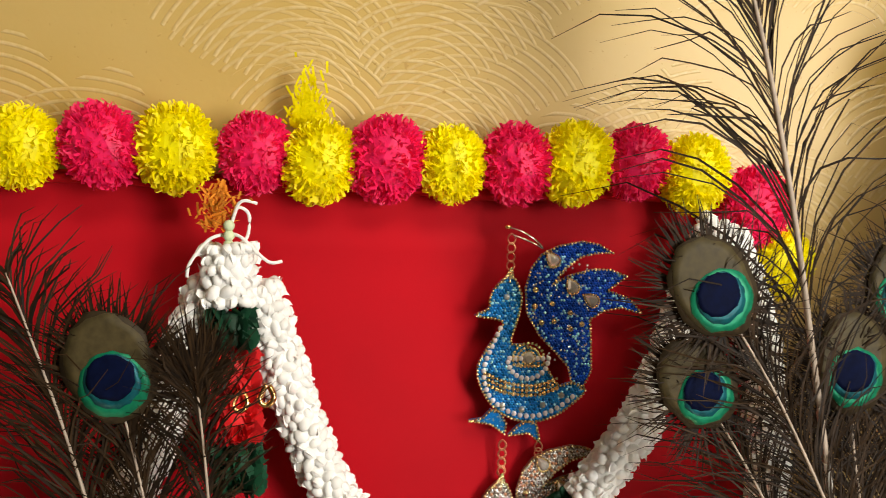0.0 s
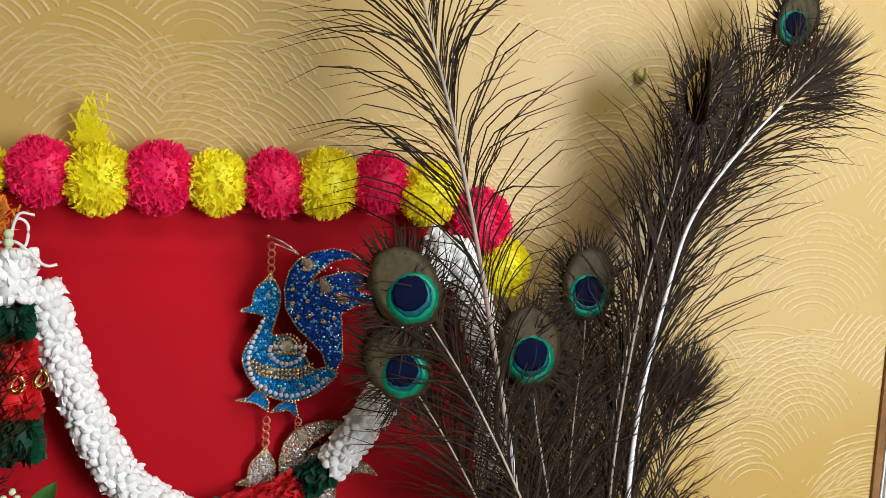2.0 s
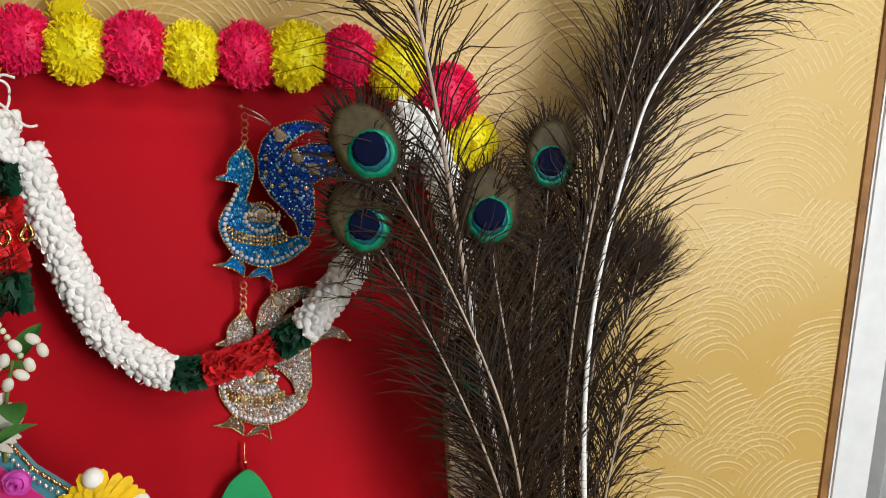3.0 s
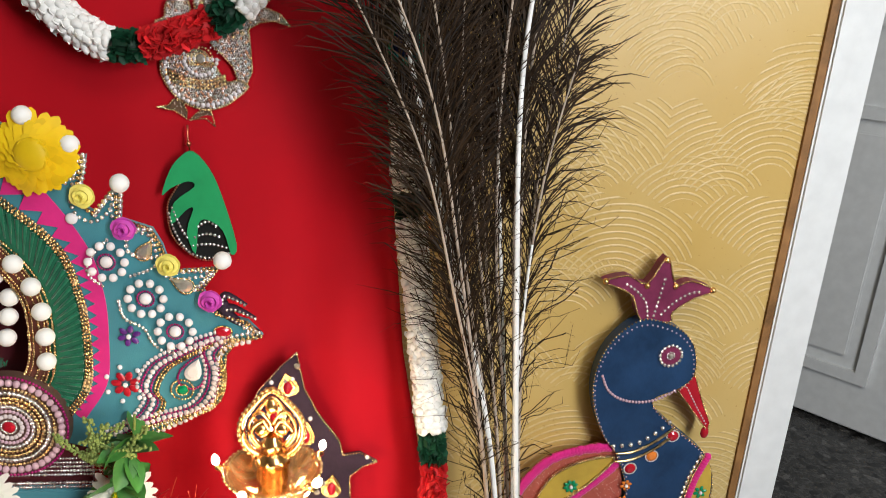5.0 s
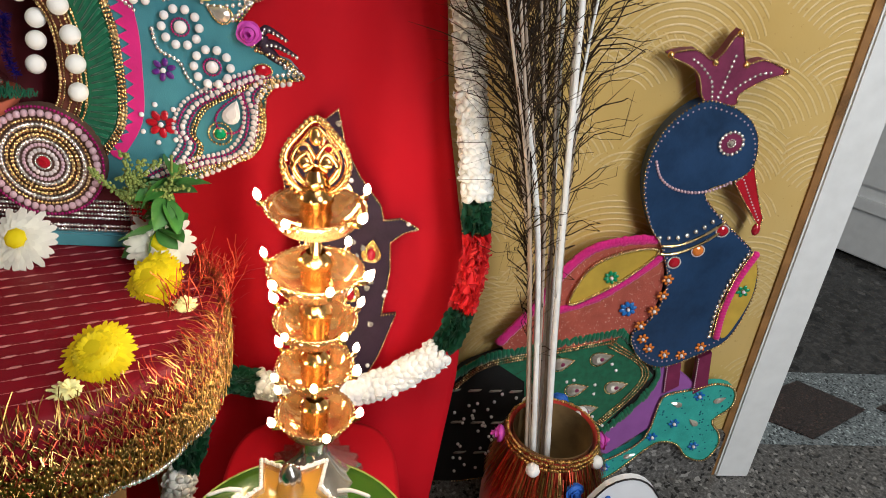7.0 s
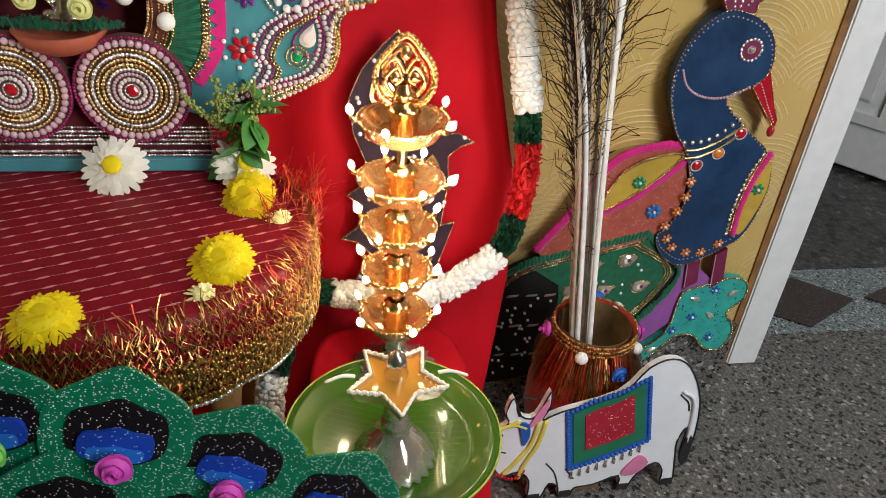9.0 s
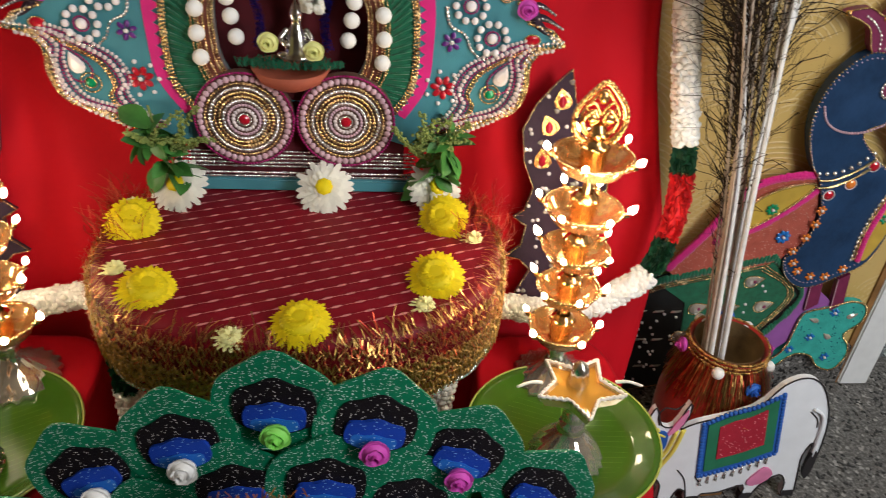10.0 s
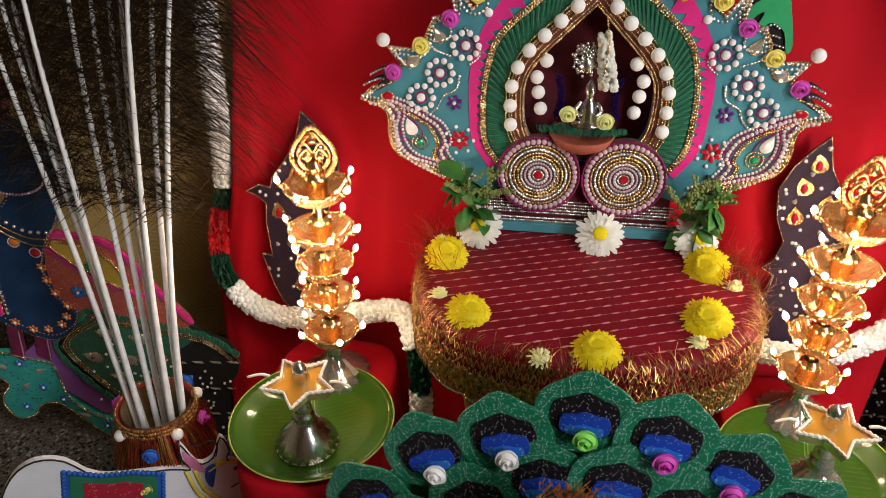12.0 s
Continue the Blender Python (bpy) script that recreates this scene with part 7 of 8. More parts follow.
def painted_cow(sign, at, k):
    ox = 0.57
    t = thing("cow_cutout", at, "painted white cow cut-out with a red and green saddle cloth", "ornament", "cow cut-outs")
    loc = lambda pts, n=3, closed=True: [(sign * (x - ox) * k, z) for x, z in (curve(pts, n, closed) if n > 1 else pts)]
    b = part("board", slab(loc(COW), -0.004, 0.004), COW_WHITE, t, "white painted board with a dark outline", smooth=False)
    part("outline", Shape().tube([(x, -0.0045, z) for x, z in loc(COW)] + [(loc(COW)[0][0], -0.0045, loc(COW)[0][1])], 0.0011, 5, False), INK, b, "dark outline")
    blue = [(0.515, 0.157), (0.548, 0.174), (0.582, 0.183), (0.618, 0.204), (0.6426, 0.0946), (0.59, 0.072), (0.534, 0.055)]
    c = np.mean(blue, axis=0)
    for name, q, y0, m in (("saddle_edge", 1.0, -0.0055, COW_BLUE), ("saddle_border", 0.88, -0.0068, COW_GREEN), ("saddle_cloth", 0.6, -0.008, COW_RED)):
        ob = part(name, slab(loc([(c[0] + (x - c[0]) * q, c[1] + (z - c[1]) * q + (1 - q) * 0.012) for x, z in blue], 1), y0, -0.004), m, t, smooth=False)
        if q == 1.0:
            part("scalloped_edging", beads(Shape(), loc(blue, 1), 0.006, 0.0035, -0.005, True), COW_BLUE, ob, kind="stuff")
    bells = Shape()
    for x, z in evenly([(0.54, 0.05), (0.59, 0.066), (0.638, 0.09)], 0.0125):
        bells.tube([(sign * (x - ox) * k, -0.006, z), (sign * (x - ox) * k, -0.006, z - 0.012)], [0.0008, 0.002], 6)
    part("bell_fringe", bells, SILVER, t, "row of small hanging bells", kind="stuff")
    for line in ([(0.425, 0.142), (0.445, 0.147), (0.462, 0.14)], [(0.478, 0.148), (0.472, 0.11), (0.455, 0.08), (0.44, 0.06)], [(0.488, 0.15), (0.482, 0.11), (0.468, 0.075), (0.462, 0.05)], [(0.436, 0.145), (0.452, 0.152)]):
        pts = loc(line, 5, False)
        part("yellow_collar", Shape().tube([(x, -0.005, z) for x, z in pts], 0.003, 6), COW_YELLOW, t, "yellow painted halter")
    part("red_beading", beads(Shape(), loc([(0.43, 0.062), (0.455, 0.05), (0.47, 0.065)], 5, False), 0.005, 0.0026, -0.006), RED_GEM, t, "red beads below the halter", kind="stuff")
    part("ear", slab(loc([(0.452, 0.148), (0.457, 0.125), (0.462, 0.11), (0.468, 0.125), (0.465, 0.145)]), -0.007, -0.004), COW_BLUE, t, "dark blue ear", smooth=False)
    part("ear", slab(loc([(0.465, 0.14), (0.474, 0.165), (0.486, 0.185), (0.485, 0.165), (0.478, 0.15)]), -0.0065, -0.004), COW_PINK, t, "pink inner ear", smooth=False)
    part("udder", slab(loc([(0.616, 0.04), (0.635, 0.066), (0.652, 0.052), (0.64, 0.034), (0.622, 0.03)]), -0.0065, -0.004), COW_PINK, t, "pink udder", smooth=False)
    part("eye", Shape().ball((sign * (0.427 - ox) * k, -0.0045, 0.13), (0.0055, 0.001, 0.0035)).ball((sign * (0.427 - ox) * k, -0.0052, 0.13), (0.002, 0.001, 0.002)), INK, t)
    for pts in ([(0.415, 0.1), (0.425, 0.103), (0.44, 0.098)], [(0.5, 0.07), (0.515, 0.05), (0.525, 0.02)], [(0.67, 0.17), (0.685, 0.155), (0.69, 0.14)], [(0.45, 0.16), (0.445, 0.178), (0.452, 0.19), (0.468, 0.187), (0.478, 0.196)], [(0.53, 0.055), (0.545, 0.035)]):
        part("ink_line", Shape().tube([(x, -0.0045, z) for x, z in loc(pts, 5, False)], 0.001, 5), INK, t, "drawn ink line")
    part("tail", Shape().tube([(x, -0.006, z) for x, z in loc([(0.672, 0.176), (0.69, 0.162), (0.698, 0.13), (0.702, 0.085)], 5, False)], 0.0025, 6), COW_WHITE, t)
    part("tail_tuft", slab(loc([(0.698, 0.09), (0.708, 0.092), (0.711, 0.055), (0.705, 0.04), (0.697, 0.06)]), -0.008, -0.003), INK, t, "black tail tuft", smooth=False)
    for x in (0.692, 0.623, 0.537, 0.491):
        part("hoof", slab(loc([(x - 0.009, 0.002), (x + 0.009, 0.002), (x + 0.008, 0.012), (x - 0.008, 0.012)], 1), -0.0055, 0.0045), INK, t, smooth=False)
    part("strut", Shape().box((-0.02, 0.004, 0.0), (0.02, 0.03, 0.02)), TIMBER, t, smooth=False)


painted_cow(1, pose(0.557, 0.746, 0.0, 0, 0, 3) @ Matrix.Scale(1.085, 4), 0.935), painted_cow(-1, pose(-0.67, 0.557, 0.0, 0, 0, 30) @ Matrix.Scale(1.15, 4), 1.0)
# ---- feather vases ----
def pot(x, y):
    t = thing("decorated_pot", (x, y, 0.0), "red satin pot wrapped in gold tinsel with foam roses", "vase", "feather pots")
    part("body", Shape().lathe([(0.0, 0.0), (0.05, 0.0), (0.066, 0.03), (0.078, 0.085), (0.078, 0.13), (0.068, 0.175), (0.056, 0.2), (0.0535, 0.22), (0.057, 0.243), (0.0545, 0.244), (0.05, 0.22), (0.052, 0.19), (0.05, 0.1), (0.0, 0.09)], 40), POT_RED, t)
    part("lining", Shape().lathe([(0.0495, 0.243), (0.0485, 0.22), (0.049, 0.13), (0.0, 0.12)], 32), POT_IN, t, "brown inside of the pot")
    rim = Shape()
    for k in range(3):
        for j in range(110):
            a = 2 * math.pi * j / 110
            rim.ball(((0.0565 + 0.001 * k) * math.cos(a), (0.0565 + 0.001 * k) * math.sin(a), 0.243 - 0.006 * k + random.uniform(-0.001, 0.001)), 0.0024 * random.uniform(0.7, 1.2), KNOB)
    part("rim_braid", rim, TINSEL, t, "gold braid round the rim", kind="stuff")
    fr, fr2 = Shape(), Shape()
    for _ in range(900):
        a = random.uniform(0, 2 * math.pi)
        d, side = Vector((math.cos(a), math.sin(a), 0)), Vector((-math.sin(a), math.cos(a), 0))
        z, ln = random.uniform(0.2, 0.236), random.uniform(0.02, 0.06)
        p0 = d * 0.059 + Vector((0, 0, z))
        (fr if random.random() < 0.5 else fr2).ribbon([p0, p0 + d * 0.008 - Vector((0, 0, ln * 0.5)), p0 + d * 0.018 * (0.5 + ln * 10) - Vector((0, 0, ln))], 0.0013, side)
    part("tinsel_fringe", fr, TINSEL, t, "gold tinsel fringe", smooth=False, kind="stuff")
    part("red_fringe", fr2, TINSEL_RED, t, "red tinsel fringe", smooth=False, kind="stuff")
    for a, r, z, key in ((-122, 0.061, 0.226, "ball"), (-38, 0.061, 0.226, "ball"), (-75, 0.066, 0.208, "blue"), (-85, 0.082, 0.16, "yellow"), (175, 0.062, 0.23, "magenta"), (5, 0.064, 0.22, "magenta"), (110, 0.06, 0.236, "ball"), (70, 0.06, 0.238, "blue"), (40, 0.06, 0.236, "ball")):
        m = pose(r * math.cos(radians(a)), r * math.sin(radians(a)), z, 0, 0, a + 90)
        if key == "ball":
            part("cotton_ball", COTTON, WHITE_FLORET, t, "white cotton ball", at=m)
        else:
            part("foam_rose", ROSE_MESH[key], ROSE[key], t, key + " foam rose", at=m @ Matrix.Scale(1.05, 4))
    return t


pot(0.556, 0.833), pot(-0.646, 0.657)


def feather(path, eye="", size=1.0, bare=0.3, reach=0.085, count=150, thin=1.0, droop=0.0, white=0.65, spread=1.0):
    """A peacock tail feather along a few points: quill, loose barbs on both sides, and an eye at the tip."""
    o = Vector(path[0])
    t = thing("peacock_feather", o, {"": "long dark bronze peacock feather standing in the pot", "front": "peacock feather with a blue and green eye", "side": "peacock feather whose blue eye is turned edgeways", "back": "peacock feather seen from its dull dark back"}[eye], "feather", "peacock feathers")
    pts = [Vector(p) - o for p in curve(path, 12)]
    n = len(pts)
    cut = int(n * white)
    rad = [0.0032 * (1 - 0.86 * i / n) * thin + 0.0003 for i in range(n)]
    part("quill", Shape().tube(pts[: cut + 1], rad[: cut + 1], 7), QUILL if thin > 0.7 else QUILL_TOP, t, "pale white quill" if thin > 0.7 else "brown quill")
    part("quill_tip", Shape().tube(pts[cut:], rad[cut:], 6), QUILL_TOP, t, "brown upper quill")
    barbs = Shape()
    for k in range(count):
        u = bare + (1 - bare) * (k + random.random()) / count
        f = u * (n - 1)
        i = min(int(f), n - 2)
        p = pts[i].lerp(pts[i + 1], f - i)
        d = (pts[i + 1] - pts[i]).normalized()
        side = Vector((d.z, 0, -d.x)).normalized()
        grow = (0.55 + 0.45 * min(1.0, max(0.0, (p.z - 0.3) / 0.45)) if n > 40 else 1.0) * min(1.0, (u - bare) / 0.12 + 0.25) * (1.0 if u < 0.82 else max(0.3, (1 - u) / 0.18 * 0.75 + 0.25))
        low = min(1.0, max(0.0, (0.86 - (p.z + o.z)) / 0.3)) if o.z < 0.3 else 0.0
        for sgn in (1, -1):
            if random.random() < (0.2 + 0.25 * low if droop < 0.5 else 0.1):
                continue
            ln = reach * grow * random.uniform(0.65, 1.3)
            hug = 1.0
            if droop < 0.5 and random.random() < 0.6 * low:
                hug = 0.22
            elif low:
                ln *= 1 + 0.35 * low
            out = side * sgn * hug + Vector((0, random.uniform(-0.2, 0.4) if hug == 1.0 else random.uniform(0.08, 0.3), 0))
            lift = random.uniform(0.75, 1.25)
            path_b = [p]
            for q in (0.2, 0.4, 0.6, 0.8, 1.0):
                wob = Vector((noise.noise(Vector((k * 0.37, q * 2, sgn))), noise.noise(Vector((k * 0.41, q * 2, 5 + sgn))), noise.noise(Vector((k * 0.31, q * 2, 9 + sgn))))) * (0.014 + 0.02 * (1 - u) + 0.035 * low * hug) * q
                path_b.append(p + out * ln * 0.72 * spread * q ** 1.25 + d * ln * lift * q ** 0.9 * (1.25 - 0.4 * q) - Vector((0, 0, droop * ln * q * q)) + wob)
            w = random.uniform(0.0007, 0.0013) * (1.2 if count < 160 else 1.0)
            flat = (path_b[-1] - path_b[0]).cross(Vector((0, 1, 0))).normalized()
            barbs.ribbon(path_b, [w * 1.2, w * 1.15, w * 1.1, w, w * 0.8, w * 0.3], (flat + Vector((0, random.uniform(-0.5, 0.5), 0))).normalized())
    part("vane", barbs, BARB, t, "loose dark bronze barbs", smooth=False, kind="stuff")
    if eye:
        d = (pts[-1] - pts[-6]).normalized()
        ang = math.degrees(math.atan2(d.x, d.z))
        c = pts[-1] - d * 0.012 * size
        m = Matrix.Translation(c + Vector((0, -0.003, 0))) @ pose(0, 0, 0, 0, ang, 66 if eye == "side" else 0) @ Matrix.Scale(size, 4)
        eye = "front" if eye == "side" else eye

        def disc(name, w, h, z, y, mat, host, dome=0.0015):
            s, nn = Shape(), 28
            verts = [(0, y - 0.25 * dome, z)]
            for r in (0.5, 0.8, 1.0):
                for q in range(nn):
                    a = 2 * math.pi * q / nn
                    wv = 1 + (0.05 * random.uniform(-1, 1) if r == 1.0 else 0)
                    verts.append((w * r * wv * math.sin(a), y - 0.25 * dome * (1 - r * r), z + h * r * wv * math.cos(a)))
            faces = [(0, 1 + q, 1 + (q + 1) % nn) for q in range(nn)]
            for r in range(2):
                faces += [(1 + r * nn + q, 1 + (r + 1) * nn + q, 1 + (r + 1) * nn + (q + 1) % nn, 1 + r * nn + (q + 1) % nn) for q in range(nn)]
            ob = part(name, s.put(verts, faces), mat, host)
            md = ob.modifiers.new("thickness", "SOLIDIFY")
            md.thickness = 0.0002
            return ob

        if eye == "front":
            e = disc("eye", 0.026, 0.034, 0.004, 0.0, EYE_RIM, t)
            e.matrix_basis = m
            disc("tan_field", 0.0235, 0.031, 0.005, -0.0004, EYE_TAN, e)
            disc("green_ring", 0.0195, 0.0195, -0.006, -0.0009, EYE_GREEN, e)
            disc("aqua_ring", 0.0155, 0.016, -0.004, -0.0014, EYE_AQUA, e)
            disc("blue_heart", 0.0138, 0.0135, -0.0015, -0.0019, EYE_BLUE, e)
        else:
            e = disc("eye", 0.005, 0.012, 0.0, 0.004, BARB, t)
            e.matrix_basis = m
        rim = Shape()
        for q in range(170 if eye == "front" else 420):
            a = random.uniform(0, 2 * math.pi)
            k = 1.0 if eye == "front" else random.uniform(0.1, 1.0)
            r0 = Vector((0.021 * math.sin(a), 0.0005, 0.028 * math.cos(a))) * size * k
            ln = random.uniform(0.014, 0.034) * (1.0 if abs(a - math.pi) > 0.8 else 1.3) * size
            lift = 0.35 if eye == "front" else 1.3
            ln *= 1.0 if eye == "front" else 1.25
            g = Vector((math.sin(a) + random.uniform(-0.3, 0.3), random.uniform(-0.15, 0.15), math.cos(a) + random.uniform(-0.3, 0.3) + lift)).normalized()
            rim.ribbon([r0, r0 + g * ln * 0.5, r0 + g * ln + Vector((random.gauss(0, 0.002), 0, random.gauss(0, 0.002)))], [0.0016, 0.0012, 0.0003], (math.cos(a), 0, -math.sin(a)))
        ob = part("eye_fringe", rim, BARB, t, "barbs round the eye", smooth=False, kind="stuff")
        ob.matrix_basis = Matrix.Translation(c) @ pose(0, 0, 0, 0, ang, 0)
    return t


B = (0.552, 0.835, 0.125)


def base(dx, dy=0.0):
    return (B[0] + 0.7 * dx, B[1] + dy, B[2])


# tall open feather, the broad white one that bows over, and the dense bundle between
feather([base(-0.012, -0.012), (0.5, 0.845, 0.5), (0.444, 0.85, 0.73), (0.392, 0.85, 0.925), (0.356, 0.85, 1.08), (0.329, 0.85, 1.2), (0.304, 0.85, 1.294), (0.284, 0.852, 1.36), (0.262, 0.86, 1.44), (0.25, 0.87, 1.49)], "", 1, 0.36, 0.135, 120, 1.0, droop=0.25, white=0.42)
feather([base(0.014, -0.008), (0.534, 0.845, 0.42), (0.512, 0.86, 0.7), (0.503, 0.885, 0.907), (0.5134, 0.9, 1.04), (0.535, 0.9, 1.165), (0.558, 0.9, 1.237), (0.611, 0.9, 1.31), (0.672, 0.9, 1.372)], "back", 1.5, 0.3, 0.15, 135, 1.15, white=0.92)
feather([base(0.0, 0.008), (0.52, 0.87, 0.5), (0.49, 0.885, 0.8), (0.482, 0.9, 0.908), (0.492, 0.9, 1.07), (0.518, 0.9, 1.2), (0.549, 0.885, 1.352)], "side", 0.9, 0.3, 0.13, 140, 0.75, white=0.7, spread=0.4)
feather([base(-0.02, 0.0), (0.49, 0.84, 0.5), (0.445, 0.84, 0.75), (0.405, 0.84, 0.92), (0.33, 0.842, 1.075), (0.264, 0.844, 1.172)], "front", 1.06, 0.2, 0.085, 280, 0.65)
feather([base(-0.024, -0.006), (0.49, 0.835, 0.5), (0.44, 0.835, 0.72), (0.4, 0.84, 0.86), (0.326, 0.85, 1.01), (0.263, 0.852, 1.106)], "front", 0.98, 0.2, 0.08, 270, 0.6)
feather([base(-0.008, 0.004), (0.5, 0.85, 0.5), (0.452, 0.86, 0.75), (0.422, 0.865, 0.93), (0.398, 0.868, 1.04), (0.382, 0.862, 1.12)], "front", 1.08, 0.18, 0.085, 300, 0.65)
feather([base(0.004, 0.012), (0.512, 0.88, 0.5), (0.474, 0.89, 0.8), (0.46, 0.91, 1.0), (0.46, 0.92, 1.168)], "front", 1.05, 0.22, 0.085, 300, 0.6)
feather([base(0.02, 0.006), (0.535, 0.87, 0.5), (0.53, 0.895, 0.75), (0.545, 0.91, 0.93), (0.566, 0.918, 1.06)], "back", 1.3, 0.22, 0.085, 150, 0.6)
feather([base(-0.016, 0.01), (0.5, 0.865, 0.45), (0.455, 0.87, 0.7), (0.42, 0.875, 0.85), (0.38, 0.875, 0.965)], "front", 0.9, 0.18, 0.08, 280, 0.55)
feather([base(0.008, -0.002), (0.52, 0.865, 0.5), (0.49, 0.88, 0.75), (0.485, 0.89, 0.95), (0.505, 0.9, 1.13), (0.54, 0.91, 1.27), (0.59, 0.91, 1.38)], "", 1, 0.15, 0.13, 155, 0.6, spread=0.45)
feather([base(0.016, 0.002), (0.53, 0.865, 0.5), (0.51, 0.885, 0.75), (0.505, 0.895, 0.95), (0.525, 0.905, 1.12), (0.56, 0.91, 1.24), (0.605, 0.915, 1.33)], "", 1, 0.3, 0.13, 150, 0.6, spread=0.5)
feather([base(0.018, 0.008), (0.535, 0.87, 0.5), (0.518, 0.89, 0.75), (0.515, 0.9, 0.95), (0.54, 0.91, 1.15), (0.59, 0.915, 1.3), (0.66, 0.915, 1.43)], "front", 0.85, 0.32, 0.12, 150, 0.6, spread=0.6)
feather([base(-0.004, 0.006), (0.51, 0.86, 0.5), (0.47, 0.87, 0.75), (0.445, 0.88, 0.9), (0.44, 0.885, 1.0), (0.445, 0.89, 1.08)], "", 1, 0.15, 0.085, 210, 0.6)
feather([base(0.012, 0.004), (0.53, 0.86, 0.45), (0.525, 0.875, 0.65), (0.535, 0.885, 0.82), (0.56, 0.89, 0.95)], "", 1, 0.28, 0.085, 130, 0.8, droop=0.3)
feather([base(-0.012, 0.004), (0.5, 0.855, 0.45), (0.455, 0.86, 0.66), (0.43, 0.865, 0.82), (0.41, 0.87, 0.98)], "", 1, 0.15, 0.08, 220, 0.6)

# the other pot's feathers
for dx, lean, top, tip in ((-0.034, -0.1, 1.1, ""), (-0.03, -0.06, 1.18, "front"), (-0.02, -0.04, 1.15, ""), (-0.012, 0.0, 1.2, "front"), (-0.004, 0.02, 1.1, ""), (0.006, 0.035, 1.15, "front"), (0.014, 0.05, 1.0, ""), (0.02, 0.06, 1.05, ""), (0.026, 0.075, 1.1, ""), (0.03, 0.1, 1.02, ""), (-0.026, -0.08, 1.0, "")):
    x, y = -0.646 + dx, 0.657 + random.uniform(-0.014, 0.014)
    feather([(x, y, 0.125), (x + lean * 0.3, y + 0.02, 0.45), (x + lean * 0.75, y + 0.05, 0.75), (x + lean * 1.1, y + 0.09, 0.95), (x + lean * 1.2, y + 0.12, top)], tip, 0.95, 0.33, 0.15, 400, 1.5, droop=0.9, white=0.8)

# feathers in the top of the shrine
feather([(-0.078, 0.868, 0.84), (-0.082, 0.872, 0.93), (-0.09, 0.878, 1.01), (-0.113, 0.88, 1.11)], "front", 1.1, 0.1, 0.075, 190, 0.5, white=0.3)
feather([(-0.052, 0.868, 0.84), (-0.048, 0.868, 0.93), (-0.048, 0.868, 1.013), (-0.057, 0.868, 1.105)], "back", 0.8, 0.55, 0.05, 60, 0.5, white=0.9)
feather([(-0.09, 0.872, 0.84), (-0.11, 0.876, 0.95), (-0.14, 0.88, 1.06), (-0.175, 0.885, 1.16)], "", 0.8, 0.2, 0.07, 130, 0.5, white=0.2)
# ---- the fan-tailed peacock before the table ----
FAN_TOP = ((-0.0396, 0.4483, "lime", 0), (-0.1205, 0.4085, "white", 16), (0.0436, 0.431, "magenta", -16), (-0.202, 0.37, "white", 32), (0.1216, 0.392, "magenta", -32), (-0.276, 0.288, "blue", 44), (0.197, 0.335, "blue", -44))
FAN_LOW = ((-0.0762, 0.3587, "cream", 8), (0.001, 0.368, "cream", -8), (-0.1492, 0.3162, "white", 24), (0.0739, 0.3376, "white", -24), (-0.2108, 0.2574, "magenta", 36), (0.13, 0.28, "magenta", -36))


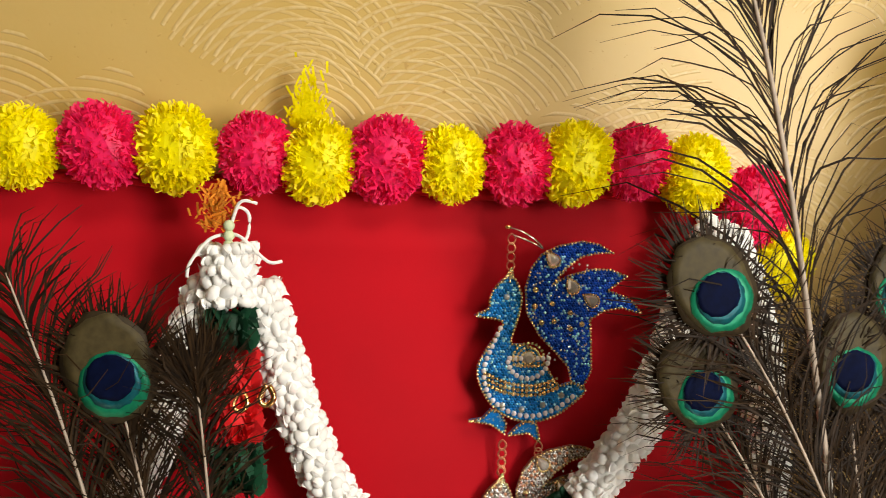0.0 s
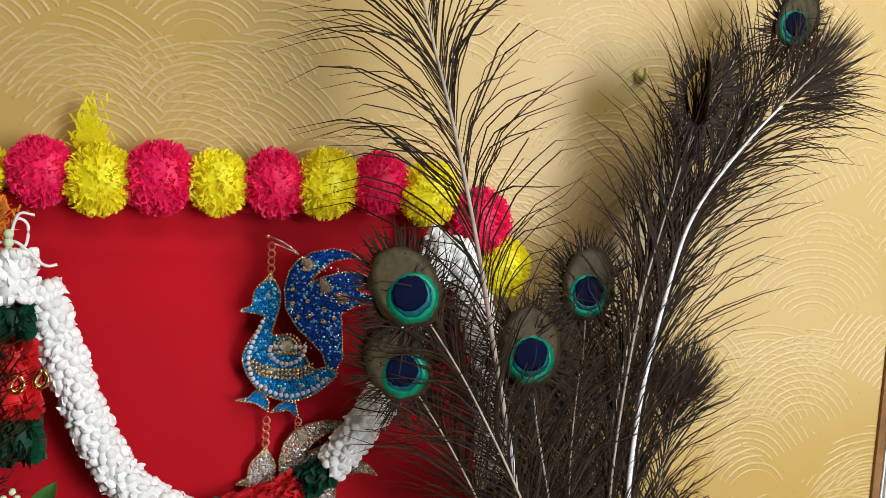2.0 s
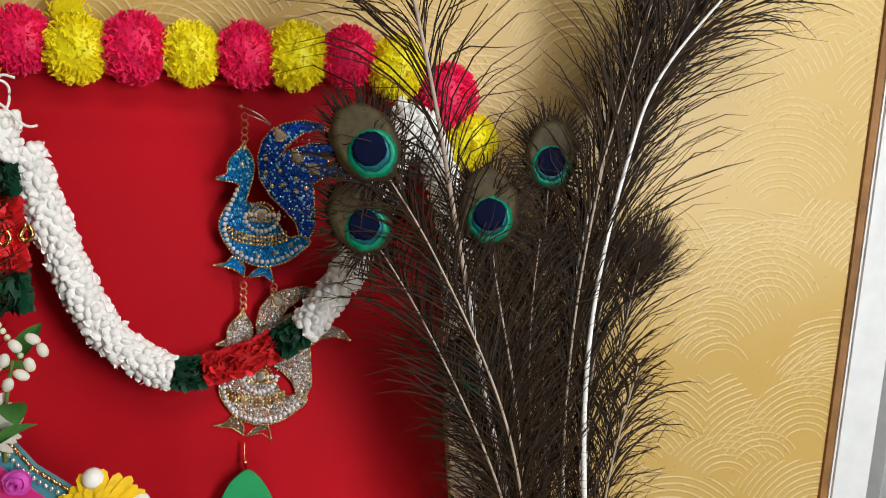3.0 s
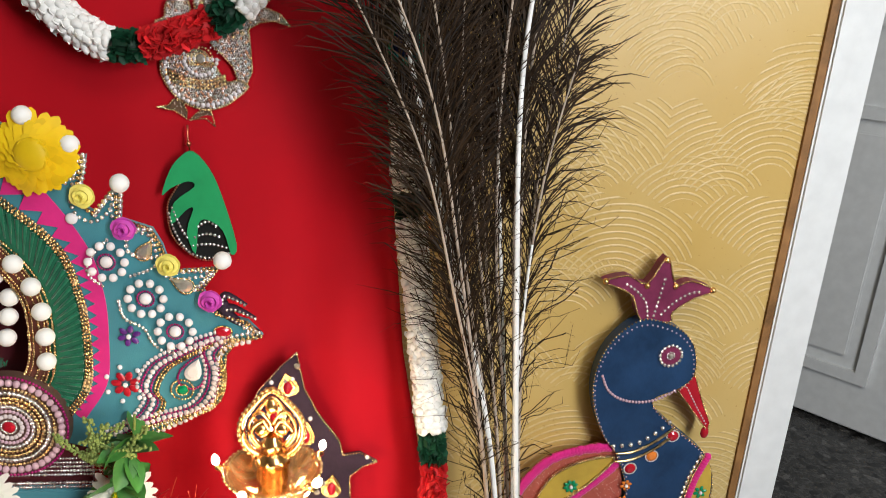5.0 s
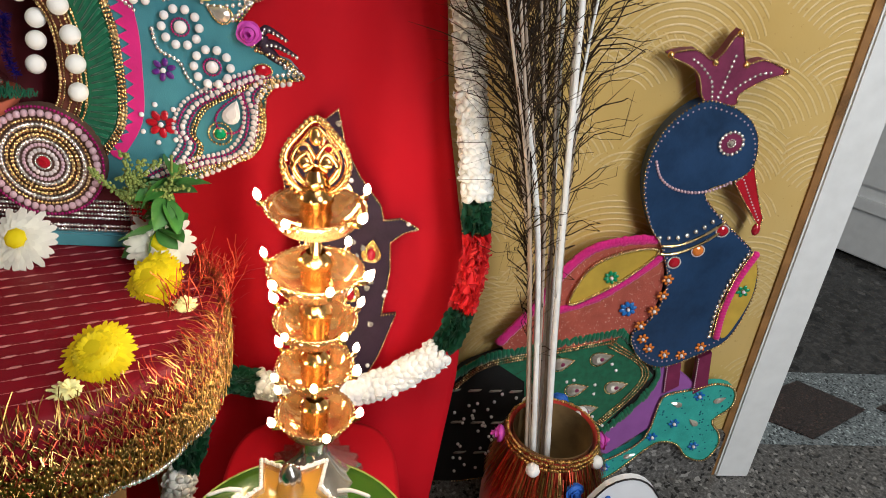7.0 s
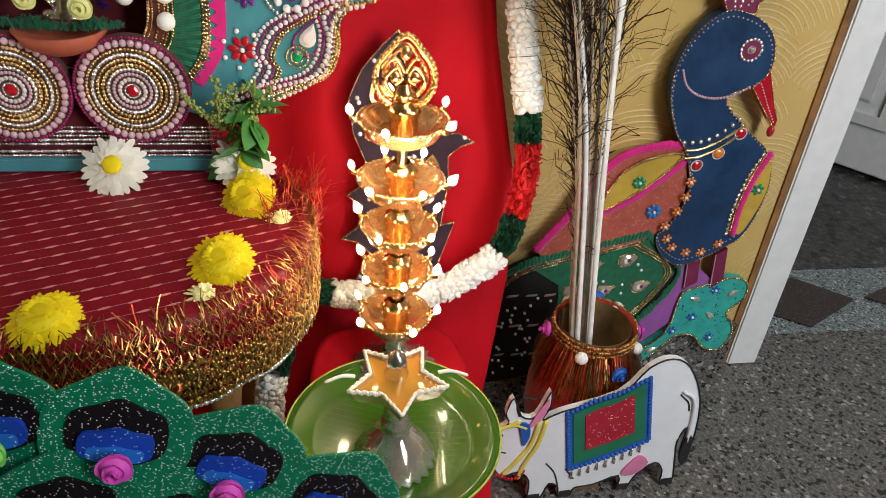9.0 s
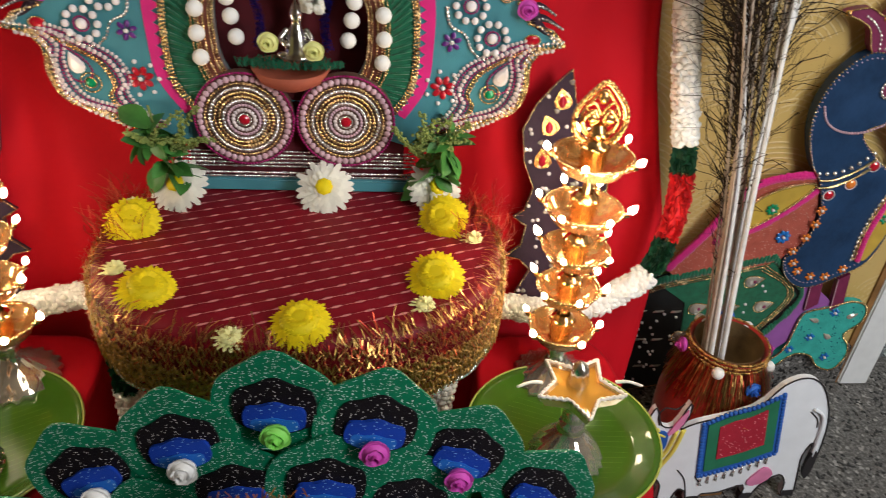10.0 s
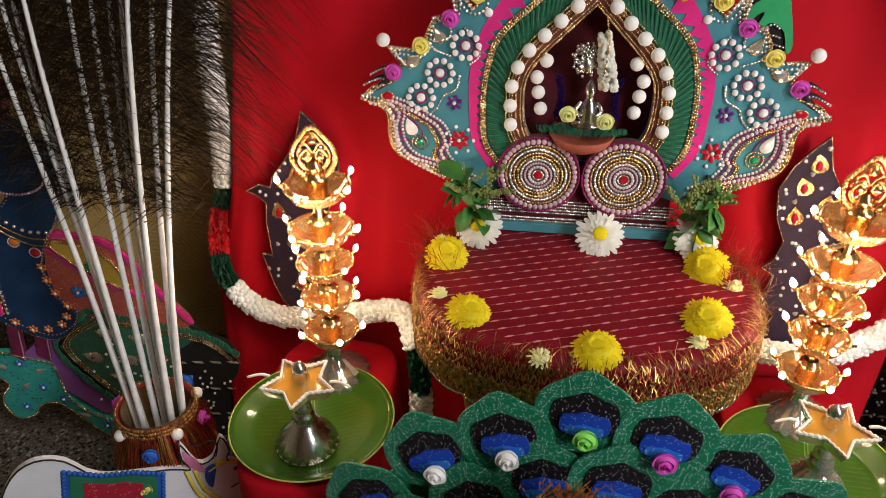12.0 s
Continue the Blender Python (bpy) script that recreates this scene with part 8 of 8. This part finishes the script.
def fan_peacock():
    t = thing("fan_peacock", (XC, 0.49, 0.0), "peacock ornament with a fan of green glitter foam petals and roses", "ornament")
    part("backing", slab([(q[0], q[1] + 0.2) for q in curve([(-0.22, 0.0), (-0.24, 0.08), (-0.19, 0.17), (-0.1, 0.235), (0.0, 0.262), (0.1, 0.235), (0.19, 0.17), (0.24, 0.08), (0.22, 0.0)], 5)], 0.008, 0.012), EMERALD, t, "plain emerald foam backing sheet", smooth=False)
    part("stand", Shape().box((-0.1, 0.012, 0.0), (-0.07, 0.02, 0.3)).box((0.07, 0.012, 0.0), (0.1, 0.02, 0.3)), TIMBER, t, smooth=False)

    def petal(w, h, k=1.0):
        return curve([(0, h * 0.58 * k), (w * 0.24, h * 0.45 * k), (w * 0.45, h * 0.28), (w * 0.5, 0.0), (w * 0.42, -h * 0.26), (0, -h * 0.42), (-w * 0.42, -h * 0.26), (-w * 0.5, 0.0), (-w * 0.45, h * 0.28), (-w * 0.24, h * 0.45 * k)], 3, True)

    for layer, spots in ((0, FAN_TOP), (1, FAN_LOW)):
        for i, (x, z, key, lean) in enumerate(spots):
            y = -0.012 * layer - 0.0022 * (i % 3)
            m = pose(x - XC, y, z + 0.012, -6, -lean * 0.75, 0) @ pose(0, 0, 0, random.uniform(-3, 3), 0, random.uniform(-4, 4))
            p = part("fan_petal", slab(petal(0.106, 0.108), -0.002, 0.001), GREEN_GLITTER, t, "green glitter foam petal", smooth=False, at=m)
            part("dark_layer", slab([(u, v + 0.004) for u, v in petal(0.07, 0.066, 0.85)], -0.0045, -0.002), BLACK_GLITTER, p, "black glitter foam layer", smooth=False)
            part("blue_layer", slab([(u * 1.05, v - 0.003) for u, v in petal(0.05, 0.038, 0.75)], -0.0085, -0.005), ROYAL, p, "royal blue foam, curling forward", smooth=False)
            part("aqua_layer", slab([(u, v - 0.009) for u, v in petal(0.04, 0.02, 0.7)], -0.0095, -0.0086), SKY_FOAM, p, "paler blue glitter strip", smooth=False)
            part("foam_rose", ROSE_MESH[key], ROSE[key], p, key + " foam rose", at=pose(0.002, -0.014, -0.013, 0, random.uniform(0, 360), 0) @ Matrix.Scale(1.15, 4))
    fur, fur2 = Shape(), Shape()
    for _ in range(2600):
        a, b = random.uniform(0, 2 * math.pi), random.uniform(-1, 1)
        d = Vector((math.sqrt(1 - b * b) * math.cos(a), -abs(math.sqrt(1 - b * b) * math.sin(a)), b))
        p = Vector((d.x * 0.1, -0.04 + d.y * 0.038, 0.27 + d.z * 0.1))
        g = (d + Vector((random.gauss(0, 0.5), random.gauss(0, 0.3), random.gauss(0, 0.5)))).normalized()
        fur.ribbon([p, p + g * 0.009, p + g * 0.017 + Vector((0, 0, 0.003))], [0.0018, 0.0013, 0.0004], g.cross(Vector((0, 1, 0.2))).normalized())
    part("breast", Shape().ball((0, -0.04, 0.27), (0.098, 0.037, 0.098), BALL), FUR_BLUE, t, "dark teal plush body")
    part("breast_fur", fur, FUR_BLUE, t, "teal plush strands", smooth=False, kind="stuff")
    for _ in range(700):
        p = Vector((random.gauss(-0.012, 0.017), -0.07 + random.uniform(-0.012, 0.012), 0.405 + random.uniform(-0.03, 0.02)))
        fur2.ribbon([p, p + Vector((random.gauss(0.002, 0.006), -0.003, random.uniform(0.006, 0.018)))], 0.0012, (1, 0, 0))
    part("orange_tuft", fur2, FUR_ORANGE, t, "orange plush tuft on the head", smooth=False, kind="stuff")
    part("neck", Shape().tube(curve([(-0.02, -0.05, 0.3), (-0.028, -0.07, 0.36), (-0.02, -0.076, 0.41)], 6), 0.024, 12), FUR_BLUE, t, "dark teal plush neck")
    head = curve([(-0.07, -0.03), (-0.045, -0.002), (-0.02, 0.006), (0.0, 0.004), (0.01, 0.022), (0.03, 0.024), (0.04, 0.02), (0.05, 0.03), (0.06, 0.028), (0.055, 0.018), (0.04, 0.006), (0.025, -0.012), (0.02, -0.04), (-0.03, -0.06)], 4, True)
    mh = pose(-0.015, -0.088, 0.408, -8, 0, 0)
    h = part("head", slab(head, -0.004, 0.0), CREAM_BOARD, t, "cream board head outline", smooth=False, at=mh)
    part("face", slab([(x * 0.86 - 0.002, z * 0.86 - 0.005) for x, z in head], -0.006, -0.004), INK, h, "black painted face", smooth=False)
    part("eye_patch", slab(curve([(-0.004, -0.004), (0.004, 0.014), (0.02, 0.017), (0.036, 0.012), (0.03, 0.0), (0.018, -0.014), (0.004, -0.014)], 4, True), -0.0075, -0.006), SKY_BOARD, h, "pale blue eye patch", smooth=False)
    part("eye", slab(circle(0.014, 0.002, 0.0075, 18), -0.0085, -0.0075), INK, h, smooth=False)
    part("iris", slab(circle(0.014, 0.002, 0.0055, 18), -0.0092, -0.0085), SKY_BOARD, h, smooth=False)
    part("pupil", slab(circle(0.014, 0.002, 0.003, 14), -0.01, -0.0092), INK, h, smooth=False)


fan_peacock()

# ---- fresh flowers on top of the shrine ----
top = thing("flower_bunch", (-0.018, 0.845, 0.912), "white buds and green leaves tucked into the shrine's top", "flower")
for k in range(9):
    part("leaf", LEAF_MESH, LEAF, top, at=pose(random.uniform(-0.03, 0.03), random.uniform(-0.02, 0.0), random.uniform(0.0, 0.07), random.uniform(-60, 60), random.uniform(-40, 40), random.uniform(0, 360)))
part("stem", Shape().tube(curve([(0, 0, -0.02), (0.004, -0.006, 0.03), (0.012, -0.01, 0.07)], 5), 0.0016, 6), BUD, top)
for x, z in ((0.008, 0.072), (0.018, 0.085), (0.03, 0.09), (0.038, 0.082), (0.022, 0.062), (0.012, 0.054), (0.028, 0.07), (-0.004, 0.06)):
    b = part("white_bud", Shape().ball((0, 0, 0), (0.0045, 0.004, 0.0065), SMALL_BALL, Euler((0.3, random.uniform(-1, 1), 0))), WHITE_PETAL, top, "white flower bud", at=(x, -0.018 + random.uniform(-0.006, 0.006), z))
for k in range(6):
    part("pale_bead", Shape().ball((0, 0, 0), 0.0026, SMALL_BALL), PALE_BEAD, top, at=(0.004 + 0.003 * k, -0.014, 0.1 - 0.005 * k))
    part("pale_bead", Shape().ball((0, 0, 0), 0.0026, SMALL_BALL), PALE_BEAD, top, at=(-0.002 + 0.001 * k, -0.014, 0.095 - 0.006 * k))
for x, z, big in ((-0.032, 0.925, False), (0.0575, 0.843, True), (-0.1335, 0.843, True)):
    f = thing("chrysanthemum", pose(x, 0.838, z, 85, 0, 0), "fresh %s chrysanthemum head fixed to the shrine's crest" % ("large yellow" if big else "white"), "flower", "flowers on the shrine")
    part("blossom", CREST_MUM if big else WHITE_MUM, GOLDEN_PETAL if big else WHITE_PETAL, f)
    f.scale = (1.15,) * 3 if big else (0.9,) * 3
